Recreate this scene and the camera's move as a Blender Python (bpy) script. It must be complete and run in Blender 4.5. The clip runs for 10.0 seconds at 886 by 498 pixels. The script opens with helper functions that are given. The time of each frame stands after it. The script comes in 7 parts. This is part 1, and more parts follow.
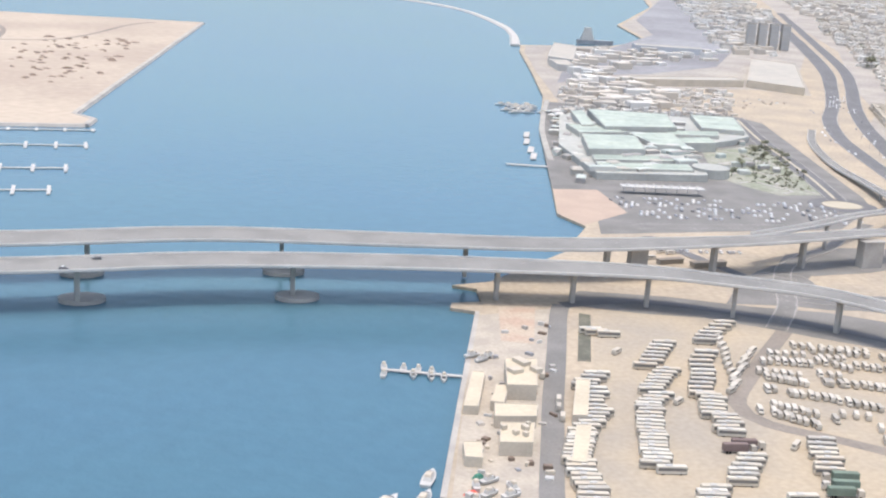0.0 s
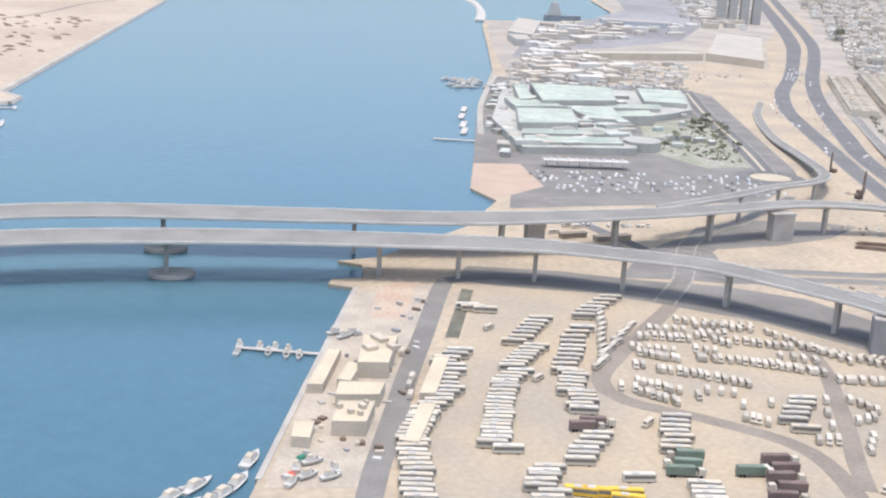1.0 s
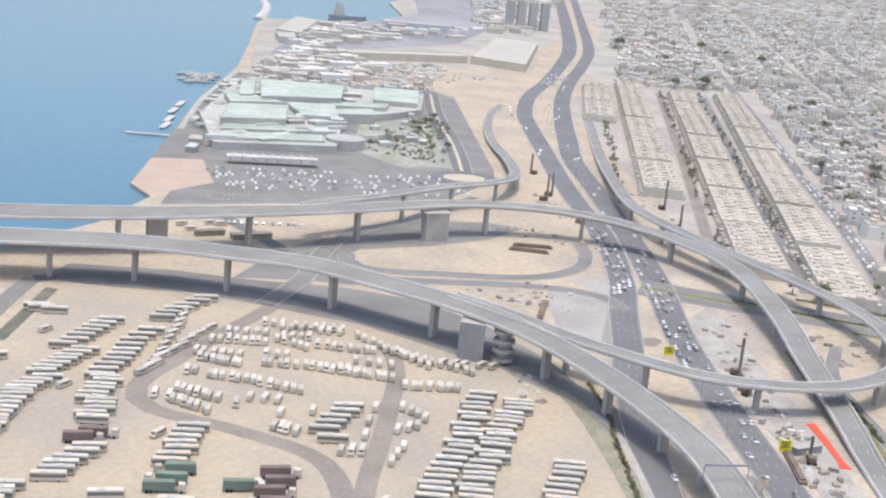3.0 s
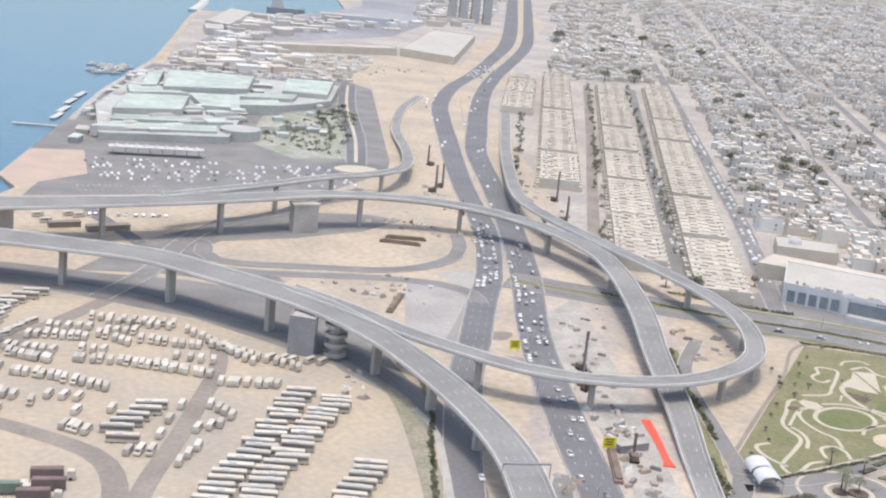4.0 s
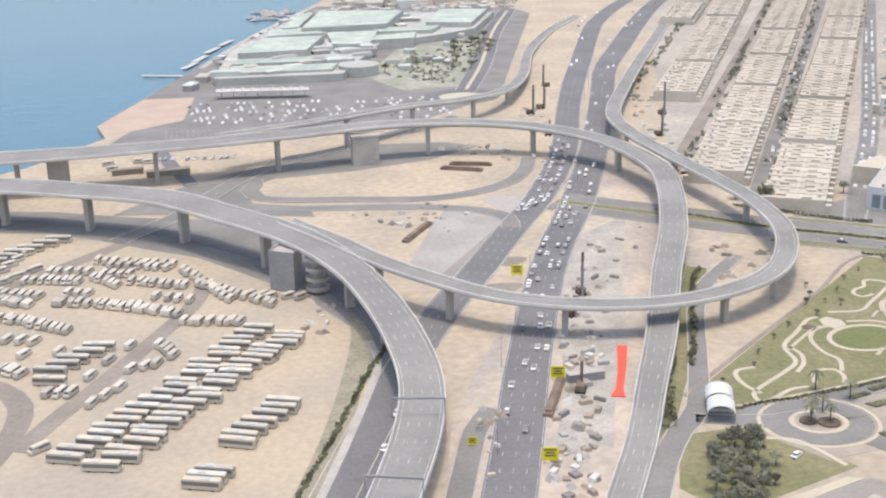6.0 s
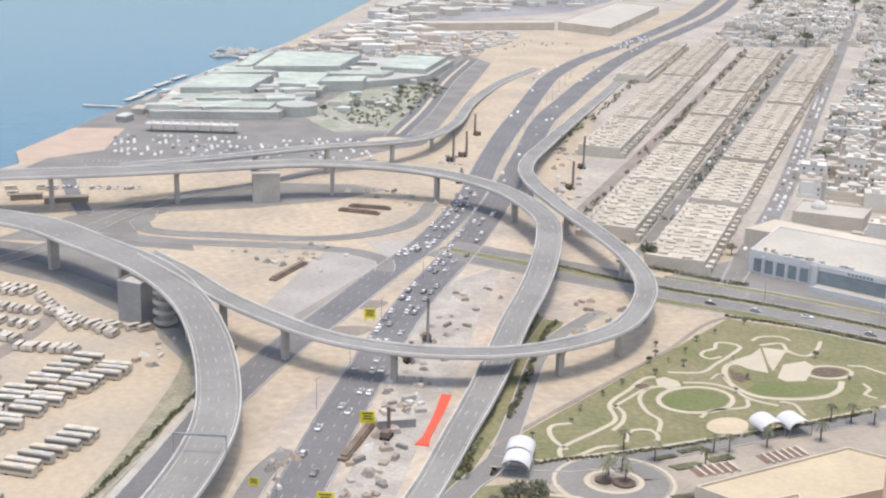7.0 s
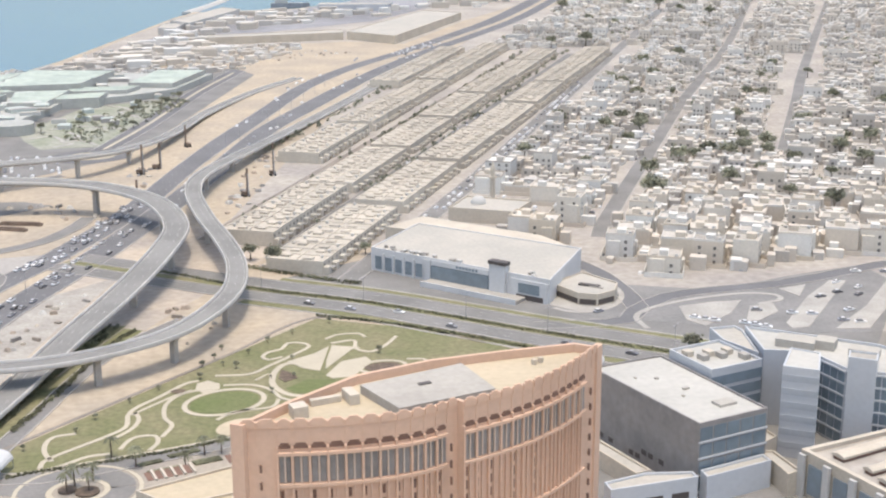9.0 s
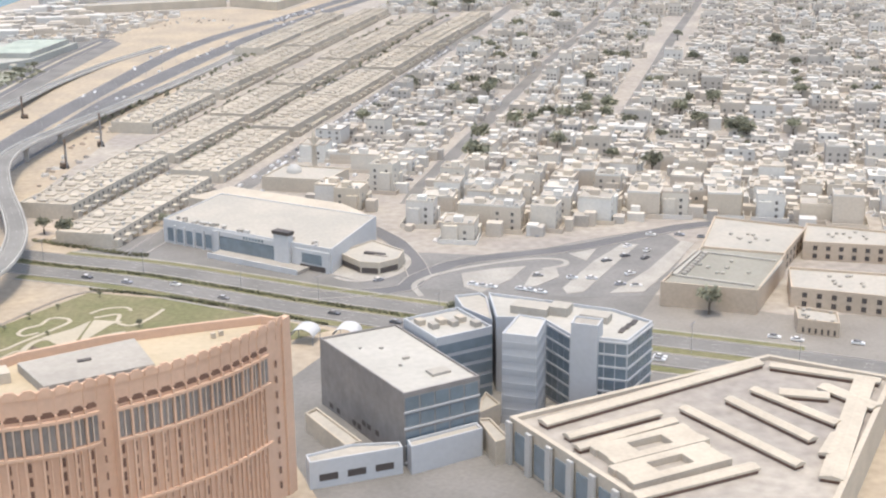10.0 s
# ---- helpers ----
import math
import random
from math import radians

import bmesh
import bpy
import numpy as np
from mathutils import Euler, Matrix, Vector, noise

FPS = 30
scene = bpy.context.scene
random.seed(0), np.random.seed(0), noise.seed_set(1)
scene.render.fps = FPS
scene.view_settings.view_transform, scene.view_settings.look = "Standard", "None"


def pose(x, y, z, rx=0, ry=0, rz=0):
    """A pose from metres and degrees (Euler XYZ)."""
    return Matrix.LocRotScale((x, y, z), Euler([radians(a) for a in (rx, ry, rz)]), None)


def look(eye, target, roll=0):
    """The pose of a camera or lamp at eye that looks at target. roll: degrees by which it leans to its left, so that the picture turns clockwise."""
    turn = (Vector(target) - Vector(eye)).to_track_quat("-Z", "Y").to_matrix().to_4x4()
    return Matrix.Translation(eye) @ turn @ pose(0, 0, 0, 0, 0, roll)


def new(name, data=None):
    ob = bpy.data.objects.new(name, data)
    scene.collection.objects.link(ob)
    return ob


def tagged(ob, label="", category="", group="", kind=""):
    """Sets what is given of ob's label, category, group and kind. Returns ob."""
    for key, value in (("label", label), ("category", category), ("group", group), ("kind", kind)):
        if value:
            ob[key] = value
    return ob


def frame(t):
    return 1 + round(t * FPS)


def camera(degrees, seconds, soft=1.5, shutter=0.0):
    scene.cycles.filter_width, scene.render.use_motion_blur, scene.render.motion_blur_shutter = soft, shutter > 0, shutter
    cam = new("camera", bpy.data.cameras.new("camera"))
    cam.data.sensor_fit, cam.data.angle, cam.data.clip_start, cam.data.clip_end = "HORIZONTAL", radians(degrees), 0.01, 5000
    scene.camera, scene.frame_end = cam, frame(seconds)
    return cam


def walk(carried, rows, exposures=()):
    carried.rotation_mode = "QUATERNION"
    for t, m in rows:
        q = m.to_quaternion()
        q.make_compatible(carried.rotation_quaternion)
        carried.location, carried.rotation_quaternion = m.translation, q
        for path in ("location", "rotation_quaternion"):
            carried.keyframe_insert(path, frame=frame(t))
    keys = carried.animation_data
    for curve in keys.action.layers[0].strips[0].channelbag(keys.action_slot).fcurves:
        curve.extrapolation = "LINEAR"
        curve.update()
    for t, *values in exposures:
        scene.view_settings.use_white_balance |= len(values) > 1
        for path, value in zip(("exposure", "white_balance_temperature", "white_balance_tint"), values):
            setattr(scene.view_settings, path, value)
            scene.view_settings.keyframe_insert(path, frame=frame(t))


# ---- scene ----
SCALE = 0.58  # the plan below is in plan units; the walk's rows are in metres
cam = camera(38.0, 10.0, soft=2.2)
PATH = [  # seconds, eye, target, lean
    (0, (-7.218, 8.848, 108.321), (-6.6755, 10.7071, 107.8202), 3.80),
    (0.5, (11.393, 8.927, 107.116), (11.9184, 10.7997, 106.6484), 3.22),
    (1, (29.851, 8.886, 106.094), (30.3854, 10.7390, 105.5634), 3.31),
    (1.5, (48.177, 8.713, 105.203), (48.6638, 10.5767, 104.6659), 5.16),
    (2, (66.391, 8.397, 104.400), (66.9484, 10.2320, 103.8327), 5.37),
    (2.5, (84.513, 7.928, 103.645), (85.1747, 9.7356, 103.1011), 5.53),
    (3, (102.566, 7.298, 102.909), (103.3108, 9.0841, 102.4055), 5.57),
    (3.2, (109.771, 6.998, 102.614), (110.5293, 8.7826, 102.1225), 5.38),
    (4.3, (149.322, 4.840, 100.919), (150.1023, 6.6102, 100.4117), 5.84),
    (4.5, (156.508, 4.351, 100.592), (157.2290, 6.1504, 100.0980), 4.99),
    (5, (174.487, 2.994, 99.742), (174.9040, 4.8838, 99.2390), 1.79),
    (5.2, (181.687, 2.395, 99.390), (182.0528, 4.2858, 98.8499), -0.07),
    (6.3, (221.442, -1.475, 97.355), (221.7756, 0.3822, 96.6932), -1.19),
    (6.5, (228.709, -2.287, 96.974), (229.0576, -0.4405, 96.2887), 0.31),
    (7, (246.947, -4.463, 96.024), (247.2617, -2.5660, 95.4752), 1.55),
    (7.5, (265.302, -6.854, 95.099), (265.6395, -4.9431, 94.6126), -0.99),
    (8, (283.795, -9.460, 94.231), (284.1609, -7.5594, 93.7264), -0.47),
    (8.5, (302.446, -12.283, 93.461), (302.8126, -10.3909, 92.9268), 0.78),
    (9, (321.276, -15.324, 92.834), (321.7301, -13.4485, 92.3089), -0.22),
    (9.5, (340.306, -18.583, 92.403), (340.7554, -16.6998, 91.9006), -1.15),
    (10, (359.557, -22.059, 92.225), (360.0880, -20.2186, 91.6494), -0.52),
]
walk(cam, [(t, look(eye, target, roll)) for t, eye, target, roll in PATH], exposures=[(0, -0.04, 6720, 9), (1.5, -0.08, 6640, 9), (2.5, -0.13, 6560, 9), (4.5, -0.13, 6680, 9), (6.5, -0.12, 6860, 9), (8, -0.11, 6800, 8), (10, -0.07, 7000, 8)])

# ---- world, sun ----
SUN_AZ, SUN_EL = radians(190), radians(84)  # azimuth clockwise from +y
world = bpy.data.worlds.new("sky")
scene.world = world
world.use_nodes = True
wn = world.node_tree.nodes
sky = wn.new("ShaderNodeTexSky")
sky.sky_type = "NISHITA"
sky.sun_disc = False
sky.sun_elevation, sky.sun_rotation = SUN_EL, SUN_AZ
sky.altitude, sky.air_density, sky.dust_density = 100, 1.0, 3.4
world.node_tree.links.new(sky.outputs["Color"], wn["Background"].inputs["Color"])
wn["Background"].inputs["Strength"].default_value = 0.33
sun_data = bpy.data.lights.new("sun", "SUN")
sun_data.energy, sun_data.angle, sun_data.color = 1.75, radians(0.7), (1.0, 0.965, 0.91)
sun = new("sun", sun_data)
sun_way = Vector((math.sin(SUN_AZ) * math.cos(SUN_EL), math.cos(SUN_AZ) * math.cos(SUN_EL), math.sin(SUN_EL)))
sun.matrix_world = look(sun_way * 900, (0, 0, 0))

# ---- materials ----
def mat(name, rgb, rough=0.8, fine=0.5, coarse=30.0, vary=0.12, bump=0.0, metal=0.0, second=None, each=0.0, spec=0.3):
    """A surface with grain (fine, metres), stains (coarse, metres), an optional second colour in patches, and a change from thing to thing."""
    m = bpy.data.materials.new(name)
    m.use_nodes = True
    nt = m.node_tree
    b = nt.nodes["Principled BSDF"]
    b.inputs["Roughness"].default_value, b.inputs["Metallic"].default_value = rough, metal
    b.inputs["Specular IOR Level"].default_value = spec
    geo = nt.nodes.new("ShaderNodeNewGeometry")

    def noise_at(size, detail):
        n = nt.nodes.new("ShaderNodeTexNoise")
        n.inputs["Scale"].default_value, n.inputs["Detail"].default_value = 1.0 / size, detail
        nt.links.new(geo.outputs["Position"], n.inputs["Vector"])
        return n

    a, c = noise_at(fine, 3.0), noise_at(coarse, 5.0)
    mix = nt.nodes.new("ShaderNodeMix")
    mix.data_type = "RGBA"
    ramp = nt.nodes.new("ShaderNodeMapRange")
    ramp.inputs["From Min"].default_value, ramp.inputs["From Max"].default_value = 0.38, 0.62
    nt.links.new(c.outputs["Fac"], ramp.inputs["Value"])
    nt.links.new(ramp.outputs["Result"], mix.inputs["Factor"])
    other = second or tuple(v * (1 - vary * 1.5) for v in rgb)
    mix.inputs["A"].default_value, mix.inputs["B"].default_value = (*rgb, 1), (*other, 1)
    grain = nt.nodes.new("ShaderNodeMapRange")
    grain.inputs["From Min"].default_value, grain.inputs["From Max"].default_value = 0.25, 0.75
    grain.inputs["To Min"].default_value, grain.inputs["To Max"].default_value = 1 - vary, 1 + vary
    nt.links.new(a.outputs["Fac"], grain.inputs["Value"])
    hsv = nt.nodes.new("ShaderNodeHueSaturation")
    nt.links.new(mix.outputs["Result"], hsv.inputs["Color"])
    value = grain.outputs["Result"]
    if each:
        info = nt.nodes.new("ShaderNodeObjectInfo")
        own = nt.nodes.new("ShaderNodeMapRange")
        own.inputs["To Min"].default_value, own.inputs["To Max"].default_value = 1 - each, 1 + each * 0.5
        nt.links.new(info.outputs["Random"], own.inputs["Value"])
        times = nt.nodes.new("ShaderNodeMath")
        times.operation = "MULTIPLY"
        nt.links.new(value, times.inputs[0])
        nt.links.new(own.outputs["Result"], times.inputs[1])
        value = times.outputs["Value"]
    nt.links.new(value, hsv.inputs["Value"])
    nt.links.new(hsv.outputs["Color"], b.inputs["Base Color"])
    if bump:
        bn = nt.nodes.new("ShaderNodeBump")
        bn.inputs["Strength"].default_value, bn.inputs["Distance"].default_value = 0.6, bump
        nt.links.new(a.outputs["Fac"], bn.inputs["Height"])
        nt.links.new(bn.outputs["Normal"], b.inputs["Normal"])
    return m


def palette(name, colours, rough=0.6, island=False, vary=0.08):
    """One material whose things (or loose pieces) take one of several colours by chance."""
    m = mat(name, colours[0], rough, 0.6, 8.0, vary)
    nt = m.node_tree
    ramp = nt.nodes.new("ShaderNodeValToRGB")
    ramp.color_ramp.interpolation = "CONSTANT"
    el = ramp.color_ramp.elements
    while len(el) < len(colours):
        el.new(0.5)
    for i, c in enumerate(colours):
        el[i].position = i / len(colours)
        el[i].color = (*c, 1)
    if island:
        src = nt.nodes.new("ShaderNodeNewGeometry").outputs["Random Per Island"]
    else:
        src = nt.nodes.new("ShaderNodeObjectInfo").outputs["Random"]
    nt.links.new(src, ramp.inputs["Fac"])
    hsv = next(n for n in nt.nodes if n.bl_idname == "ShaderNodeHueSaturation")
    nt.links.new(ramp.outputs["Color"], hsv.inputs["Color"])
    return m


SAND = mat("sand", (0.43, 0.355, 0.265), 0.95, 2.2, 26, 0.15, 0.0, second=(0.36, 0.306, 0.24))
SITE = mat("construction_sand", (0.46, 0.385, 0.305), 0.95, 2.0, 22, 0.16, second=(0.34, 0.30, 0.26))
LOT = mat("packed_gravel", (0.42, 0.348, 0.255), 0.95, 1.5, 34, 0.10, second=(0.345, 0.302, 0.246))
TOWN = mat("town_ground", (0.4, 0.36, 0.31), 0.95, 2.5, 40, 0.2, second=(0.32, 0.29, 0.26))
ISLE = mat("dredged_sand", (0.46, 0.385, 0.305), 0.95, 6, 120, 0.1, second=(0.39, 0.32, 0.255))
ASPHALT = mat("asphalt", (0.172, 0.168, 0.168), 0.9, 0.8, 18, 0.12, second=(0.145, 0.142, 0.142))
OLD_ASPHALT = mat("old_asphalt", (0.225, 0.214, 0.2), 0.9, 0.8, 14, 0.1, second=(0.18, 0.172, 0.16))
DIRT_ROAD = mat("oiled_dirt", (0.27, 0.235, 0.20), 0.95, 1.0, 12, 0.12)
CONCRETE = mat("concrete", (0.43, 0.40, 0.36), 0.85, 0.7, 9, 0.08, second=(0.35, 0.325, 0.295))
DECK_TOP = mat("deck_asphalt", (0.255, 0.247, 0.23), 0.9, 0.7, 14, 0.08, second=(0.21, 0.203, 0.19))
PLAZA_EDGE = mat("worn_kerb", (0.41, 0.385, 0.345), 0.9, 0.6, 7, 0.12)
COURT = mat("tan_paving", (0.36, 0.315, 0.255), 0.9, 1.0, 12, 0.1, second=(0.295, 0.26, 0.22))
ROAD_TAN = mat("dusty_asphalt", (0.28, 0.258, 0.228), 0.9, 0.8, 14, 0.1, second=(0.235, 0.216, 0.192))
SHED_ROOF = mat("cream_sheet_roof", (0.56, 0.485, 0.365), 0.8, 0.8, 8, 0.08)
KERB = mat("kerb_stone", (0.50, 0.475, 0.44), 0.85, 0.6, 7, 0.08)
PARAPET = mat("pale_parapet", (0.56, 0.535, 0.495), 0.85, 0.6, 7, 0.10)
MARK = mat("road_paint", (0.52, 0.505, 0.475), 0.7, 0.4, 4, 0.3)
WHITE = mat("white_paint", (0.50, 0.485, 0.455), 0.6, 0.6, 6, 0.05)
CREAM = mat("cream_render", (0.54, 0.475, 0.385), 0.85, 0.7, 8, 0.08)
GRASS = mat("lawn", (0.165, 0.165, 0.082), 0.95, 1.2, 12, 0.22, second=(0.215, 0.195, 0.112))
HEDGE = mat("shrub_leaves", (0.25, 0.25, 0.16), 0.9, 0.7, 6, 0.35, 0.3)
PATHWAY = mat("pale_paving", (0.47, 0.415, 0.32), 0.9, 0.6, 10, 0.06)
DARKGLASS = mat("dark_glass", (0.175, 0.168, 0.158), 0.15, 1, 6, 0.1, spec=0.6)
TYRE = mat("tyre_rubber", (0.03, 0.03, 0.03), 0.9, 0.2, 1, 0.1)
STEEL = mat("painted_steel", (0.33, 0.33, 0.34), 0.5, 0.5, 5, 0.1, metal=0.3)
RUST = mat("rusty_steel", (0.24, 0.18, 0.14), 0.8, 0.4, 3, 0.2, metal=0.2)
YELLOW = mat("yellow_panel", (0.72, 0.62, 0.02), 0.6, 0.6, 4, 0.05)
RED = mat("red_surface", (0.75, 0.10, 0.06), 0.75, 0.6, 5, 0.06)
GREEN_NET = mat("green_sheet", (0.06, 0.22, 0.15), 0.7, 0.5, 3, 0.1)
BARK = mat("bark", (0.16, 0.12, 0.09), 0.95, 0.2, 1, 0.2)
# LEAF, PALM and HEDGE are paled so that their colour carries the haze.
LEAF = mat("dusty_hazed_leaves", (0.37, 0.37, 0.275), 0.9, 0.5, 5, 0.3, each=0.25)
PALM = mat("palm_leaves", (0.29, 0.295, 0.20), 0.9, 0.4, 4, 0.3, each=0.2)

for leafy in (HEDGE, LEAF, PALM):  # thin leaves let light through
    lt = leafy.node_tree
    thin, both = lt.nodes.new("ShaderNodeBsdfTranslucent"), lt.nodes.new("ShaderNodeMixShader")
    both.inputs["Fac"].default_value = 0.42
    tone = next(n for n in lt.nodes if n.bl_idname == "ShaderNodeHueSaturation")
    lt.links.new(tone.outputs["Color"], thin.inputs["Color"])
    lt.links.new(lt.nodes["Principled BSDF"].outputs["BSDF"], both.inputs[1])
    lt.links.new(thin.outputs["BSDF"], both.inputs[2])
    lt.links.new(both.outputs["Shader"], lt.nodes["Material Output"].inputs["Surface"])

WATER = mat("sea_water", (0.062, 0.139, 0.198), 0.22, 6, 260, 0.05, second=(0.066, 0.148, 0.190), spec=0.45)
wt = WATER.node_tree
wt.nodes["Principled BSDF"].inputs["IOR"].default_value = 1.38
wave = wt.nodes.new("ShaderNodeTexNoise")
wave.inputs["Scale"].default_value, wave.inputs["Detail"].default_value = 0.25, 6
wgeo = wt.nodes.new("ShaderNodeNewGeometry")
wt.links.new(wgeo.outputs["Position"], wave.inputs["Vector"])
wb = wt.nodes.new("ShaderNodeBump")
wb.inputs["Strength"].default_value, wb.inputs["Distance"].default_value = 0.35, 0.5
wt.links.new(wave.outputs["Fac"], wb.inputs["Height"])
wt.links.new(wb.outputs["Normal"], wt.nodes["Principled BSDF"].inputs["Normal"])

# ---- building helpers ----
def mesh_of(name, verts, faces, material):
    me = bpy.data.meshes.new(name)
    me.from_pydata([tuple(v) for v in verts], [], faces)
    me.materials.append(material)
    me.update()
    return me


def bm_mesh(name, bm, material):
    bmesh.ops.recalc_face_normals(bm, faces=bm.faces)
    me = bpy.data.meshes.new(name)
    bm.to_mesh(me)
    bm.free()
    me.materials.append(material)
    return me


def part(name, bm, material, parent, label=""):
    """Links a bmesh as one mesh object under a thing or part."""
    ob = new(name, bm_mesh(name, bm, material))
    ob.parent = parent
    return tagged(ob, label)


def under(ob, parent, label=""):
    ob.parent = parent
    return tagged(ob, label)


def thing(name, m, label, category, group="", kind=""):
    ob = new(name)
    ob.matrix_basis = m
    ob.empty_display_size = 0.5
    return tagged(ob, label, category, group, kind)


def box(bm, x, y, z, sx, sy, sz, turn=0.0, taper=1.0):
    """A block whose base's middle is at x, y, z; turn in degrees; taper shrinks the top."""
    c, s = math.cos(radians(turn)), math.sin(radians(turn))
    vs = []
    for dz, k in ((0, 1.0), (sz, taper)):
        for dx, dy in ((-1, -1), (1, -1), (1, 1), (-1, 1)):
            u, w = dx * sx / 2 * k, dy * sy / 2 * k
            vs.append(bm.verts.new((x + u * c - w * s, y + u * s + w * c, z + dz)))
    for f in ((3, 2, 1, 0), (4, 5, 6, 7), (0, 1, 5, 4), (1, 2, 6, 5), (2, 3, 7, 6), (3, 0, 4, 7)):
        bm.faces.new([vs[i] for i in f])
    return bm


def prism(bm, poly, z0, z1):
    """A plan outline raised from z0 to z1."""
    lo = [bm.verts.new((x, y, z0)) for x, y in poly]
    hi = [bm.verts.new((x, y, z1)) for x, y in poly]
    n = len(poly)
    bm.faces.new(hi)
    bm.faces.new(lo[::-1])
    for i in range(n):
        bm.faces.new((lo[i], lo[(i + 1) % n], hi[(i + 1) % n], hi[i]))
    return bm


def tube(bm, x, y, z, r, h, n=10, r2=None):
    r2 = r if r2 is None else r2
    lo = [bm.verts.new((x + r * math.cos(2 * math.pi * i / n), y + r * math.sin(2 * math.pi * i / n), z)) for i in range(n)]
    hi = [bm.verts.new((x + r2 * math.cos(2 * math.pi * i / n), y + r2 * math.sin(2 * math.pi * i / n), z + h)) for i in range(n)]
    bm.faces.new(hi)
    bm.faces.new(lo[::-1])
    for i in range(n):
        bm.faces.new((lo[i], lo[(i + 1) % n], hi[(i + 1) % n], hi[i]))
    return bm


def glide(points, step=6.0):
    """A smooth line (Catmull-Rom) through rows of any length, about every step metres."""
    p = [Vector(q) for q in points]
    p = [2 * p[0] - p[1]] + p + [2 * p[-1] - p[-2]]
    out = []
    for i in range(1, len(p) - 2):
        a, b, c, d = p[i - 1 : i + 3]
        n = max(1, int((c - b).length / step))
        for k in range(n):
            t = k / n
            out.append(0.5 * (2 * b + (c - a) * t + (2 * a - 5 * b + 4 * c - d) * t * t + (3 * b - a - 3 * c + d) * t ** 3))
    out.append(p[-2])
    return out


def sides(line):
    """For each row of a line, the unit way to its right in plan."""
    out = []
    for i in range(len(line)):
        a, b = line[max(0, i - 1)], line[min(len(line) - 1, i + 1)]
        d = Vector((b[0] - a[0], b[1] - a[1])).normalized()
        out.append(Vector((d.y, -d.x)))
    return out


def sweep(name, line, section, material, closed=True):
    """A cross-section drawn along a line of (x, y, z, width): section rows (k, c, dz) lie k half-widths + c metres to the right."""
    vs, fs, n = [], [], len(section)
    for q, s in zip(line, sides(line)):
        for k, c, dz in section:
            o = k * q[3] / 2 + c
            vs.append((q[0] + s.x * o, q[1] + s.y * o, q[2] + dz))
    for i in range(len(line) - 1):
        for j in range(n if closed else n - 1):
            a, b = i * n + j, i * n + (j + 1) % n
            fs.append((a, b, b + n, a + n))
    if closed:
        fs += [tuple(range(n))[::-1], tuple(range((len(line) - 1) * n, len(line) * n))]
    me = mesh_of(name, vs, fs, material)
    bm = bmesh.new()
    bm.from_mesh(me)
    bmesh.ops.recalc_face_normals(bm, faces=bm.faces)
    bm.to_mesh(me)
    bm.free()
    return me


def dashes(name, line, offsets, length, gap, wide, dz, material=None):
    """Paint dashes along a line, at each offset (k half-widths, c metres)."""
    vs, fs = [], []
    sd = sides(line)
    run = [0.0]
    for a, b in zip(line, line[1:]):
        run.append(run[-1] + math.hypot(b[0] - a[0], b[1] - a[1]))

    def at(d):
        i = max(0, min(len(line) - 2, int(np.searchsorted(run, d)) - 1))
        t = (d - run[i]) / max(1e-6, run[i + 1] - run[i])
        return line[i].lerp(line[i + 1], t), sd[i].lerp(sd[i + 1], t)

    for k, c in offsets:
        d = 2.0
        while d + length < run[-1]:
            for e in (d, d + length):
                q, s = at(e)
                o = k * q[3] / 2 + c
                for w in (-wide / 2, wide / 2):
                    vs.append((q[0] + s.x * (o + w), q[1] + s.y * (o + w), q[2] + dz))
            b = len(vs) - 4
            fs.append((b, b + 1, b + 3, b + 2))
            d += length + gap
    return mesh_of(name, vs, fs, material or MARK)


def road(name, points, z, material, label, lanes=2, kerb=True, step=8.0):
    """A road on the ground: rows (x, y, width)."""
    line = glide([(x, y, z, w) for x, y, w in points], step)
    ob = new(name, sweep(name, line, [(-1, 0, -0.05), (-1, 0, 0), (1, 0, 0), (1, 0, -0.05)], material))
    tagged(ob, label, "road", kind="structure")
    if lanes > 1:
        offs = [(-1 + 2 * i / lanes, 0) for i in range(1, lanes)]
        under(new("lane_marking", dashes("lane_marking", line, offs, 3.0, 7.0, 0.16, 0.012)), ob)["kind"] = "stuff"
        for k, c in ((-1, 0.5), (1, -0.5)):
            under(new("edge_line", sweep("edge_line", line, [(k, c - 0.08, 0.006), (k, c + 0.08, 0.006)], MARK, False)), ob)
    if kerb:
        for k, c in ((-1, -0.2), (1, 0.2)):
            under(new("kerb", sweep("kerb", line, [(k, c - 0.2, -0.05), (k, c - 0.2, 0.16), (k, c + 0.2, 0.16), (k, c + 0.2, -0.05)], CONCRETE)), ob)
    return ob


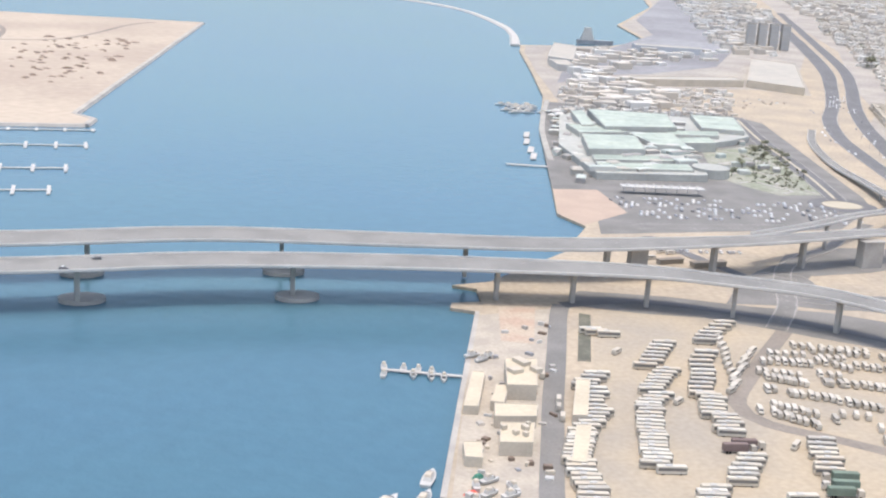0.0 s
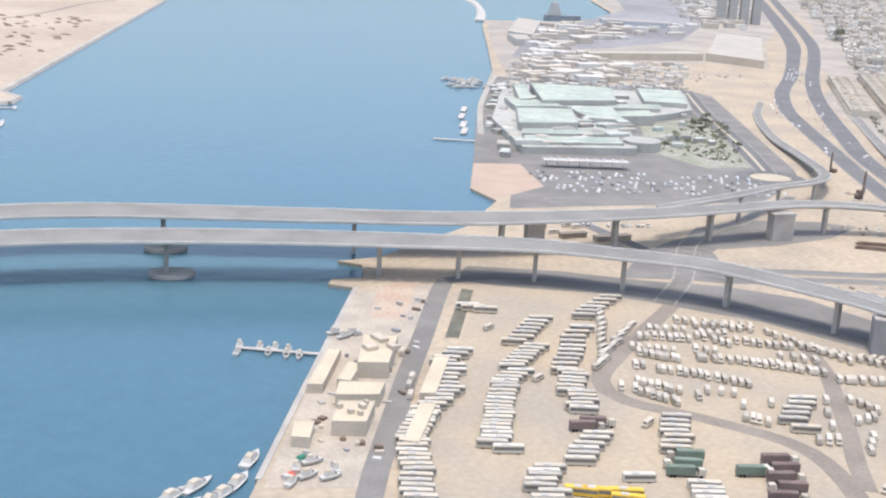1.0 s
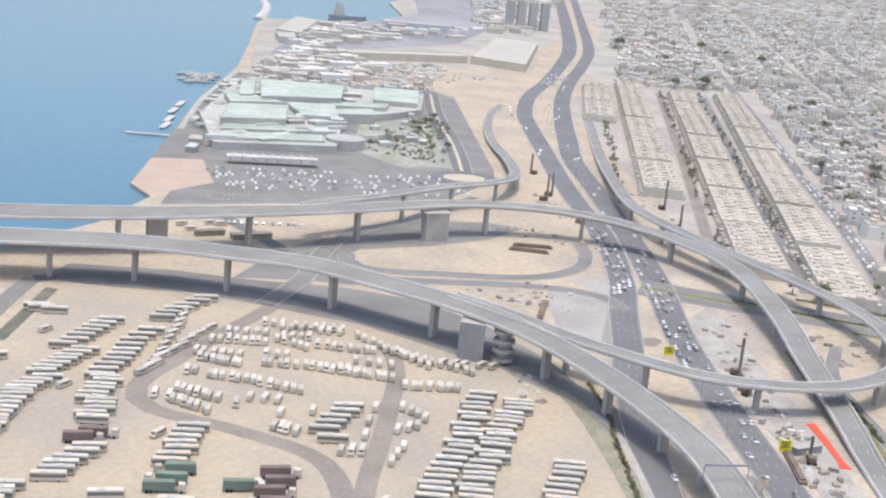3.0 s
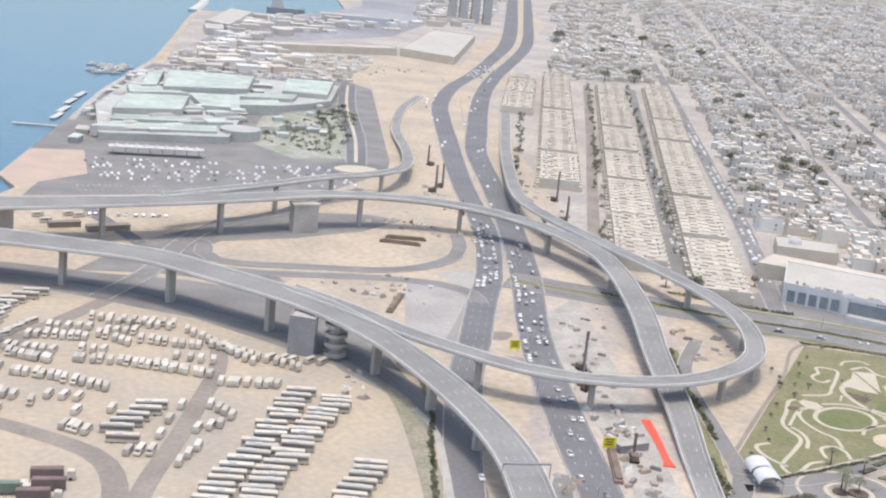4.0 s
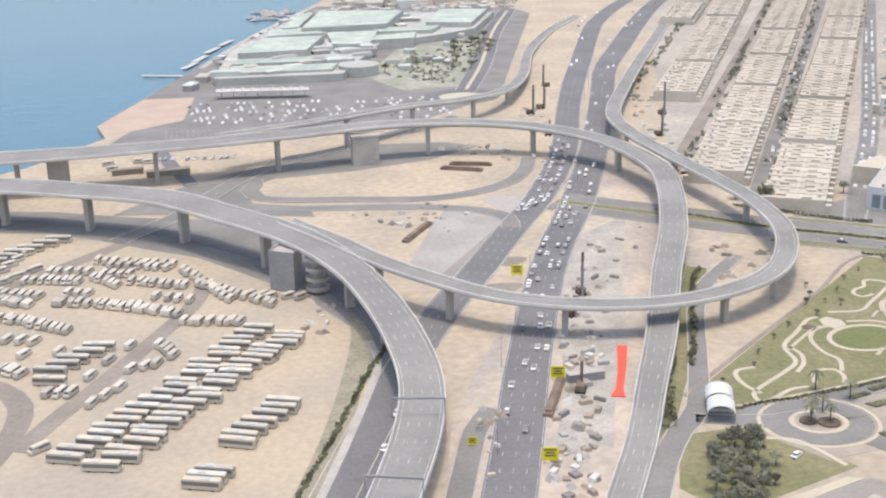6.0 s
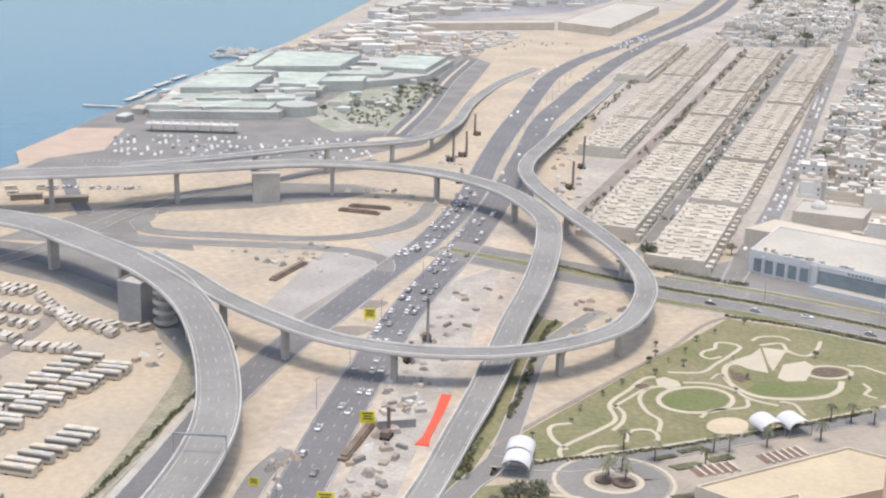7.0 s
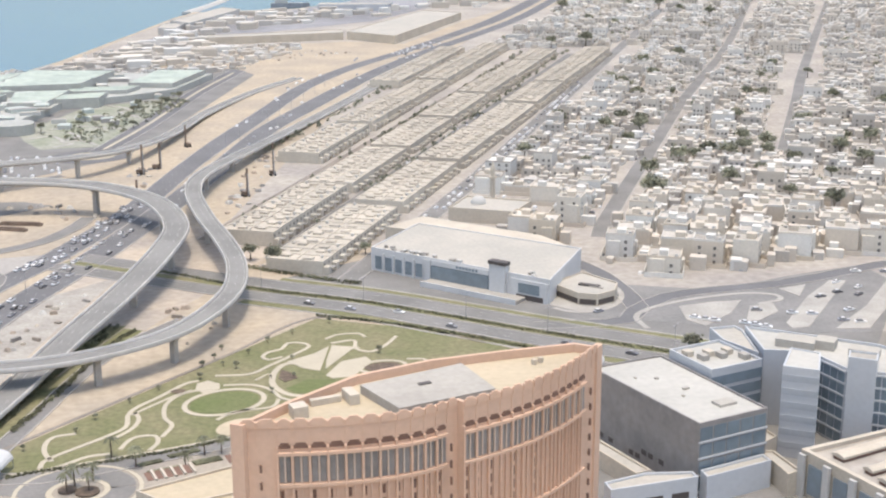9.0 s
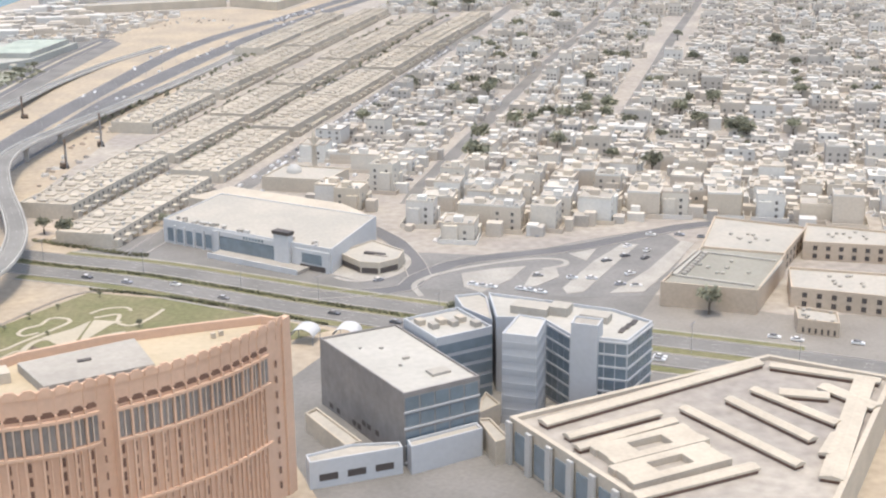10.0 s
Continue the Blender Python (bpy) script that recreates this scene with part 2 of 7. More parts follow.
def flyover(name, points, label, piers, lanes=3, deep=1.9, step=6.0, base=0.0, wall=True):
    """An elevated deck: rows (x, y, z of its top, width), and piers near the places given."""
    line = glide(points, step)
    mid = line[len(line) // 2]
    top = thing(name, pose(mid[0], mid[1], base), label, "flyover")
    inv = Matrix.Translation((-mid[0], -mid[1], -base))

    def add(n, me, lab=""):
        me.transform(inv)
        return under(new(n, me), top, lab)

    add("deck", sweep("deck", line, [(-1, 0, 0), (-1, 0, -0.55), (-0.55, 0, -0.95), (-0.42, 0, -deep), (0.42, 0, -deep), (0.55, 0, -0.95), (1, 0, -0.55), (1, 0, 0)], CONCRETE))
    add("road_surface", sweep("road_surface", line, [(-1, 0.5, 0.02), (-1, 0.5, 0.06), (1, -0.5, 0.06), (1, -0.5, 0.02)], DECK_TOP), "worn grey asphalt")
    for k in (-1, 1):
        c = -0.28 * k
        add("parapet", sweep("parapet", line, [(k, c - 0.3, -0.2), (k, c - 0.3, 0.55), (k, c - 0.14, 1.05), (k, c + 0.14, 1.05), (k, c + 0.3, 0.55), (k, c + 0.3, -0.2)], PARAPET))
        add("edge_line", sweep("edge_line", line, [(k, -k * 1.5 - 0.08, 0.07), (k, -k * 1.5 + 0.08, 0.07)], MARK, False))
    offs = [(-0.86 + 1.72 * i / lanes, 0) for i in range(1, lanes)]
    add("lane_marking", dashes("lane_marking", line, offs, 3.0, 7.0, 0.16, 0.075))["kind"] = "stuff"
    sd = sides(line)
    for place in piers:
        i = min(range(len(line)), key=lambda j: (line[j].xy - Vector(place)).length)
        q, s = line[i], sd[i]
        turn = math.degrees(math.atan2(s.y, s.x))
        hgt = q[2] - deep - base
        if hgt < 2:
            continue
        w = min(4.4, q[3] * 0.24)
        bm = bmesh.new()
        box(bm, q[0] - mid[0], q[1] - mid[1], -0.5, w, 2.2, hgt - 0.9, turn)
        pier = part("pier", bm, CONCRETE, top)
        bm = bmesh.new()
        box(bm, q[0] - mid[0], q[1] - mid[1], hgt + 0.06, q[3] * 0.46, 2.6, -1.46, turn, 0.6)
        part("pier_cap", bm, CONCRETE, top)
    return top, line


def stamp(kit, m, label, category, group=""):
    """A thing made of shared meshes: kit is (thing's name, [(part's name, mesh, offset or None, label)])."""
    top = thing(kit[0], m, label, category, group)
    for name, me, off, lab in kit[1]:
        ob = new(name, me)
        ob.parent = top
        if off:
            ob.location = off
        if lab:
            ob["label"] = lab
    return top


def along(a, b, n):
    """n places evenly from a to b."""
    return [(a[0] + (b[0] - a[0]) * (i / max(1, n - 1)), a[1] + (b[1] - a[1]) * (i / max(1, n - 1))) for i in range(n)]

# ---- water and land ----
bm = bmesh.new()
prism(bm, [(-8000, -400), (8000, -400), (8000, 8400), (-8000, 8400)], -8, -1.6)
water = new("water", bm_mesh("water", bm, WATER))
tagged(water, "calm blue green sea water in a wide creek", "water", kind="structure")

bm = bmesh.new()
prism(bm, [(-75, -300), (20, 160), (103, 391), (175, 590), (163, 597), (166, 605), (182, 606), (186, 628), (175, 636), (197, 641), (262, 700),
           (300, 762), (293, 797), (354, 988), (401, 1139), (484, 1361), (551, 1597), (618, 1841), (650, 1930), (800, 1950), (930, 2080), (1010, 2400),
           (1350, 3000), (1900, 4400), (2600, 8390), (7990, 8390), (7990, -300)], -7, 0.0)
land = new("ground", bm_mesh("ground", bm, SAND))
tagged(land, "pale sandy ground of the city shore", "ground", kind="structure")


def zone(name, outline, z, material, label, category="ground"):
    b = bmesh.new()
    prism(b, outline, -0.3, z)
    return tagged(new(name, bm_mesh(name, b, material)), label, category, kind="structure")


def island(outline, label):
    b = bmesh.new()
    prism(b, outline, -7, 0.2)
    ob = tagged(new("island", bm_mesh("island", b, ISLE)), label, "island", kind="structure")
    b = bmesh.new()
    n = len(outline)
    cx, cy = sum(p[0] for p in outline) / n, sum(p[1] for p in outline) / n
    ring = [(x + (cx - x) * 0.0, y) for x, y in outline]
    line = [Vector((x, y, 0.2, 9.0)) for x, y in ring] + [Vector((*ring[0], 0.2, 9.0))]
    under(new("shore_bank", sweep("shore_bank", line, [(-1, 0, -3), (-0.5, 0, 0.5), (0.5, 0, 0.5), (1, 0, -3)], CONCRETE)), ob, "pale rubble shore bank")
    return ob


island([(-8, 1113), (-1, 1143), (-17, 1170), (175, 2088), (-129, 2135), (-700, 2170), (-700, 1100)], "flat dredged sand island with rubble edges")
island([(-700, 2450), (-135, 2471), (95, 2578), (155, 2734), (70, 2965), (-100, 3091), (-700, 3200)], "low dredged sand island across the water")
island([(791, 3214), (1017, 3221), (1215, 4048), (881, 3805)], "low far sand island beyond the breakwater")

zone("bus_lot_ground", [(150, 372), (235, 588), (289, 572), (318, 550), (351, 520), (390, 468), (407, 425), (401, 380), (388, 330), (360, 260), (110, 260)], 0.04, LOT, "packed pale gravel of the bus lot")
zone("town_ground", [(590, 600), (660, 560), (930, 280), (6000, 280), (6000, 8300), (4200, 8300), (1640, 2860), (1270, 2020), (980, 1520), (870, 1300), (780, 1180), (680, 880)], 0.03, TOWN, "dusty grey ground between the houses")
zone("site_ground", [(404, 250), (428, 350), (470, 440), (560, 640), (600, 600), (615, 560), (560, 470), (520, 400), (490, 330), (465, 250)], 0.03, SITE, "rutted construction sand beside the highway")
zone("forecourt", [(612, 514), (651, 483), (686, 451), (712, 427), (750, 395), (800, 352), (826, 386), (800, 392), (735, 425), (716, 440), (730, 490), (752, 500), (700, 560), (640, 530)], 0.05, OLD_ASPHALT, "grey asphalt forecourt before the white hall")
zone("school_verge", [(750, 395), (785, 363), (840, 321), (900, 273), (960, 240), (985, 300), (930, 330), (862, 352), (826, 388)], 0.043, ROAD_TAN, "dusty grey strip between avenue and school")
zone("office_yard", [(666, 330), (672, 262), (700, 215), (745, 186), (735, 262), (822, 292), (806, 326), (745, 374), (712, 386)], 0.05, OLD_ASPHALT, "grey asphalt yard round the office blocks")
zone("loop_asphalt", [(454, 548), (468, 549), (491, 542), (485, 521), (457, 468), (450, 463), (444, 484), (453, 513)], 0.036, ROAD_TAN, "worn grey asphalt patch inside the interchange")
zone("underpass_ground", [(225, 600), (243, 588), (279, 573), (315, 551), (353, 521), (372, 494), (395, 460), (401, 419), (397, 382), (408, 382), (418, 416), (420, 466), (410, 515), (394, 552), (361, 576), (324, 589), (285, 609), (240, 622)], 0.034, OLD_ASPHALT, "grey asphalt ground below the flyover")
zone("mall_ground", [(302, 742), (480, 752), (545, 815), (560, 850), (600, 980), (668, 1200), (655, 1250), (470, 1320), (398, 1128), (352, 984), (316, 868), (322, 800)], 0.04, OLD_ASPHALT, "grey asphalt round the mall")
zone("port_ground", [(482, 1300), (600, 1285), (665, 1345), (640, 1440), (800, 1470), (860, 1425), (1000, 1690), (1250, 2090), (1560, 2860), (2600, 5200), (2300, 5600), (1900, 4300), (1360, 3000), (1020, 2400), (940, 2080), (800, 1940), (655, 1920), (622, 1830), (556, 1590)], 0.03, TOWN, "grey working ground of the far port")

# ---- roads ----
road("highway", [(1665, 2988, 24), (1258, 2128, 24), (1062, 1726, 22), (946, 1520, 18), (841, 1346, 16), (768, 1234, 16), (712, 1127, 16), (680, 1046, 16), (642, 939, 16), (612, 855, 16), (583, 768, 15), (549, 658, 15), (514, 575, 14), (489, 528, 14), (463, 477, 14), (441, 436, 14), (412, 370, 13), (378, 282, 12), (350, 200, 12)], 0.10,
     ASPHALT, "dark asphalt highway carriageway with lane markings", 4)
road("highway", [(1721, 3018, 18), (1298, 2142, 18), (1099, 1735, 18), (981, 1527, 17), (868, 1342, 17), (792, 1206, 17), (733, 1085, 18), (686, 982, 18), (646, 892, 17), (610, 785, 16), (570, 669, 16), (533, 572, 16), (500, 496, 15), (480, 443, 15), (458, 377, 15), (443, 328, 15), (425, 273, 15), (400, 200, 15)], 0.14,
     ASPHALT, "dark asphalt highway carriageway crowded with cars", 4)
AVENUE = [(520, 566), (560, 533), (602, 500), (641, 472), (676, 440), (702, 416), (740, 384), (785, 348), (840, 306), (900, 258), (1000, 180)]
for off, lab in ((8.6, "grey asphalt avenue beside the park"), (-8.6, "grey asphalt avenue beside the town")):
    mids = [Vector((x, y, 0.18, 11)) for x, y in AVENUE]
    road("avenue", [(q.x + w.x * off, q.y + w.y * off, 11) for q, w in zip(mids, sides(mids))], 0.16 if off > 0 else 0.19, OLD_ASPHALT, lab, 3)
road("quay_road", [(222, 598, 9), (214, 581, 9), (190, 519, 9), (173, 476, 9), (157, 433, 9), (144, 398, 9), (137, 378, 9), (104, 276, 9)], 0.10, OLD_ASPHALT, "dusty grey asphalt road behind the quay", 1, False)
road("under_bridge_road", [(222, 598, 9), (262, 602, 9), (310, 580, 9), (355, 545, 9), (396, 490, 9), (416, 430, 10), (415, 392, 12), (409, 363, 12), (400, 335, 12), (391, 306, 12), (383, 284, 12), (352, 215, 12)], 0.13, ASPHALT, "dark asphalt road below the flyover", 1, False)
road("lot_track", [(320, 548, 8), (270, 490, 8), (248, 460, 8), (250, 438, 8), (276, 414, 8), (297, 385, 8), (292, 342, 8), (270, 290, 8)], 0.07, DIRT_ROAD, "darkened dirt track through the bus lot", 1, False)
road("lot_track", [(356, 488, 7), (349, 460, 7), (336, 430, 7), (323, 401, 7), (309, 373, 7), (300, 352, 7)], 0.09, DIRT_ROAD, "darkened dirt track between parked vans", 1, False)
road("mall_road", [(655, 1235, 16), (607, 1092, 16), (564, 940, 16), (531, 838, 14)], 0.12, ASPHALT, "dark asphalt road beside the mall garden", 2)

# ---- flyovers ----
DECK_A = [(-408, 680, 18, 27), (-195, 671, 18, 27), (-49, 667, 18, 27), (48, 674, 18.2, 27), (150, 660, 18.3, 27), (247, 647, 18.4, 25), (343, 652, 18.4, 19), (401, 661, 18.4, 16), (456, 672, 18.2, 13), (502, 669, 17, 12), (537, 654, 15.2, 12), 
          (561, 622, 13.8, 12), (570, 574, 13.2, 12), (564, 535, 12.4, 12), (547, 483, 10, 12), (527, 436, 7, 11.5), (508, 388, 4, 11), (491, 350, 1.6, 10), (477, 318, 0.5, 9.5), (459, 282, 0.3, 9.5), (430, 222, 0.3, 9.5)]
flyover("flyover", DECK_A, "pale concrete bridge and flyover curving down to the ground", [(-219, 672), (-115, 669), (-12, 670), (91, 668), (189, 655), (265, 648), (333, 650), (395, 648), (477, 660), (527, 646), (566, 610), (566, 545), (549, 488)], 3)
DECK_B = [(-408, 630, 18, 25), (-195, 622, 18, 25), (-49, 617, 18, 25), (44, 624, 18, 25), (139, 617, 18, 25), (229, 602, 18, 24), (271, 591, 18.1, 22), (300, 576, 18.2, 20), (338, 554, 18.2, 19), (363, 524, 18, 18), (392, 486, 17, 17), 
          (408, 448, 15.5, 14), (416, 410, 13.8, 14), (419, 374, 12.2, 14), (418, 346, 10.8, 14), (412, 319, 9.6, 14), (402, 290, 8.6, 14), (388, 254, 7.5, 14), (367, 203, 7, 14), (332, 128, 6, 14)]
flyover("flyover", DECK_B, "pale concrete bridge and curved flyover beside the bus lot", [(-219, 624), (-115, 624), (-12, 624), (91, 622), (189, 611), (227, 603), (265, 592), (301, 571), (343, 540), (376, 502), (408, 448), (416, 410), (419, 374), (418, 346), (412, 319)], 4)
LOOP = [(800, 1170, 0.4, 9), (730, 1020, 0.6, 9), (674, 900, 2, 9), (626, 790, 6, 9), (592, 705, 10, 9), (582, 650, 12, 9), (584, 590, 12.5, 9), (590, 540, 12, 9), (592, 500, 11.6, 9), (586, 461, 11.3, 9), 
          (567, 424, 11, 9), (543, 405, 11, 9), (515, 397, 11, 9), (485, 400, 11.4, 9), (458, 412, 12.3, 9), (437, 432, 13.8, 9), (420, 453, 15.4, 9), (406, 478, 16.7, 9), (389, 506, 17.45, 9)]
flyover("ramp", LOOP, "narrow concrete loop ramp bending back over the highway", [(612, 755), (594, 705), (582, 650), (585, 585), (592, 515), (582, 455), (563, 419), (534, 401), (480, 403), (443, 429), (424, 457)], 2, 1.6)
RAMP_N = [(367, 667, 18.45, 8), (420, 692, 17.8, 8), (472, 726, 15.8, 8), (515, 752, 13, 8), (547, 788, 9.8, 8), 
          (577, 862, 5, 8), (608, 968, 2, 8), (655, 1080, 0.6, 8), (705, 1165, 0.3, 8)]
flyover("ramp", RAMP_N, "narrow concrete ramp falling beside a roundabout", [(425, 715), (470, 743), (512, 763), (548, 795), (568, 840)], 2, 1.5)

road("row_street", [(640, 505, 9), (662, 543, 11), (734, 668, 11), (838, 864, 11), (1059, 1277, 11), (1333, 1795, 11)], 0.08, OLD_ASPHALT, "grey street between rows and houses", 2)
road("row_street", [(612, 548, 8), (680, 674, 8), (820, 930, 8), (1012, 1282, 8)], 0.12, OLD_ASPHALT, "grey street between two rows of villas", 1)
road("row_street", [(584, 590, 8), (640, 695, 8), (780, 955, 8), (963, 1300, 8)], 0.15, DIRT_ROAD, "dusty street beside a row of villas", 1)
road("town_street", [(772, 548, 9), (792, 588, 9), (877, 741, 9), (1000, 960, 9), (1200, 1300, 9), (1518, 1880, 9)], 0.10, OLD_ASPHALT, "grey straight street through the town", 1)
road("town_street", [(961, 718, 9), (1080, 920, 9), (1208, 1138, 9), (1634, 1840, 9)], 0.10, OLD_ASPHALT, "grey tree-lined street through the town", 1)
road("service_road", [(570, 470, 6), (538, 430, 6), (515, 372, 6), (501, 336, 7), (490, 322, 7), (480, 306, 7), (470, 286, 7), (460, 267, 7), (438, 225, 7)], 0.13, OLD_ASPHALT, "narrow service road beside the ramp", 1)
road("frontage_road", [(440, 350, 6), (432, 336, 7), (424, 312, 7), (412, 276, 7), (390, 220, 7)], 0.16, OLD_ASPHALT, "narrow frontage road beside the highway", 1)
road("park_road", [(499, 336, 7), (521, 330, 7), (552, 336, 7), (590, 346, 7), (630, 356, 7), (680, 372, 7)], 0.14, OLD_ASPHALT, "pale road along the park fence", 1)
road("plaza_road", [(700, 426, 8), (720, 423, 8), (738, 424, 8), (747, 436, 9), (749, 451, 9), (750, 485, 8), (744, 512, 8)], 0.15, ASPHALT, "dark road curving round the pavilion", 1)
road("plaza_road", [(745, 434, 8), (764, 448, 8), (785, 452, 8), (811, 453, 8), (833, 457, 8), (858, 464, 8), (889, 471, 8), (935, 462, 8)], 0.17, ASPHALT, "dark road along the plaza and the houses", 1)
road("slip_road", [(346, 605, 10), (366, 595, 9), (385, 589, 8), (410, 582, 8), (432, 578, 8), (457, 572, 8), (481, 561, 8), (491, 546, 8), (489, 530, 8)], 0.16, OLD_ASPHALT, "dark slip road below a sand patch", 1)
road("slip_road", [(350, 638, 9), (368, 647, 9), (382, 640, 9), (378, 622, 9), (381, 609, 9), (396, 600, 8), (423, 594, 8), (458, 586, 8), (483, 590, 8), (505, 604, 8), (520, 628, 8), (528, 652, 8)], 0.20, OLD_ASPHALT, "dark slip road round a sand patch", 1)
zone("junction_asphalt", [(313, 595), (342, 635), (364, 655), (385, 669), (395, 646), (381, 632), (375, 620), (379, 599), (404, 588), (406, 569), (381, 578), (365, 580), (348, 588)], 0.045, OLD_ASPHALT, "worn grey asphalt where slip roads meet")
zone("junction_asphalt", [(385, 669), (402, 690), (447, 705), (492, 699), (508, 685), (475, 661), (434, 648), (394, 643)], 0.05, OLD_ASPHALT, "worn grey asphalt below the upper flyover")
road("slip_road", [(318, 552, 10), (346, 590, 10), (366, 630, 10), (386, 662, 9), (414, 686, 8), (438, 701, 8), (467, 730, 7), (510, 765, 7)], 0.23, OLD_ASPHALT, "dark road passing below the flyovers", 2)
road("slip_road", [(350, 640, 8), (338, 690, 8), (330, 735, 8)], 0.26, ASPHALT, "dark road leading to the mall car park", 1)
zone("gravel_yard", [(434, 483), (446, 473), (479, 526), (490, 545), (500, 560), (514, 582), (486, 580), (492, 552), (481, 566), (466, 566), (452, 532)], 0.05, mat("grey_gravel", (0.36, 0.335, 0.305), 0.95, 1.2, 14, 0.1), "grey gravel work yard beside the highway")
# two darker brown ovals laid flat on the sand
for x, y in ((477.1, 485.1), (467.9, 454.5)):
    zone("scrub_patch", [(x + 8 * math.cos(0.5 * k) + 2 * math.sin(k), y + 6 * math.sin(0.5 * k)) for k in range(12)], 0.09, DIRT_ROAD, "dark brown oval patch in the sand")
zone("work_yard", [(497, 469), (516, 513), (544, 536), (520, 468), (496, 388), (479, 349), (468, 316), (451, 318), (464, 354), (476, 400)], 0.05, mat("pale_hardcore", (0.4, 0.37, 0.325), 0.95, 0.9, 7, 0.16, second=(0.31, 0.285, 0.25)), "pale hardcore work yard between carriageway and ramp")

# ---- vehicles ----
def shaped(profile, half, material, name, squeeze=0.0):
    """A body from its side outline (x, z), drawn across, its upper half drawn in by squeeze."""
    zs = [z for _, z in profile]
    mid = (min(zs) + max(zs)) / 2
    bm = bmesh.new()
    rings = []
    for s in (-1, 1):
        rings.append([bm.verts.new((x, s * (half - (squeeze if z > mid else 0)), z)) for x, z in profile])
    n = len(profile)
    bm.faces.new(rings[0])
    bm.faces.new(rings[1][::-1])
    for i in range(n):
        bm.faces.new((rings[0][i], rings[0][(i + 1) % n], rings[1][(i + 1) % n], rings[1][i]))
    return bm_mesh(name, bm, material)


def block(name, x, y, z, sx, sy, sz, material, taper=1.0):
    return bm_mesh(name, box(bmesh.new(), x, y, z, sx, sy, sz, 0, taper), material)


BUS_PAINT = palette("bus_paint", [(0.54, 0.485, 0.395), (0.49, 0.44, 0.36), (0.57, 0.525, 0.445), (0.43, 0.39, 0.33), (0.52, 0.45, 0.355)], 0.5)
VAN_PAINT = palette("van_paint", [(0.53, 0.475, 0.395), (0.49, 0.44, 0.365), (0.56, 0.51, 0.435), (0.41, 0.37, 0.31)], 0.5)
CAR_PAINT = palette("car_paint", [(0.74, 0.73, 0.72), (0.70, 0.70, 0.70), (0.55, 0.55, 0.56), (0.72, 0.70, 0.67), (0.12, 0.12, 0.13), (0.30, 0.30, 0.32), (0.74, 0.74, 0.73), (0.24, 0.23, 0.23)], 0.35)
TRUCK_BROWN = mat("brown_tarpaulin", (0.21, 0.155, 0.14), 0.85, 0.5, 4, 0.12, each=0.15)
TRUCK_GREEN = mat("green_tarpaulin", (0.19, 0.24, 0.19), 0.85, 0.5, 4, 0.12, each=0.15)
BUS_YELLOW = mat("bus_yellow", (0.72, 0.47, 0.06), 0.5, 0.5, 5, 0.05)
AXLE = bm_mesh("axle", box(box(box(bmesh.new(), 0, -1.1, -0.5, 1.0, 0.3, 1.0, 0, 0.8), 0, 1.1, -0.5, 1.0, 0.3, 1.0, 0, 0.8), 0, 0, -0.1, 0.2, 2.0, 0.2), TYRE)
gear = bmesh.new()
for wx in (-3.4, 3.2):
    for wy in (-1.1, 1.1):
        box(gear, wx, wy, 0, 1.0, 0.3, 1.0, 0, 0.8)
box(gear, 0, 0, 0.35, 9.0, 0.9, 0.25)
WHEELS_BUS = [("undercarriage", bm_mesh("undercarriage", gear, TYRE), None, "dark wheels and axles")]


def bus_kit(paint):
    body = shaped([(-5.5, 0.4), (5.4, 0.4), (5.55, 1.6), (5.3, 2.95), (5.0, 3.15), (-5.3, 3.15), (-5.55, 2.9)], 1.25, paint, "body", 0.06)
    win = [("side_window", block("side_window", 0, s * 1.205, 1.45, 10.4, 0.14, 1.15, DARKGLASS), None, "dark tinted glass") for s in (-1, 1)]
    return ("bus", [("body", body, None, "")] + win + [
        ("windscreen", block("windscreen", 5.44, 0, 1.3, 0.16, 2.2, 1.4, DARKGLASS), None, "dark windscreen"),
        ("roof_unit", block("roof_unit", -1.2, 0, 3.15, 2.6, 1.7, 0.28, WHITE, 0.85), None, "")] + WHEELS_BUS)


BUS, YELLOW_BUS = bus_kit(BUS_PAINT), bus_kit(BUS_YELLOW)
VAN = ("minibus", [
    ("body", shaped([(-3.3, 0.35), (3.3, 0.35), (3.4, 1.2), (2.7, 1.45), (2.2, 2.45), (-3.2, 2.55), (-3.4, 1.4)], 1.05, VAN_PAINT, "body", 0.12), None, ""),
    ("glazing", bm_mesh("glazing", box(box(box(bmesh.new(), -0.3, -0.945, 1.3, 5.4, 0.12, 0.85), -0.3, 0.945, 1.3, 5.4, 0.12, 0.85), 2.5, 0, 1.5, 0.5, 1.7, 0.75, 0, 0.7), DARKGLASS), None, "dark window glass"),
])
CAR_BODY = shaped([(-2.2, 0.25), (2.2, 0.25), (2.3, 0.7), (1.1, 0.95), (-1.9, 1.0), (-2.3, 0.8)], 0.9, CAR_PAINT, "body", 0.05)
CAR_TOP = shaped([(-1.8, 0.9), (1.1, 0.9), (0.35, 1.42), (-1.2, 1.45)], 0.8, DARKGLASS, "cabin_glass", 0.12)
CAR_ROOF = bm_mesh("roof", box(bmesh.new(), -0.42, 0, 1.425, 1.5, 1.3, 0.06, 0, 0.9), CAR_PAINT)
CAR = ("car", [("body", CAR_BODY, None, ""), ("cabin_glass", CAR_TOP, None, "dark glass"), ("roof", CAR_ROOF, None, "")])
FAR_CAR = ("car", [("body", CAR_BODY, None, ""), ("cabin", bm_mesh("cabin", box(bmesh.new(), -0.4, 0, 0.9, 2.6, 1.6, 0.6, 0, 0.75), CAR_PAINT), None, "")])


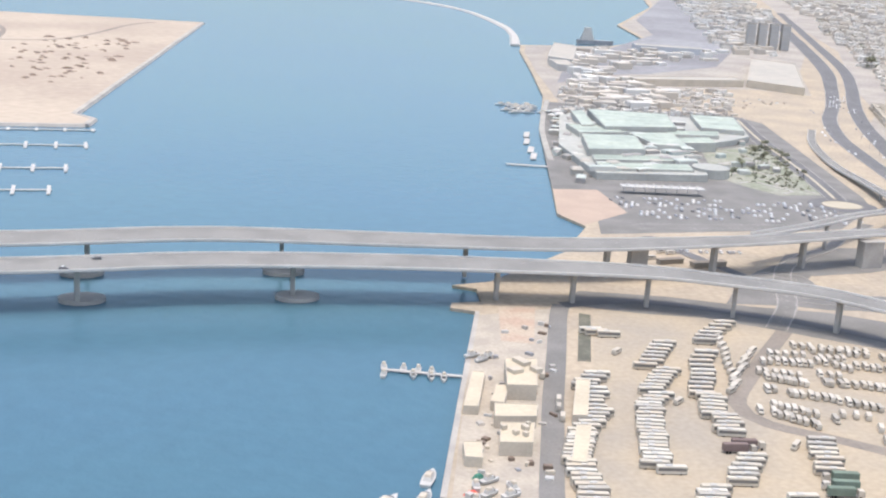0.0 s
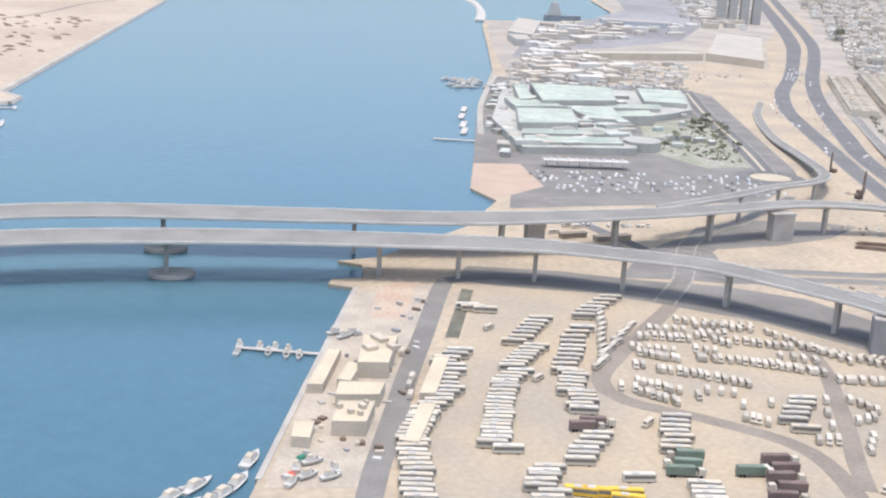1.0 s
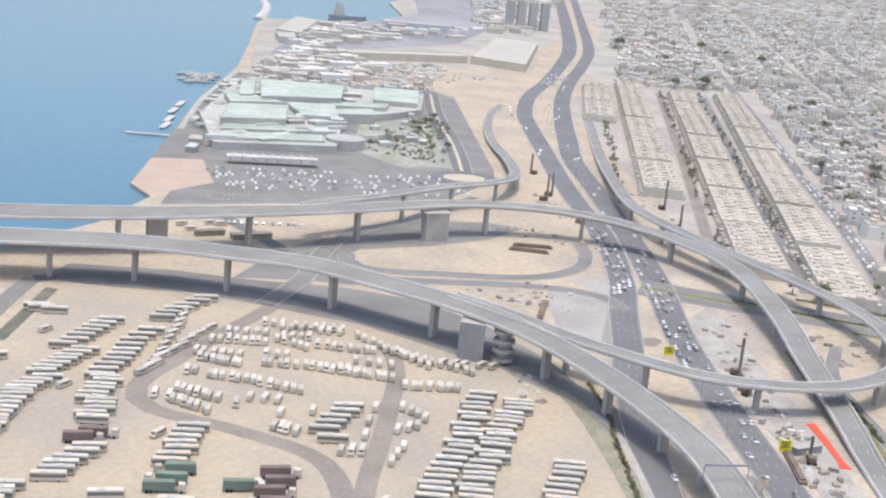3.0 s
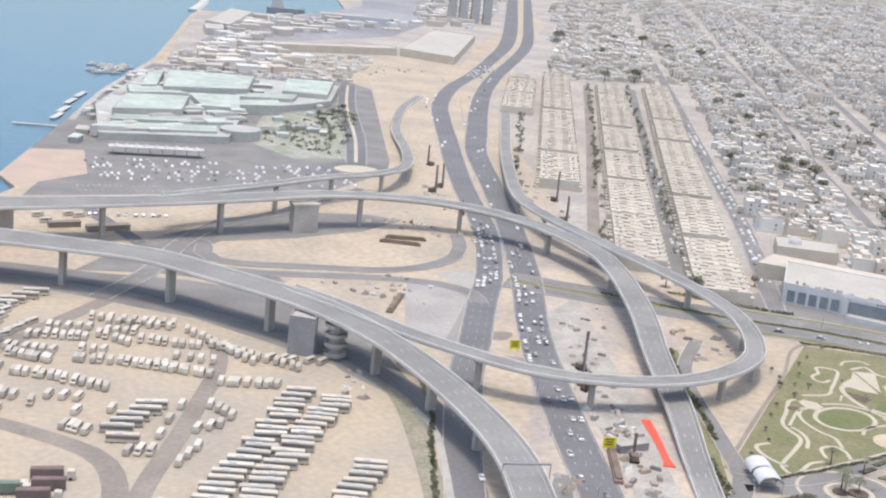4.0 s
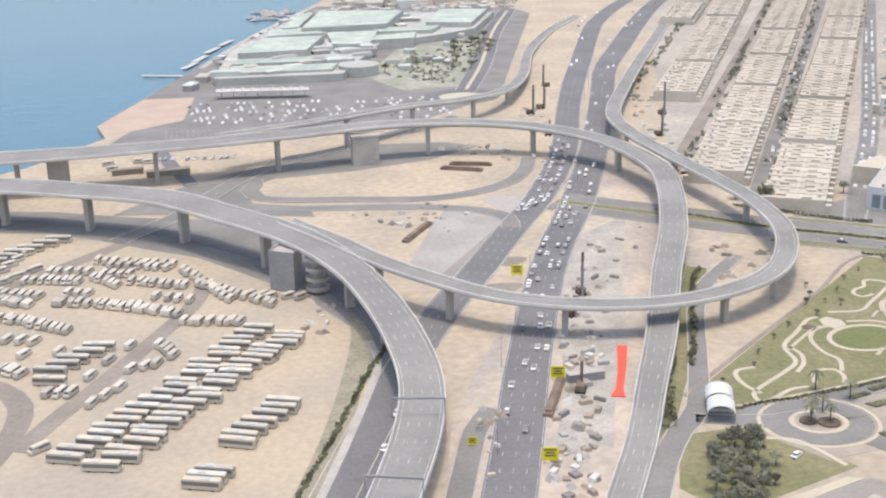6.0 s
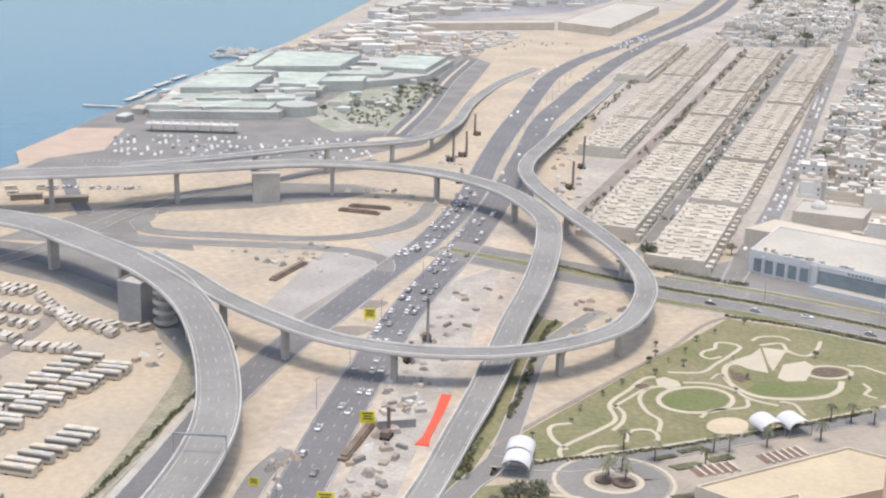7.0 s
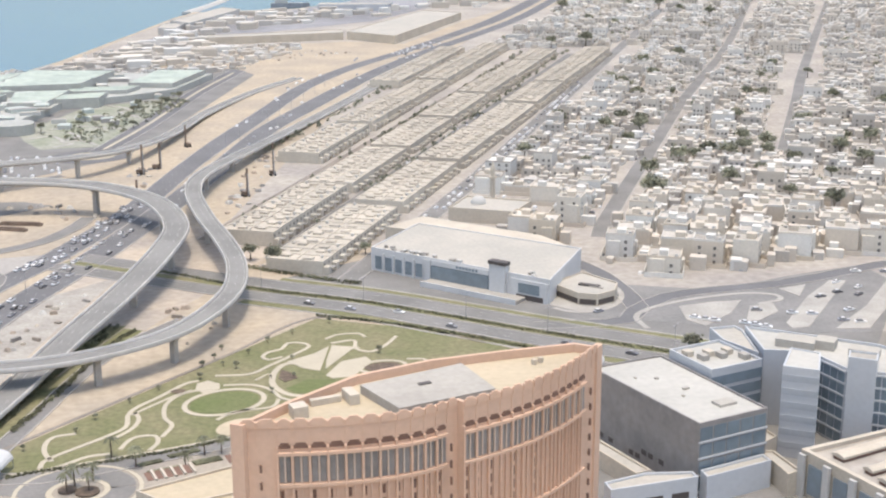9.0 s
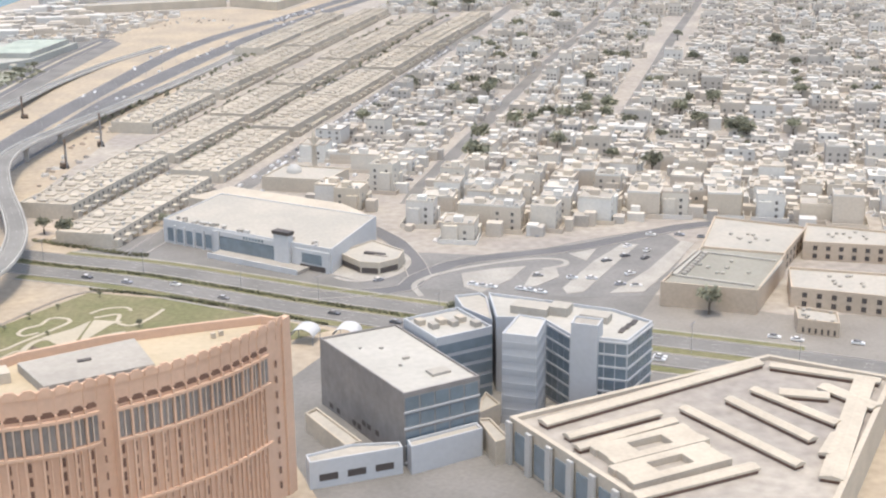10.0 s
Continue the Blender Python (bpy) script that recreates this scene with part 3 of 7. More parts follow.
def truck_kit(cover):
    return ("truck", [
        ("trailer", bm_mesh("trailer", box(box(bmesh.new(), -1.6, 0, 1.1, 9.6, 2.5, 2.7), -1.6, 0, 3.8, 9.5, 2.3, 0.15, 0, 0.95), cover), None, ""),
        ("chassis", block("chassis", 0, 0, 0.6, 13.0, 1.6, 0.5, STEEL), None, ""),
        ("cab", shaped([(4.2, 0.5), (6.6, 0.5), (6.7, 1.8), (6.3, 3.0), (4.3, 3.1)], 1.2, VAN_PAINT, "cab", 0.06), None, "pale painted cab"),
        ("windscreen", block("windscreen", 6.55, 0, 1.7, 0.2, 2.1, 1.0, DARKGLASS), None, "dark windscreen"),
        *[("axle", AXLE, (x, 0, 0.5), "dark wheels") for x in (-5.0, -3.8, 5.2)]])


BROWN_TRUCK, GREEN_TRUCK = truck_kit(TRUCK_BROWN), truck_kit(TRUCK_GREEN)
dice = random.Random(7)


def row_of(kit, rows, turn, label, category, group, jitter=1.2, z=0.04):
    for x0, y0, x1, y1, n in rows:
        for x, y in along((x0, y0), (x1, y1), n):
            stamp(kit, pose(x + dice.uniform(-jitter, jitter), y + dice.uniform(-0.3, 0.3), z, 0, 0, turn + dice.uniform(-4, 4) + (180 if dice.random() < 0.25 else 0)), label, category, group)


# west columns of the bus lot, beside the quay road
row_of(BUS, [(200, 495, 189, 482, 4), (191, 477, 183, 459, 5), (184, 454, 168, 432, 7), (167, 430, 159, 411, 7), (158, 408, 148, 356, 15), (147, 352, 134, 312, 11), (219, 553, 226, 547, 3)], -10,
       "white coach bus parked on the gravel lot", "bus", "buses in the lot")
row_of(BUS, [(293, 558, 268, 533, 6), (248, 531, 227, 503, 7), (233, 496, 215, 474, 7), (217, 468, 205, 455, 5), (206, 452, 196, 433, 6), (197, 430, 188, 407, 8), (186, 404, 190, 399, 2)], -12,
       "white coach bus parked in a tight column", "bus", "buses in the lot")
row_of(BUS, [(262, 517, 250, 499, 4), (249, 493, 236, 468, 6), (238, 465, 231, 446, 6), (233, 443, 228, 428, 5), (225, 405, 210, 386, 6), (198, 382, 190, 369, 5), (193, 364, 180, 340, 8), (225, 371, 225, 371, 1)], -12,
       "cream and white bus with dark windows, parked close", "bus", "buses in the lot")
# east columns
row_of(BUS, [(261, 416, 248, 390, 7), (246, 362, 238, 340, 7), (319, 426, 304, 408, 5), (305, 400, 305, 400, 1)], -14, "white bus parked beside trucks", "bus", "buses in the lot")
row_of(BUS, [(373, 430, 345, 384, 11), (343, 380, 314, 342, 10), (384, 421, 358, 384, 11), (355, 379, 326, 335, 12)], -20, "long white bus parked on pale gravel", "bus", "buses in the lot", 1.8)
row_of(BUS, [(378, 366, 362, 341, 7), (357, 325, 352, 318, 3), (346, 305, 338, 292, 4)], -22, "white bus parked near the hedge", "bus", "buses in the lot", 1.0)
row_of(VAN, [(311, 525, 343, 512, 9), (347, 505, 364, 465, 10), (285, 506, 306, 500, 8), (312, 504, 321, 492, 5), (327, 495, 347, 485, 8), (276, 486, 290, 477, 8), (299, 477, 311, 473, 5)], 72,
       "small white minibus parked in a loose row", "minibus", "minibuses in the lot", 0.7)
row_of(VAN, [(315, 472, 345, 454, 13), (269, 472, 272, 472, 2), (276, 467, 291, 459, 7), (293, 456, 306, 446, 6), (262, 455, 274, 443, 7), (257, 447, 269, 432, 8), (253, 450, 253, 450, 1), (279, 437, 279, 437, 1)], 72,
       "pale minibus parked on the gravel lot", "minibus", "minibuses in the lot", 0.7)
row_of(VAN, [(318, 518, 340, 509, 7), (293, 515, 309, 512, 5), (315, 507, 325, 504, 4), (303, 487, 311, 484, 3), (327, 467, 337, 460, 4), (337, 475, 349, 468, 4), (276, 494, 292, 486, 6), (353, 486, 380, 456, 12), (347, 446, 365, 442, 5)], 70,
       "small pale minibus in a second row", "minibus", "minibuses in the lot", 0.6)
row_of(VAN, [(286, 442, 295, 438, 3), (288, 415, 294, 409, 4), (305, 426, 293, 426, 2), (305, 391, 312, 390, 3), (329, 426, 317, 402, 3), (350, 445, 367, 440, 6), (339, 425, 344, 414, 4), (330, 405, 339, 408, 3), (319, 380, 327, 391, 3)], 65,
       "white minibus parked by a dirt track", "minibus", "minibuses in the lot", 0.6)
row_of(VAN, [(286, 520, 251, 472, 15), (282, 542, 257, 480, 10), (372, 468, 390, 461, 5), (220, 524, 220, 524, 1), (223, 463, 223, 463, 1), (249, 414, 249, 414, 1), (306, 351, 306, 351, 1)], 40,
       "dusty white minibus parked beside the track", "minibus", "minibuses in the lot", 1.5)
row_of(BROWN_TRUCK, [(281, 376, 266, 342, 6), (262, 334, 256, 322, 3), (228, 416, 223, 413, 2)], -12, "truck with a brown covered trailer on gravel", "truck", "trucks in the lot")
row_of(GREEN_TRUCK, [(248, 384, 243, 372, 3), (266, 369, 266, 369, 1)], -12, "truck with a faded green trailer on gravel", "truck", "trucks in the lot")
row_of(YELLOW_BUS, [(203, 364, 207, 363, 2), (217, 361, 216, 357, 2)], -20, "bright yellow bus parked on a sandy pad", "bus", "buses in the lot", 0.2)


FAR_CARS = []  # cars too small to tell apart, joined at the end


def traffic(rows, lanes, spacing, share, seed, z, label, back=False, kit=CAR):
    """Cars along a carriageway: rows as for road()."""
    pick = random.Random(seed)
    line = glide([(x, y, z, w) for x, y, w in rows], 4.0)
    sd = sides(line)
    run = 0.0
    for i in range(1, len(line) - 1):
        run += (line[i].xy - line[i - 1].xy).length
        if run < spacing:
            continue
        run = 0.0
        d = line[i + 1].xy - line[i - 1].xy
        turn = math.degrees(math.atan2(d.y, d.x)) + (180 if back else 0)
        for k in range(lanes):
            if pick.random() < share:
                o = (-1 + 2 * (k + 0.5) / lanes) * line[i][3] / 2 * 0.9
                f = pick.uniform(-0.35, 0.35) * spacing
                q = line[i].xy + sd[i] * o + d.normalized() * f
                if kit is FAR_CAR:
                    FAR_CARS.append((q.x, q.y, line[i][2], turn))
                else:
                    stamp(kit, pose(q.x, q.y, line[i][2], 0, 0, turn + pick.uniform(-2, 2)), label, "car", "cars on the road")


traffic([(556, 640, 15), (526, 556, 15), (498, 493, 14), (478, 440, 14), (468, 405, 14)], 4, 7.5, 0.42, 3, 0.14, "car queuing in dense highway traffic", True)
traffic([(468, 405, 14), (457, 372, 14), (441, 321, 14), (425, 273, 14), (405, 215, 14)], 4, 13, 0.3, 4, 0.14, "car driving on the dark highway", True)
traffic([(560, 700, 14), (545, 655, 14), (520, 590, 13), (500, 548, 13)], 4, 7.5, 0.5, 5, 0.10, "car queuing before the interchange")
traffic([(900, 1430, 15), (796, 1309, 15), (698, 1115, 15), (634, 920, 15), (582, 765, 14)], 4, 26, 0.14, 6, 0.10, "car far along the highway", False, FAR_CAR)
traffic([(900, 1400, 15), (838, 1299, 15), (736, 1112, 15), (660, 928, 15), (603, 770, 15), (566, 660, 14)], 4, 24, 0.16, 8, 0.14, "car far along the highway", True, FAR_CAR)
traffic([(900, 1430, 22), (830, 1320, 22)], 5, 10, 0.55, 12, 0.14, "car in a far traffic knot", True, FAR_CAR)
traffic([(596, 494, 9), (635, 466, 9), (670, 434, 9), (696, 410, 9), (734, 378, 9), (780, 342, 9), (835, 300, 9)], 3, 22, 0.14, 9, 0.16, "car driving on the avenue")
traffic([(662, 543, 10), (734, 668, 10), (838, 864, 10), (950, 1075, 10)], 2, 8, 0.7, 10, 0.08, "car parked along the row street", False, FAR_CAR)
traffic([(645, 600, 8), (690, 690, 8), (820, 930, 8)], 2, 9, 0.6, 11, 0.12, "car parked beside the villas", False, FAR_CAR)
for x, y, turn in ((411, 352, 252), (396, 300, 250), (404, 330, 72)):
    stamp(CAR, pose(x, y, 0.13, 0, 0, turn), "white car on the road below the flyover", "car", "cars on the road")
stamp(CAR, pose(-20, 610, 18.12, 0, 0, 0), "white car crossing the bridge", "car", "cars on the road")
stamp(CAR, pose(-5, 627, 18.12, 0, 0, 180), "dark car crossing the bridge", "car", "cars on the road")

# ---- named buildings ----
PINK = mat("pink_render", (0.63, 0.435, 0.32), 0.85, 0.8, 14, 0.05, second=(0.59, 0.4, 0.29))
ROOF_TAN = mat("roof_screed", (0.50, 0.42, 0.30), 0.9, 1.0, 10, 0.07)
ROOF_PALE = mat("pale_roof", (0.44, 0.405, 0.35), 0.85, 1.0, 12, 0.08, second=(0.39, 0.365, 0.32))
ROOF_WHITE = mat("white_roof", (0.47, 0.45, 0.405), 0.8, 1.2, 14, 0.07)
PAD = mat("roof_pad", (0.40, 0.37, 0.325), 0.9, 0.8, 9, 0.08)
GREY_STONE = mat("grey_stone_cladding", (0.27, 0.25, 0.235), 0.7, 1.4, 5, 0.12, second=(0.23, 0.215, 0.205))
BLUE_GLASS = mat("blue_grey_glass", (0.20, 0.245, 0.275), 0.14, 2.0, 9, 0.12, spec=0.7)
PALE_PANEL = mat("pale_panel", (0.50, 0.51, 0.52), 0.6, 0.8, 9, 0.04)
WINDOW_GREY = mat("curtained_glass", (0.27, 0.25, 0.235), 0.3, 0.8, 6, 0.12, each=0.2)
MULLION = mat("pale_mullion", (0.60, 0.49, 0.40), 0.8, 0.6, 6, 0.05)
HALL_WHITE = mat("clean_white_render", (0.56, 0.56, 0.555), 0.7, 0.8, 8, 0.05)
BAND_GREY = mat("grey_blue_panel", (0.40, 0.415, 0.43), 0.6, 0.8, 9, 0.05)
SLOT = mat("dark_opening", (0.1, 0.085, 0.078), 0.6, 0.5, 4, 0.1)
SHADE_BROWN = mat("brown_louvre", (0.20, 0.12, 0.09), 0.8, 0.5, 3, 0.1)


def house_thing(name, outline, height, wall, roof, label, category="building", rim=0.8, thick=0.5, z=0.0):
    """A building's shell: wall block, roof slab, and a parapet round it. Returns the thing; its parts are set in its own frame."""
    n = len(outline)
    cx, cy = sum(p[0] for p in outline) / n, sum(p[1] for p in outline) / n
    own = [(x - cx, y - cy) for x, y in outline]
    area = sum(own[i][0] * own[(i + 1) % n][1] - own[(i + 1) % n][0] * own[i][1] for i in range(n))
    if area < 0:
        own = own[::-1]
    top = thing(name, pose(cx, cy, z), label, category)
    part("wall", prism(bmesh.new(), own, -0.3, height), wall, top)
    inner = []
    for i in range(n):
        a, b, c = Vector(own[i - 1]), Vector(own[i]), Vector(own[(i + 1) % n])
        u, v = (b - a).normalized(), (c - b).normalized()
        m = Vector((-u.y, u.x)) + Vector((-v.y, v.x))
        m = m / max(0.4, m.length_squared / 2)
        inner.append((b.x + m.x * thick, b.y + m.y * thick))
    part("roof", prism(bmesh.new(), inner, height, height + 0.12), roof, top)
    bm = bmesh.new()
    rings = [[bm.verts.new((x, y, zz)) for x, y in ring] for ring, zz in ((own, height), (own, height + rim), (inner, height + rim), (inner, height + 0.12))]
    for r0, r1 in zip(rings, rings[1:]):
        for i in range(n):
            bm.faces.new((r0[i], r0[(i + 1) % n], r1[(i + 1) % n], r1[i]))
    part("parapet", bm, wall, top)
    return top, (cx, cy)


def panel(top, at, name, a, b, z0, z1, out, material, label="", deep=0.25):
    """An upright panel on the wall from a to b (plan), set out by `out` metres on its right-hand side."""
    a, b = Vector(a) - Vector(at), Vector(b) - Vector(at)
    d = b - a
    s = Vector((d.y, -d.x)).normalized()
    m = (a + b) / 2 + s * (out - deep / 2)
    return part(name, box(bmesh.new(), m.x, m.y, z0, d.length, deep, z1 - z0, math.degrees(math.atan2(d.y, d.x))), material, top, label)


# pink hotel with a fluted, bent front
FRONT_W = glide([(572, 239.5), (580, 238), (595, 236), (610, 236.5), (622, 241)], 3.05)
FRONT_E = glide([(623, 239.6), (636, 244.5), (648, 251.5), (658, 260), (666, 268)], 3.05)
TOP = 46.6
outline = [(p.x, p.y) for p in FRONT_W] + [(p.x, p.y) for p in FRONT_E] + [(661, 272), (641, 271), (622, 269), (602, 263), (584, 250)]
hotel, at = house_thing("hotel", outline, TOP, PINK, ROOF_TAN, "large pink rendered hotel with a fluted curved front", rim=2.4, thick=1.0)
bm = bmesh.new()
prism(bm, [(x - at[0], y - at[1]) for x, y in ((602, 256), (629, 264.5), (632.5, 246), (608, 239.5))], TOP + 0.1, TOP + 2.4)
part("roof_pad", bm, PAD, hotel, "weathered grey raised roof deck")
part("pad_hatch", box(bmesh.new(), 617 - at[0], 253 - at[1], TOP + 2.4, 3.2, 1.4, 0.25, 12), SLOT, hotel)
for x, y, sx, sy, h in ((586, 246, 3.6, 3.6, 2.8), (593, 252, 7.5, 1.4, 1.6), (599, 252, 2.4, 5.5, 2.6), (648, 265, 1.1, 1.1, 1.4), (650, 266, 1.1, 1.1, 1.4), (578, 242.5, 3, 2.4, 0.8)):
    part("roof_box", box(bmesh.new(), x - at[0], y - at[1], TOP + 0.1, sx, sy, h, 12), CREAM, hotel)
for line, skip, tail in ((FRONT_W, 2, 1), (FRONT_E, 0, 2)):
    for i, (p, q) in enumerate(zip(line, line[1:])):
        a, b = Vector((p.x, p.y)), Vector((q.x, q.y))
        w = (b - a).normalized()
        span = (b - a).length
        panel(hotel, at, "scallop", a + w * 0.35, b - w * 0.35, TOP + 1.2, TOP + 2.9, 0.30, PINK, deep=0.5)
        panel(hotel, at, "scallop", a + w * 0.85, b - w * 0.85, TOP + 2.9, TOP + 3.3, 0.26, PINK, deep=0.45)
        panel(hotel, at, "cornice_rib", a - w * 0.10, a + w * 0.10, 44.2, TOP + 1.2, 0.16, PINK, deep=0.3)
        if i < skip or i >= len(line) - 1 - tail:
            continue
        panel(hotel, at, "fin", a - w * 0.26, a + w * 0.26, 0, 43.2, 0.7, PINK, deep=1.0)
        panel(hotel, at, "fin", a + w * (span / 2 - 0.2), a + w * (span / 2 + 0.2), 0, 33.6, 0.45, PINK, deep=0.8)
        panel(hotel, at, "mullion", a + w * (span / 2 - 0.16), a + w * (span / 2 + 0.16), 34.6, 41.0, 0.4, MULLION, "pale window mullion", deep=0.6)
        panel(hotel, at, "louvre", a + w * 0.35, b - w * 0.35, 42.8, 43.6, 0.2, SHADE_BROWN, "brown slot under the cornice", deep=0.3)
        panel(hotel, at, "louvre", a + w * 0.75, b - w * 0.75, 43.6, 44.1, 0.2, SHADE_BROWN, "brown slot under the cornice", deep=0.3)
        for u0, u1 in ((0.35, span / 2 - 0.25), (span / 2 + 0.25, span - 0.35)):
            panel(hotel, at, "tall_window", a + w * u0, a + w * u1, 34.6, 41.0, 0.12, WINDOW_GREY, "tall grey curtained window", deep=0.2)
        for z in (33.6, 41.2, 17.6):
            panel(hotel, at, "sill_band", a, b, z, z + 0.75, 0.85, PINK, deep=0.9)
        for z in (3.5, 8.5, 13.0, 20.2, 23.6, 27.0, 30.4):
            wide = 0.35 if i % 2 else 0.75
            panel(hotel, at, "window", a + w * 0.45, a + w * (0.45 + wide), z, z + 2.2, 0.08, SHADE_BROWN, "small dark window", deep=0.12)
for a, b in (((570.6, 240.6), (573.2, 238.6)), ((664.8, 267.2), (667.2, 270))):
    panel(hotel, at, "end_pier", a, b, 0, TOP + 2.4, 0.9, PINK, deep=1.8)
for x, y in ((573, 240), (622.5, 240.3), (665.5, 269)):
    for z in range(9):
        part("window", box(bmesh.new(), x - at[0] + (3.2 if x < 600 else -2.6), y - at[1] - (2.3 if x < 600 else 1.6 if x < 650 else 5.2), 4 + 4.2 * z, 0.5, 0.5, 1.8), SHADE_BROWN, hotel, "small dark window")

# white hall with a glazed front
hall_line = [(653, 519), (714, 450), (743, 494), (683, 557)]
hall, at = house_thing("office_hall", hall_line, 10.0, HALL_WHITE, ROOF_PALE, "long white hall with a dark glazed front", rim=0.6)
f0, f1 = Vector((653, 519)), Vector((714, 450))


def on_front(t):
    return f0.lerp(f1, t)


panel(hall, at, "glass_front", on_front(0.36), on_front(0.68), 1.2, 7.4, -0.55, BLUE_GLASS, "dark blue glass wall", deep=-1.3)
panel(hall, at, "tower", on_front(0.69), on_front(0.775), 0, 13.4, 1.6, HALL_WHITE, deep=3.0)
panel(hall, at, "tower_cap", on_front(0.685), on_front(0.78), 13.4, 14.8, 2.0, SLOT, "dark glazed tower head", deep=3.8)
panel(hall, at, "end_block", on_front(0.80), on_front(0.99), 0, 8.6, 0.6, HALL_WHITE, deep=1.2)
panel(hall, at, "window", on_front(0.84), on_front(0.95), 3.0, 7.2, 0.72, BLUE_GLASS, "blue grey window", deep=0.2)
panel(hall, at, "entrance", on_front(0.83), on_front(0.97), 0.2, 2.4, 0.72, SLOT, deep=0.2)
band = panel(hall, at, "sign_band", on_front(0.36), on_front(0.68), 7.6, 9.8, 0.5, HALL_WHITE, deep=0.9)
for k in range(7):
    panel(hall, at, "sign_letter", on_front(0.50 + 0.018 * k), on_front(0.512 + 0.018 * k), 8.1, 9.2, 0.58, BLUE_GLASS, "blue lettering bar", deep=0.1).parent = band
for k in range(5):
    t = 0.025 + 0.06 * k
    panel(hall, at, "window", on_front(t), on_front(t + 0.042), 1.0, 7.0, 0.08, BLUE_GLASS, "tall blue grey window between white piers", deep=0.14)
    panel(hall, at, "pier", on_front(t + 0.045), on_front(t + 0.056), 0, 8.4, 0.7, HALL_WHITE, deep=0.8)
panel(hall, at, "white_pier", on_front(0.315), on_front(0.355), 0, 9.6, 0.7, HALL_WHITE, deep=1.0)
panel(hall, at, "terrace", on_front(0.36), on_front(0.88), 0, 1.6, 8.5, PAD, "low grey entrance terrace", deep=8.0)
panel(hall, at, "terrace_wall", on_front(0.36), on_front(0.88), 0, 2.4, 8.9, HALL_WHITE, "pale terrace wall", deep=0.4)
for i in range(26):
    q = on_front(dice.uniform(0.05, 0.97)) + Vector((0.75, 0.66)) * dice.uniform(1.6, 4.5)
    part("roof_unit", box(bmesh.new(), q.x - at[0], q.y - at[1], 10.0, dice.uniform(1, 2.4), dice.uniform(1, 2), dice.uniform(0.8, 1.6), -48), PAD if i % 3 else WHITE, hall)
bm = bmesh.new()
prism(bm, [(668 - at[0], 562 - at[1]), (690 - at[0], 578 - at[1]), (735 - at[0], 528 - at[1]), (744 - at[0], 498 - at[1])], 0, 8.4)
part("rear_wing", bm, CREAM, hall)

cafe, at = house_thing("pavilion", [(719, 463), (725, 447), (732, 443), (741, 447), (746, 457), (737, 476)], 4.6, CREAM, ROOF_PALE, "low round-cornered pavilion with dark shop windows", rim=0.7)
for a, b in (((719, 463), (725, 447)), ((725.5, 446.5), (731.5, 443.3)), ((732.5, 443.2), (740.5, 446.7))):
    panel(cafe, at, "shop_window", a, b, 0.6, 2.8, 0.1, SLOT, "dark shop window", deep=0.2)
part("roof_light", box(bmesh.new(), 0, 1, 4.6, 9, 2.2, 0.9, -40), SLOT, cafe)
part("roof_light", box(bmesh.new(), 2, -2, 4.6, 6, 1.4, 0.6, -40), PAD, cafe)

# grey stone block with glazed end
g = [(685, 323), (698.5, 274), (722, 280), (710, 328)]
grey, at = house_thing("office_block", g, 21.0, GREY_STONE, ROOF_WHITE, "office block clad in grey stone with a glazed end", rim=0.7)
for k, (z0, z1) in enumerate(((1.5, 5.2), (6.6, 10.2), (11.6, 15.2), (16.4, 20.2))):
    for j in range(5):
        a, b = Vector(g[1]).lerp(Vector(g[2]), 0.02 + j * 0.195), Vector(g[1]).lerp(Vector(g[2]), 0.195 + j * 0.195)
        panel(grey, at, "glazing", a, b, z0, z1, 0.1, BLUE_GLASS, "blue grey glazing", deep=0.2)
    panel(grey, at, "spandrel", g[1], g[2], z0 - 0.7, z0 - 0.2, 0.35, PALE_PANEL, deep=0.6)
for k in range(9):
    q = Vector(g[0]).lerp(Vector(g[1]), dice.uniform(0.1, 0.9))
    panel(grey, at, "window", q, q + (Vector(g[1]) - Vector(g[0])).normalized() * 2.2, 1.0 + 2.2 * (k % 2), 2.6 + 2.2 * (k % 2), 0.05, SLOT, "small dark window", deep=0.1)
for x, y, sx, sy, h in ((712, 287, 6, 4, 0.9), (706, 300, 2, 1, 0.7), (701, 310, 1, 1, 0.6), (703, 295, 0.8, 0.8, 0.6), (695, 312, 0.7, 0.7, 0.5)):
    part("roof_unit", box(bmesh.new(), x - at[0], y - at[1], 21.0, sx, sy, h, 15), PAD, grey)
plant, at2 = house_thing("plant_wing", [(712, 326), (717, 306), (736, 311), (731, 331)], 23.0, PALE_PANEL, ROOF_WHITE, "pale plant wing joining two office blocks", rim=1.0)
for k in range(5):
    panel(plant, at2, "glazing", (717, 306), (736, 311), 1.5 + 4.2 * k, 4.6 + 4.2 * k, 0.1, BLUE_GLASS, "blue grey glazing", deep=0.2)
for k in range(6):
    part("roof_unit", box(bmesh.new(), -8 + 3.2 * k, dice.uniform(-4, 4), 23.0, 2.4, 3.2, 1.8, 15), PAD if k % 2 else CREAM, plant)

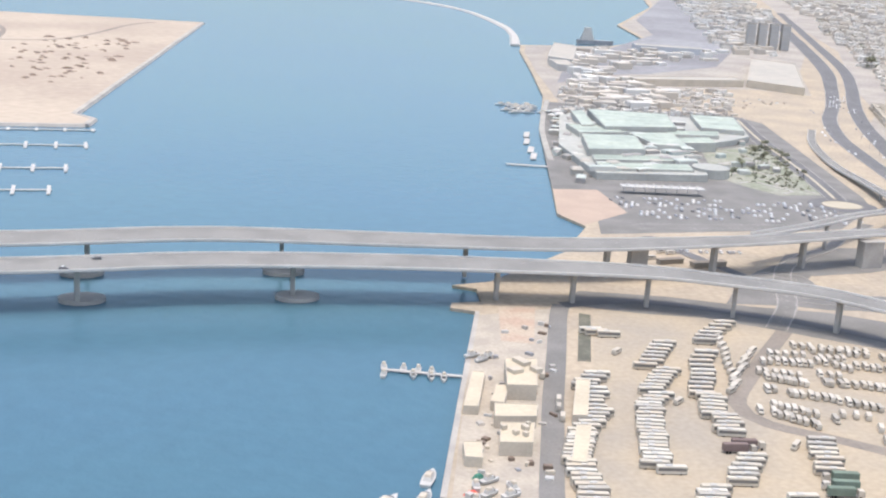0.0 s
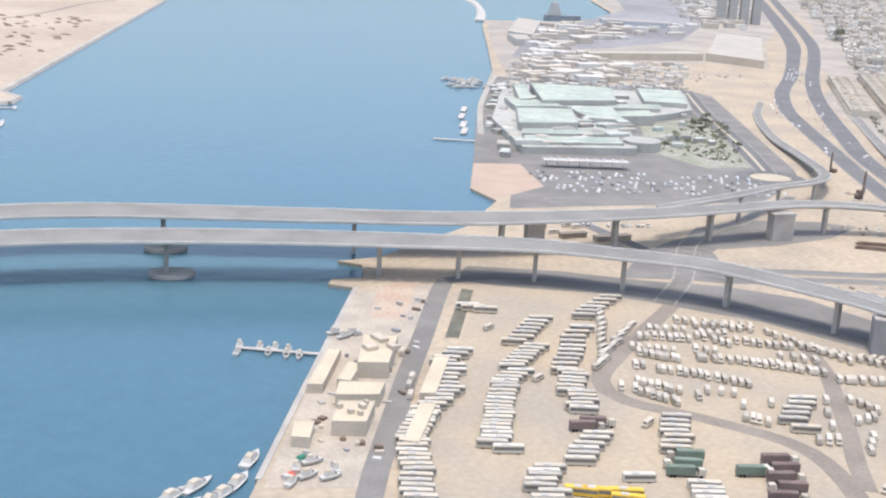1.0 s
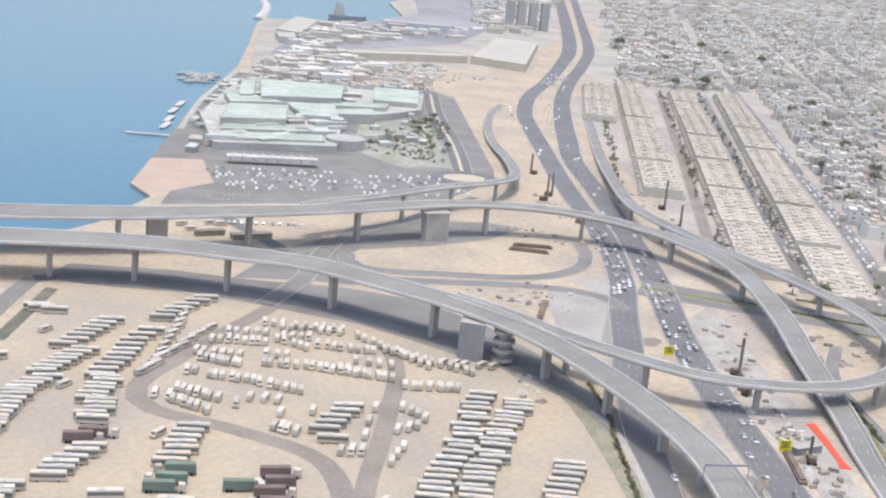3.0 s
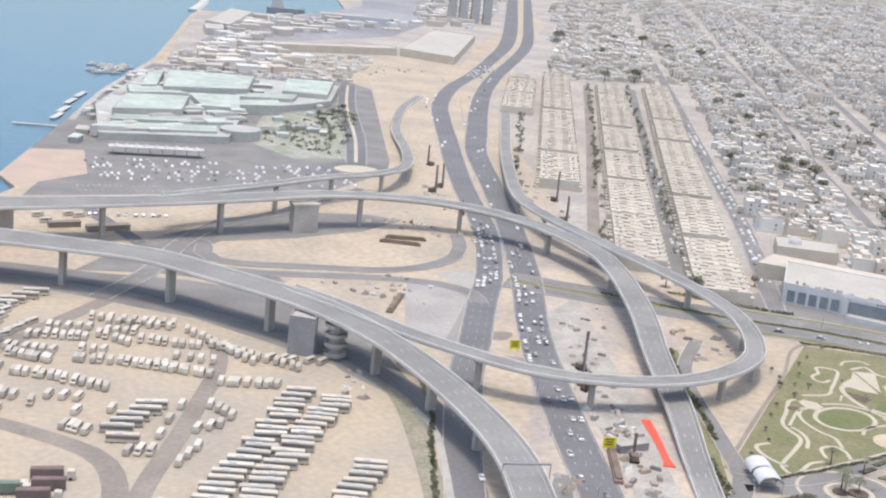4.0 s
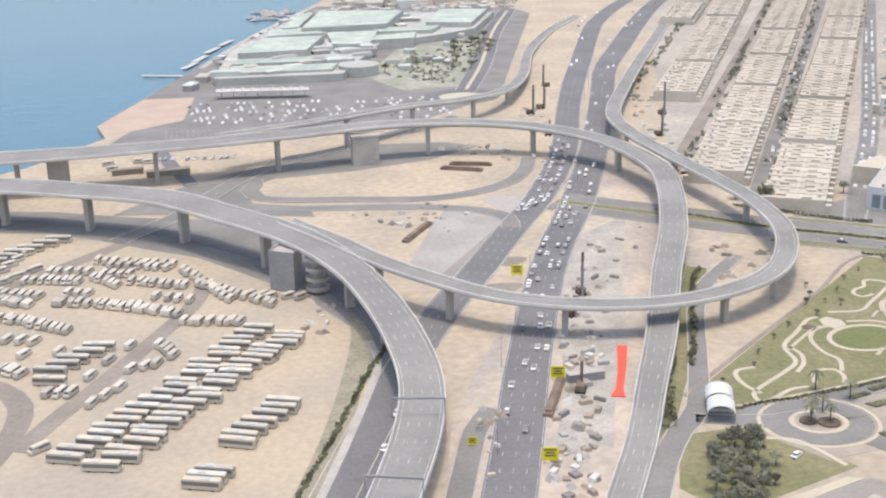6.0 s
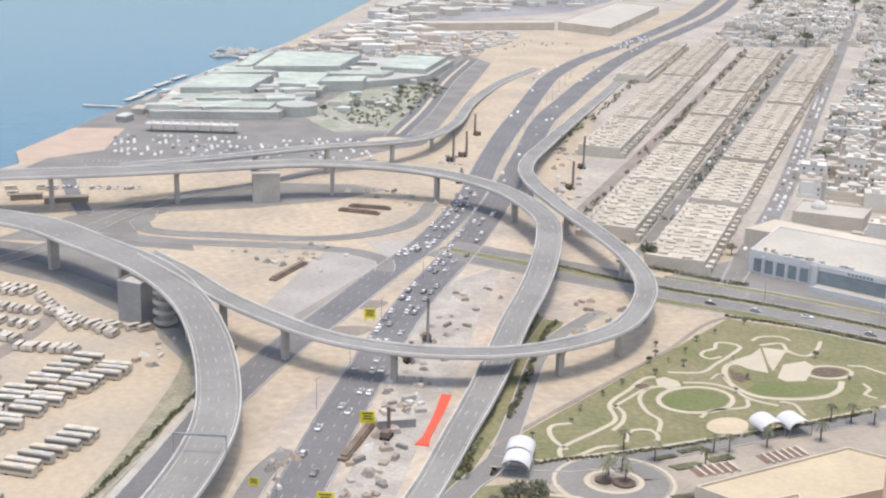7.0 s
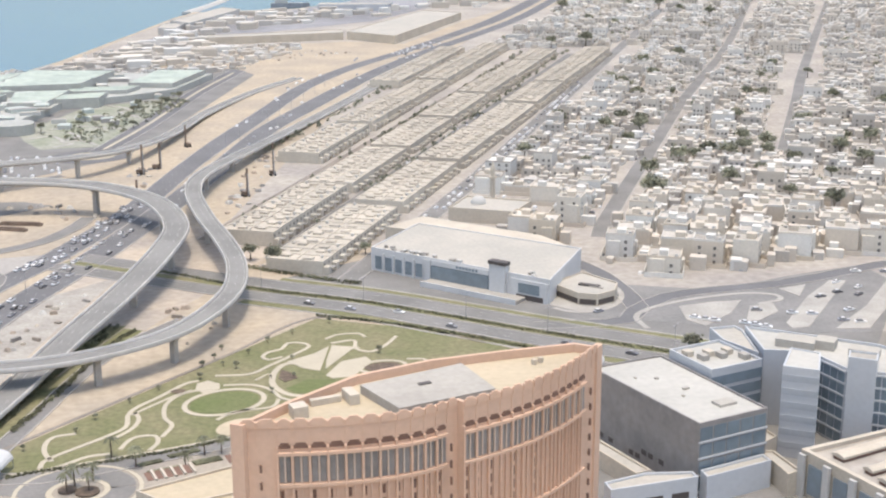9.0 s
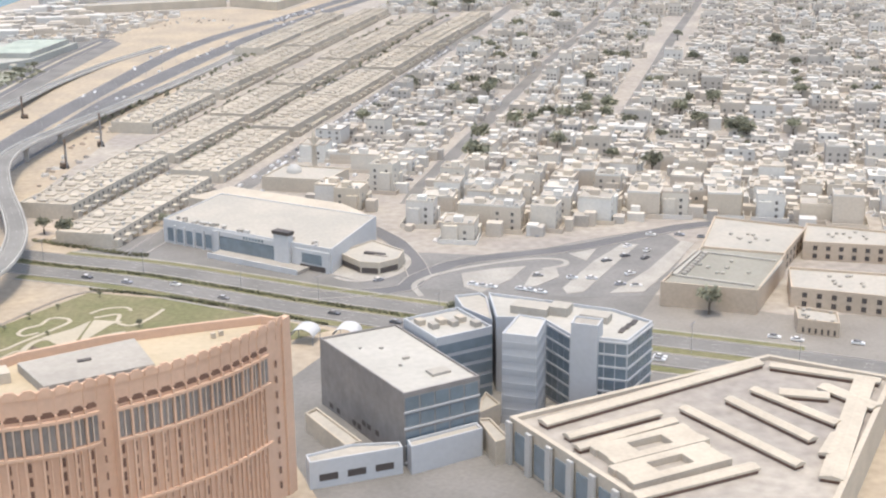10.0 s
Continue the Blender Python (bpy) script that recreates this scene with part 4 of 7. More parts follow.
gl = [(739, 316), (752, 311), (755, 295), (769, 285), (783, 298), (776, 312), (744, 339)]
glass, at = house_thing("glass_office", gl, 24.0, PALE_PANEL, ROOF_WHITE, "glazed office tower with pale concrete bands", rim=1.0)
for a, b in ((gl[2], gl[3]), (gl[3], gl[4]), (gl[1], gl[2])):
    a, b = Vector(a), Vector(b)
    for z in range(6):
        for j in range(5):
            p, q = a.lerp(b, 0.02 + 0.196 * j), a.lerp(b, 0.196 + 0.196 * j)
            panel(glass, at, "glazing", p, q, 0.8 + 3.9 * z, 4.0 + 3.9 * z, 0.12, BLUE_GLASS, "blue grey glazing", deep=0.24)
        panel(glass, at, "floor_band", a, b, 4.05 + 3.9 * z, 4.6 + 3.9 * z, 0.4, PALE_PANEL, deep=0.7)
stair, at = house_thing("stair_tower", [(733, 293), (741.5, 287), (749.5, 300.5), (743, 307)], 28.0, PALE_PANEL, ROOF_WHITE, "pale stair tower with horizontal shaded bands", rim=0.5)
# Flat grey panels put the shade of the bands into colour; nothing is recessed.
for z in range(6):
    panel(stair, at, "band", (733, 293), (741.5, 287), 3 + 4.2 * z, 5 + 4.2 * z, 0.12, BAND_GREY, "grey band coloured as the shade of a recess", deep=0.2)
    panel(stair, at, "band", (741.5, 287), (749.5, 300.5), 3 + 4.2 * z, 5 + 4.2 * z, 0.12, BAND_GREY, "grey band coloured as the shade of a recess", deep=0.2)
core, at = house_thing("lift_tower", [(754.5, 293.5), (761, 288.5), (765, 294), (758, 299)], 28.5, PALE_PANEL, PAD, "smooth pale lift tower of an office", rim=0.6)
for x, y, w, d, h in ((752, 318, 12, 7, 2.6), (768, 305, 9, 5, 2.2), (760, 314, 6, 6, 3.0)):
    part("roof_box", box(bmesh.new(), x - 760, y - 307, 24.1, w, d, h, -40), ROOF_PALE, glass)
for k in range(3):
    part("skylight", box(bmesh.new(), 772 - 760 + 3 * k, 294 - 307 + 2.6 * k, 24.1, 1.6, 4.5, 0.4, -40), SLOT, glass)

# low link buildings and the podium between the towers
for line, h, lab in (([(671, 268), (697, 270), (697, 273.5), (684, 276), (671, 273)], 7.2, "low grey link wing with a pale roof"),
                     ([(699, 268.5), (721, 274.2), (720.6, 278.6), (699, 273)], 7.6, "blank pale wall block before a glazed end"),
                     ([(676.6, 305), (680.6, 308), (688.2, 281.6), (683.2, 280.5)], 5, "long low tan roof between tower blocks"),
                     ([(722.4, 283.5), (726, 282.5), (727, 268.6), (722.4, 267)], 6.4, "small grey box wing with a pale roof"),
                     ([(728, 297.5), (731, 302), (732.4, 292.4), (724.5, 288)], 6, "small tan terrace building between offices"),
                     ([(734, 344), (743, 344), (743.6, 339.6), (738.4, 318), (733, 332)], 22.6, "white roofed annex between office blocks")):
    wing, at = house_thing("wing", line, h, CREAM if h < 7 else PALE_PANEL, ROOF_PALE, lab)
    for i in range(3 if h < 7.3 else 0):
        panel(wing, at, "window", Vector(line[0]).lerp(Vector(line[1]), 0.1 + 0.3 * i), Vector(line[0]).lerp(Vector(line[1]), 0.3 + 0.3 * i), 2, 4, 0.06, SLOT, deep=0.1)

# market hall with long roof ridges
sk = [(727, 269), (818, 289), (844, 262), (782, 196), (748, 186)]
souk, at = house_thing("market_hall", sk, 12.0, CREAM, TOWN, "large market hall with long tan roof lights", rim=1.4, thick=1.5)


def ridge(a, b, wide, high, z=12.1):
    a, b = Vector(a), Vector(b)
    d = b - a
    q = (a + b) / 2
    bm = bmesh.new()
    ln = d.length / 2
    sec = [(-wide / 2, 0), (-wide / 2, high * 0.3), (0, high * 0.55), (wide / 2, high * 0.3), (wide / 2, 0)]
    r = [[bm.verts.new((s * ln, y, zz)) for y, zz in sec] for s in (-1, 1)]
    bm.faces.new(r[0]), bm.faces.new(r[1][::-1])
    for i in range(5):
        bm.faces.new((r[0][i], r[0][(i + 1) % 5], r[1][(i + 1) % 5], r[1][i]))
    bm.transform(pose(q.x - at[0], q.y - at[1], z + 1.0, 0, 0, math.degrees(math.atan2(d.y, d.x))))
    # Dark base box: brown louvres plus the shadow on the ridge's sides, as colour.
    part("clerestory", box(bmesh.new(), q.x - at[0], q.y - at[1], z - 0.05, d.length - 0.8, wide - 0.7, 1.1, math.degrees(math.atan2(d.y, d.x))), SHADE_BROWN, souk, "brown louvred strip under a roof light, shade put into its colour")
    return part("roof_ridge", bm, CREAM, souk, "tan pitched roof light")


for a, b, w in (((734, 262), (812, 284), 4.5), ((737, 252), (767, 259), 3.5), ((737, 245), (769, 253), 3.5), ((775, 260), (787, 219), 3.6), ((790, 262), (798, 231), 3.6), ((800, 266), (810, 238), 3.6), ((814, 281), (838, 260), 4),
                ((740, 216), (776, 222), 4), ((834, 262), (790, 210), 6), ((806, 262), (818, 255), 5), ((820, 262), (826, 244), 5), ((796, 222), (806, 232), 4)):
    ridge(a, b, w, 2.2)
for x, y in ((756, 241), (756, 229)):
    bm = bmesh.new()
    c, s = math.cos(radians(11)), math.sin(radians(11))
    for u, w, sx, sy in ((0, 4.2, 30, 3), (0, -4.2, 30, 3), (-10, 0, 9, 5.4), (10, 0, 9, 5.4)):
        box(bm, x - at[0] + u * c - w * s, y - at[1] + u * s + w * c, 12.1, sx, sy, 2.0, 11)
    part("court_roof", bm, CREAM, souk, "tan roof round a small open court")
for i in range(9):
    a, b = Vector(sk[4]).lerp(Vector(sk[0]), 0.02 + 0.11 * i), Vector(sk[4]).lerp(Vector(sk[0]), 0.08 + 0.11 * i)
    panel(souk, at, "window", b, a, 1.5, 10.2, 0.15, BLUE_GLASS, "tall dark window strip", deep=-0.3)
    panel(souk, at, "pier", a + (b - a) * 1.15, a + (b - a) * 1.6, 0, 12.6, -0.6, WHITE, "white pier", deep=0.9)

# school buildings
SCHOOL_ROOF = mat("olive_grey_screed", (0.31, 0.295, 0.25), 0.9, 1.0, 10, 0.08)
SCHOOL = mat("ochre_render", (0.55, 0.45, 0.345), 0.85, 0.8, 10, 0.08)
for line, h, lab in (([(859, 412), (886, 393), (852, 355), (823, 375)], 8.5, "square ochre school block with a grey inner roof"),
                     ([(887, 455), (916, 427), (887, 396), (860, 415)], 7.5, "ochre school hall with a pale roof"),
                     ([(920, 434), (946, 412), (934, 393), (904, 410)], 7.0, "ochre school wing with arched windows"),
                     ([(880, 381), (912, 361), (896, 338), (868, 359)], 7.0, "ochre school front with a tall doorway"),
                     ([(930, 380), (960, 358), (945, 335), (915, 356)], 6.5, "long ochre school wing with small windows"),
                     ([(862, 346), (873, 336), (867, 325), (856, 334)], 4.5, "small ochre gatehouse with three openings"),
                     ([(898, 322), (925, 302), (918, 292), (891, 312)], 4.0, "low ochre shed beside a road")):
    sch, at = house_thing("school", line, h, SCHOOL, SCHOOL_ROOF if h > 8 else ROOF_PALE, lab, rim=1.0)
    for a, b in list(zip(line, line[1:] + line[:1]))[1:3]:
        a, b = Vector(a), Vector(b)
        for i in range(0 if lab.startswith("square") else 6):
            for z in ((1.0, 4.4) if h > 5 else (0.6,)):
                p, q = a.lerp(b, 0.08 + 0.15 * i), a.lerp(b, 0.13 + 0.15 * i)
                panel(sch, at, "window", q, p, z, z + 1.9, 0.05, SLOT, "small dark window", deep=-0.1)
    for i in range(8):
        part("roof_unit", box(bmesh.new(), dice.uniform(-8, 8), dice.uniform(-8, 8), h, 1.6, 1.2, 0.9, 40), ROOF_PALE, sch)

# rows of roof units and pale strips on the square school block
inner = thing("roof_frame", pose(855, 384, 8.6, 0, 0, 47), "long pale roof ducts and units on the school block", "roof duct")
for u, w, sx, sy, h in ((0, 16, 34, 3.0, 0.9), (0, -17, 36, 1.2, 0.7), (17, 0, 1.2, 30, 0.7), (-17, 0, 1.2, 30, 0.7)):
    part("duct", box(bmesh.new(), u, w, 0, sx, sy, h), ROOF_PALE, inner)
for k in range(9):
    part("fan_unit", box(bmesh.new(), -14 + 3.5 * k, 12.6, 0, 1.8, 1.8, 1.1), PAD, inner)

# tan service buildings behind the park
for line, h, lab in (([(548, 297), (602, 317), (616, 304), (600, 290), (562, 280)], 8, "low tan service building with roof slots"),
                     ([(553, 283), (574, 288), (566, 262), (556, 246), (545, 262)], 9, "tan podium with a gravel roof garden")):
    svc, at = house_thing("service_building", line, h, CREAM, ROOF_TAN, lab)
    if h > 8:
        continue
    for a, b, n in (((551.6, 306.2), (562.1, 308.6), 5), ((574.0, 312.5), (586.1, 316.4), 6)):
        for x, y in along(a, b, n):
            part("roof_slot", box(bmesh.new(), x - at[0], y - at[1], h + 0.12, 1.7, 5.6, 0.1, 12), SHADE_BROWN, svc, "brown open slot of a roof pergola")
            part("pergola_beam", box(bmesh.new(), x - at[0] + 1.35, y - at[1], h + 0.12, 0.7, 6.4, 0.6, 12), CREAM, svc, "cream pergola beam")
    for i in range(9):
        p, q = Vector(line[0]).lerp(Vector(line[4]), 0.08 + 0.1 * i), Vector(line[0]).lerp(Vector(line[4]), 0.14 + 0.1 * i)
        panel(svc, at, "arch", p, q, 2.2, 4.6, 0.08, SLOT, "dark arched opening", deep=0.16)

# stair block and spiral ramp beside the flyover
block_t, at = house_thing("stair_block", [(380, 474), (384, 482), (393, 477), (389, 468)], 15.4, STEEL, PAD, "grey stair block beside the flyover")
spiral = thing("spiral_stair", pose(398, 468, 0), "pale concrete spiral ramp tower under the flyover", "stair")
for k in range(4):
    part("ring", tube(bmesh.new(), 0, 0, 1 + 4 * k, 4.6, 1.4, 20), CONCRETE, spiral)
part("core", tube(bmesh.new(), 0, 0, -0.3, 3.2, 15.6, 16), STEEL, spiral)

# wide concrete supports below the upper flyover
for x, y, sx, sy, h, turn in ((441, 661, 14, 7, 16.0, 4), (285, 649, 10, 6, 15.9, 0)):
    abutment = thing("bridge_abutment", pose(x, y, 0, 0, 0, turn), "wide blue grey concrete bridge abutment", "abutment")
    part("wall", box(bmesh.new(), 0, 0, -0.3, sx, sy, h), CONCRETE, abutment)
    part("cap", box(bmesh.new(), 0, 0, h - 0.6, sx + 1.2, sy + 1.0, 0.9), CONCRETE, abutment, "pale concrete bearing shelf")
for x, y, sx, sy in ((338, 666, 22, 5), (317, 673, 16, 4)):
    low = thing("low_shed", pose(x, y, 0, 0, 0, 8), "long low brown shed beside a sandy track", "shed")
    part("wall", box(bmesh.new(), 0, 0, -0.3, sx, sy, 3.0), COURT, low)
    part("roof", box(bmesh.new(), 0, 0, 2.7, sx + 0.8, sy + 0.8, 0.3), DIRT_ROAD, low, "dark sheet roof")
for x, y in [(306, 694), (309, 682), (322, 696), (327, 693)]:
    stamp(VAN, pose(x, y, 0.05, 0, 0, 15 + dice.uniform(-12, 12)), "white minibus parked below the flyover", "minibus", "vehicles below the flyover")
for x, y in [(329, 698), (333, 698), (336, 698), (340, 698), (348, 696), (352, 696), (357, 695), (361, 695), (366, 694), (369, 694), (373, 694)]:
    stamp(CAR, pose(x, y, 0.05, 0, 0, 80 + dice.uniform(-10, 10)), "car parked in a row below the flyover", "car", "vehicles below the flyover")

# ---- villas in rows ----
HOUSE_WALL = palette("house_render", [(0.60, 0.53, 0.44), (0.63, 0.58, 0.50), (0.56, 0.49, 0.395), (0.66, 0.64, 0.59), (0.58, 0.51, 0.42), (0.53, 0.46, 0.38), (0.62, 0.59, 0.54)], 0.85)
CITY_WALL = palette("city_render", [(0.57, 0.515, 0.44), (0.61, 0.57, 0.505), (0.51, 0.455, 0.385), (0.65, 0.625, 0.575), (0.54, 0.485, 0.415), (0.43, 0.395, 0.35), (0.59, 0.57, 0.53), (0.48, 0.445, 0.40)], 0.85, island=True)
HOUSE_ROOF = mat("house_roof", (0.56, 0.515, 0.45), 0.9, 1.2, 12, 0.14, each=0.25)
VILLA_WALL = mat("villa_render", (0.57, 0.515, 0.43), 0.85, 0.8, 10, 0.08, each=0.1)
VILLA_ROOF = mat("villa_roof", (0.52, 0.465, 0.385), 0.9, 1.0, 9, 0.10, each=0.1)
# Dark window glass raised to mid-brown, with the haze put into its colour.
HOUSE_GLASS = mat("hazed_window_glass", (0.17, 0.158, 0.145), 0.35, 0.5, 4, 0.15, each=0.2)
AWNING = mat("sun_bleached_awning", (0.36, 0.345, 0.32), 0.9, 0.5, 4, 0.15, each=0.3)


def villa_kit(seed):
    """A terraced villa, 10 m of a row 27 m deep, with a porch and a car awning on each long side."""
    r = random.Random(seed)
    body = bmesh.new()
    box(body, 0, 0, -0.3, 10, 27, 6.6)
    rim = bmesh.new()
    for x, y, sx, sy in ((-4.85, 0, 0.3, 27), (4.85, 0, 0.3, 27), (0, -13.35, 9.4, 0.3), (0, 13.35, 9.4, 0.3), (0, 0, 9.4, 0.5)):
        box(rim, x, y, 6.3, sx, sy, 0.6)
    parts = [("wall", bm_mesh("wall", body, VILLA_WALL), None, ""), ("parapet", bm_mesh("parapet", rim, VILLA_WALL), None, ""),
             ("roof", block("roof", 0, 0, 6.3, 9.4, 26.4, 0.1, VILLA_ROOF), None, "")]
    for y in (5.0, -6.0):
        parts.append(("stair_head", block("stair_head", r.uniform(-2.4, 2.4), y + r.uniform(-1.5, 1.5), 6.4, 3.4, 4.4, r.uniform(0.7, 1.3), VILLA_ROOF), None, ""))
    parts.append(("water_tank", bm_mesh("water_tank", tube(bmesh.new(), r.uniform(-3.4, 3.4), r.choice((9.5, -10.5)), 6.4, 0.8, 1.4, 8), WHITE), None, ""))
    parts.append(("roof_unit", block("roof_unit", r.uniform(-3, 3), r.choice((1.8, -2.0, 11)), 6.4, 1.8, 1.2, 0.8, PAD), None, "grey cooling unit"))
    for y in (-14.7, 14.7):
        parts.append(("porch", block("porch", -2.6, y, -0.3, 3.6, 2.4, r.uniform(3.0, 4.6), VILLA_WALL), None, ""))
    parts.append(("awning", block("awning", 2.2, -14.9, 2.3, 4.4, 2.8, 0.18, AWNING), None, "bleached grey car awning"))
    win = block("window", 0, 0, 0, 1.3, 0.12, 1.4, HOUSE_GLASS)
    for x, z in ((-3.2, 4.2), (2.4, 4.0), (2.4, 1.0)):
        parts.append(("window", win, (x, -13.55, z), ""))
    return ("villa", parts)


VILLAS = [villa_kit(500 + i) for i in range(4)]
FAR_VILLAS = [("villa", [p for p in kit[1] if p[0] not in ("window", "roof_unit")]) for kit in VILLAS]
rows_dice = random.Random(77)
FAR_ROWS = []
for a, b, first, last in (((603, 575), (984, 1287), 0, 1), ((619, 522), (1040, 1277), 0, 1), ((653, 768), (946, 1344), 0, 1), ((770, 1082), (890, 1318), 0, 1)):
    a, b = Vector(a), Vector(b)
    d = (b - a).normalized()
    turn, run, k = math.degrees(math.atan2(d.y, d.x)), 5.0, 0
    while run < (b - a).length:
        q = a + d * run
        if k % 11 == 0:
            lift = rows_dice.uniform(0.9, 1.14)
        if run > 160:
            FAR_ROWS.append((q.x, q.y, turn, lift * rows_dice.uniform(0.97, 1.03)))
        else:
            stamp(rows_dice.choice(VILLAS if run < 110 else FAR_VILLAS), pose(q.x, q.y, 0.03, 0, 0, turn) @ Matrix.Diagonal((1, 1, lift, 1)), "tan terraced villa with flat parapet roof", "house", "terraced villas")
        k += 1
        run += 10.0 + (9.0 if k % 11 == 0 else 0.0)
row_vs, row_fs = [], []
for x, y, turn, lift in FAR_ROWS:
    c, s = math.cos(radians(turn)), math.sin(radians(turn))
    for u, w, sx, sy, z0, z1 in ((0, 0, 10, 27, 0, 6.4), (0, 13.35, 10, 0.3, 6.4, 6.85), (0, -13.35, 10, 0.3, 6.4, 6.85), (4.85, 0, 0.3, 26.4, 6.4, 6.85), (0, 0, 9.4, 0.3, 6.4, 6.85), (rows_dice.uniform(-2, 2), 5, 3.4, 4.4, 6.4, rows_dice.uniform(7.0, 7.6)), (rows_dice.uniform(-2, 2), -6, 3.4, 4.4, 6.4, rows_dice.uniform(7.0, 7.6)), (rows_dice.uniform(-3, 3), rows_dice.uniform(-11, 11), 1.8, 1.6, 6.4, 7.4),
                                 (-2.6, -14.7, 3.6, 2.4, 0, rows_dice.uniform(2.6, 4.4)), (2.2, -14.9, 4.0, 2.6, 0, 2.4), (-2.6, 14.7, 3.6, 2.4, 0, 3.2)):
        b = len(row_vs)
        for zz in (z0 * lift, z1 * lift):
            for cx, cy in ((-1, -1), (1, -1), (1, 1), (-1, 1)):
                du, dw = u + cx * sx / 2, w + cy * sy / 2
                row_vs.append((x + du * c - dw * s, y + du * s + dw * c, zz))
        row_fs += [(b + 4, b + 5, b + 6, b + 7), (b, b + 1, b + 5, b + 4), (b + 1, b + 2, b + 6, b + 5), (b + 2, b + 3, b + 7, b + 6), (b + 3, b, b + 4, b + 7)]
tagged(new("far_villas", mesh_of("far_villas", row_vs, row_fs, VILLA_ROOF)), "long far rows of tan terraced villas", "houses", kind="stuff")

# ---- the town: near houses one by one, the rest joined ----
pick = random.Random(21)
U, V = Vector((0.497, 0.868)), Vector((0.868, -0.497))
ORIGIN = Vector((690, 560))
WIN_FRONT = block("window", 0, 0, 0, 1.3, 0.12, 1.5, HOUSE_GLASS)
WIN_SIDE = block("window", 0, 0, 0, 0.12, 1.2, 1.4, HOUSE_GLASS)


def house_kit(seed, tall=0.0):
    r = random.Random(seed)
    w, d, h = r.uniform(10, 15), r.uniform(11, 16), r.choice((4.0, 4.4, 6.8, 7.0, 7.2, 9.6)) + tall
    body = bmesh.new()
    box(body, 0, 0, -0.3, w, d, h + 0.3)
    if r.random() < 0.6:
        box(body, w * 0.3, d * 0.42, -0.3, w * 0.55, d * 0.4, h * 0.62)
    if r.random() < 0.7:
        box(body, r.choice((-1, 1)) * w * 0.2, -d * 0.5, -0.3, w * 0.42, 2.6, h * r.choice((0.5, 0.8, 1.0)))
    rim = bmesh.new()
    for x, y, sx, sy in ((-w / 2 + 0.15, 0, 0.3, d), (w / 2 - 0.15, 0, 0.3, d), (0, -d / 2 + 0.15, w - 0.6, 0.3), (0, d / 2 - 0.15, w - 0.6, 0.3)):
        box(rim, x, y, h, sx, sy, 0.9)
    parts = [("wall", bm_mesh("wall", body, HOUSE_WALL), None, ""), ("parapet", bm_mesh("parapet", rim, HOUSE_WALL), None, ""),
             ("roof", block("roof", 0, 0, h, w - 0.6, d - 0.6, 0.1, HOUSE_ROOF), None, ""),
             ("stair_head", block("stair_head", r.uniform(-2, 2), r.uniform(-3, 3), h + 0.1, 4, 4.5, 2.5, HOUSE_WALL), None, ""),
             ("water_tank", bm_mesh("water_tank", tube(bmesh.new(), w / 2 - 2, -d / 2 + 2, h + 0.1, 0.8, 1.5, 8), WHITE), None, "")]
    parts.append(("roof_unit", block("roof_unit", r.uniform(-w / 2 + 1.5, w / 2 - 1.5), r.uniform(-d / 2 + 1.5, d / 2 - 1.5), h + 0.1, 2.2, 1.4, 0.9, PAD), None, ""))
    yard = bmesh.new()
    for x, y, sx, sy in ((-8.3, 0, 0.3, 18.4), (8.3, 0, 0.3, 18.4), (0, -9.1, 16.3, 0.3), (0, 9.1, 16.3, 0.3)):
        box(yard, x, y, -0.3, sx, sy, 2.4)
    parts.append(("yard_wall", bm_mesh("yard_wall", yard, HOUSE_WALL), None, ""))
    for z in [1.2 + 3.2 * k for k in range(int(h / 3.2))]:
        for x in (-w * 0.27, w * 0.22):
            parts.append(("window", WIN_FRONT, (x, -d / 2 - 0.02, z), ""))
        if tall:
            parts.append(("window", WIN_SIDE, (w / 2 + 0.02, -d * 0.2, z), ""))
    return ("house", parts)


HOUSES = [house_kit(100 + i) for i in range(14)]
FRONT_HOUSES = [house_kit(140 + i, 4.5) for i in range(6)]
HOUSE_LABELS = ["flat-roofed cream rendered house with small windows", "pale flat-roofed town house with roof tanks", "sand-coloured house with a walled roof terrace", "whitewashed two-storey house with a flat roof"]


def blocked(p):
    if p.y > 1345:  # beyond the villa rows the town reaches the highway
        return p.x < (981 + (p.y - 1527) * 0.515 if p.y < 2142 else 1298 + (p.y - 2142) * 0.483) + 55 or abs(p.x - 640 - (p.y - 500) * 0.54) < 12
    if p.x - 640 < (p.y - 500) * 0.545 + 20:  # west of the row street
        return True
    if 695 < p.x < 765 and 565 < p.y < 645:  # the mosque's court
        return True
    if p.x < 762:
        return p.y < 600 - (p.x - 690) * 1.4
    if p.x < 880:
        return p.y < 477 + max(0, p.x - 830) * 0.15
    return p.y < 486 - (p.x - 880) * 0.62


vs, fs, count = [], [], 0
roof_vs, roof_fs = [], []
places = []
for iv in range(-12, 90):
    for iu in range(-30, 130):
        v = iv * 17.0 + (iv // 2) * 4.0
        u = iu * 18.8 + (iu // 8) * 6.0
        p = ORIGIN + U * u + V * v
        if p.y < 330 or p.y > 3600 or p.x > 3000 or p.x > 1100 + p.y * 0.6 or blocked(p):
            continue
        if abs((p.x - 792) * 0.868 - (p.y - 588) * 0.497) < 10 or p.y > 718 and abs((p.x - 961) * 0.863 - (p.y - 718) * 0.505) < 10:
            continue
        places.append((p - Vector((620, 100))).length and (p, u, v))
places.sort(key=lambda q: (q[0] - Vector((700, 300))).length)
LAWNS, YARD_TREES = [], []
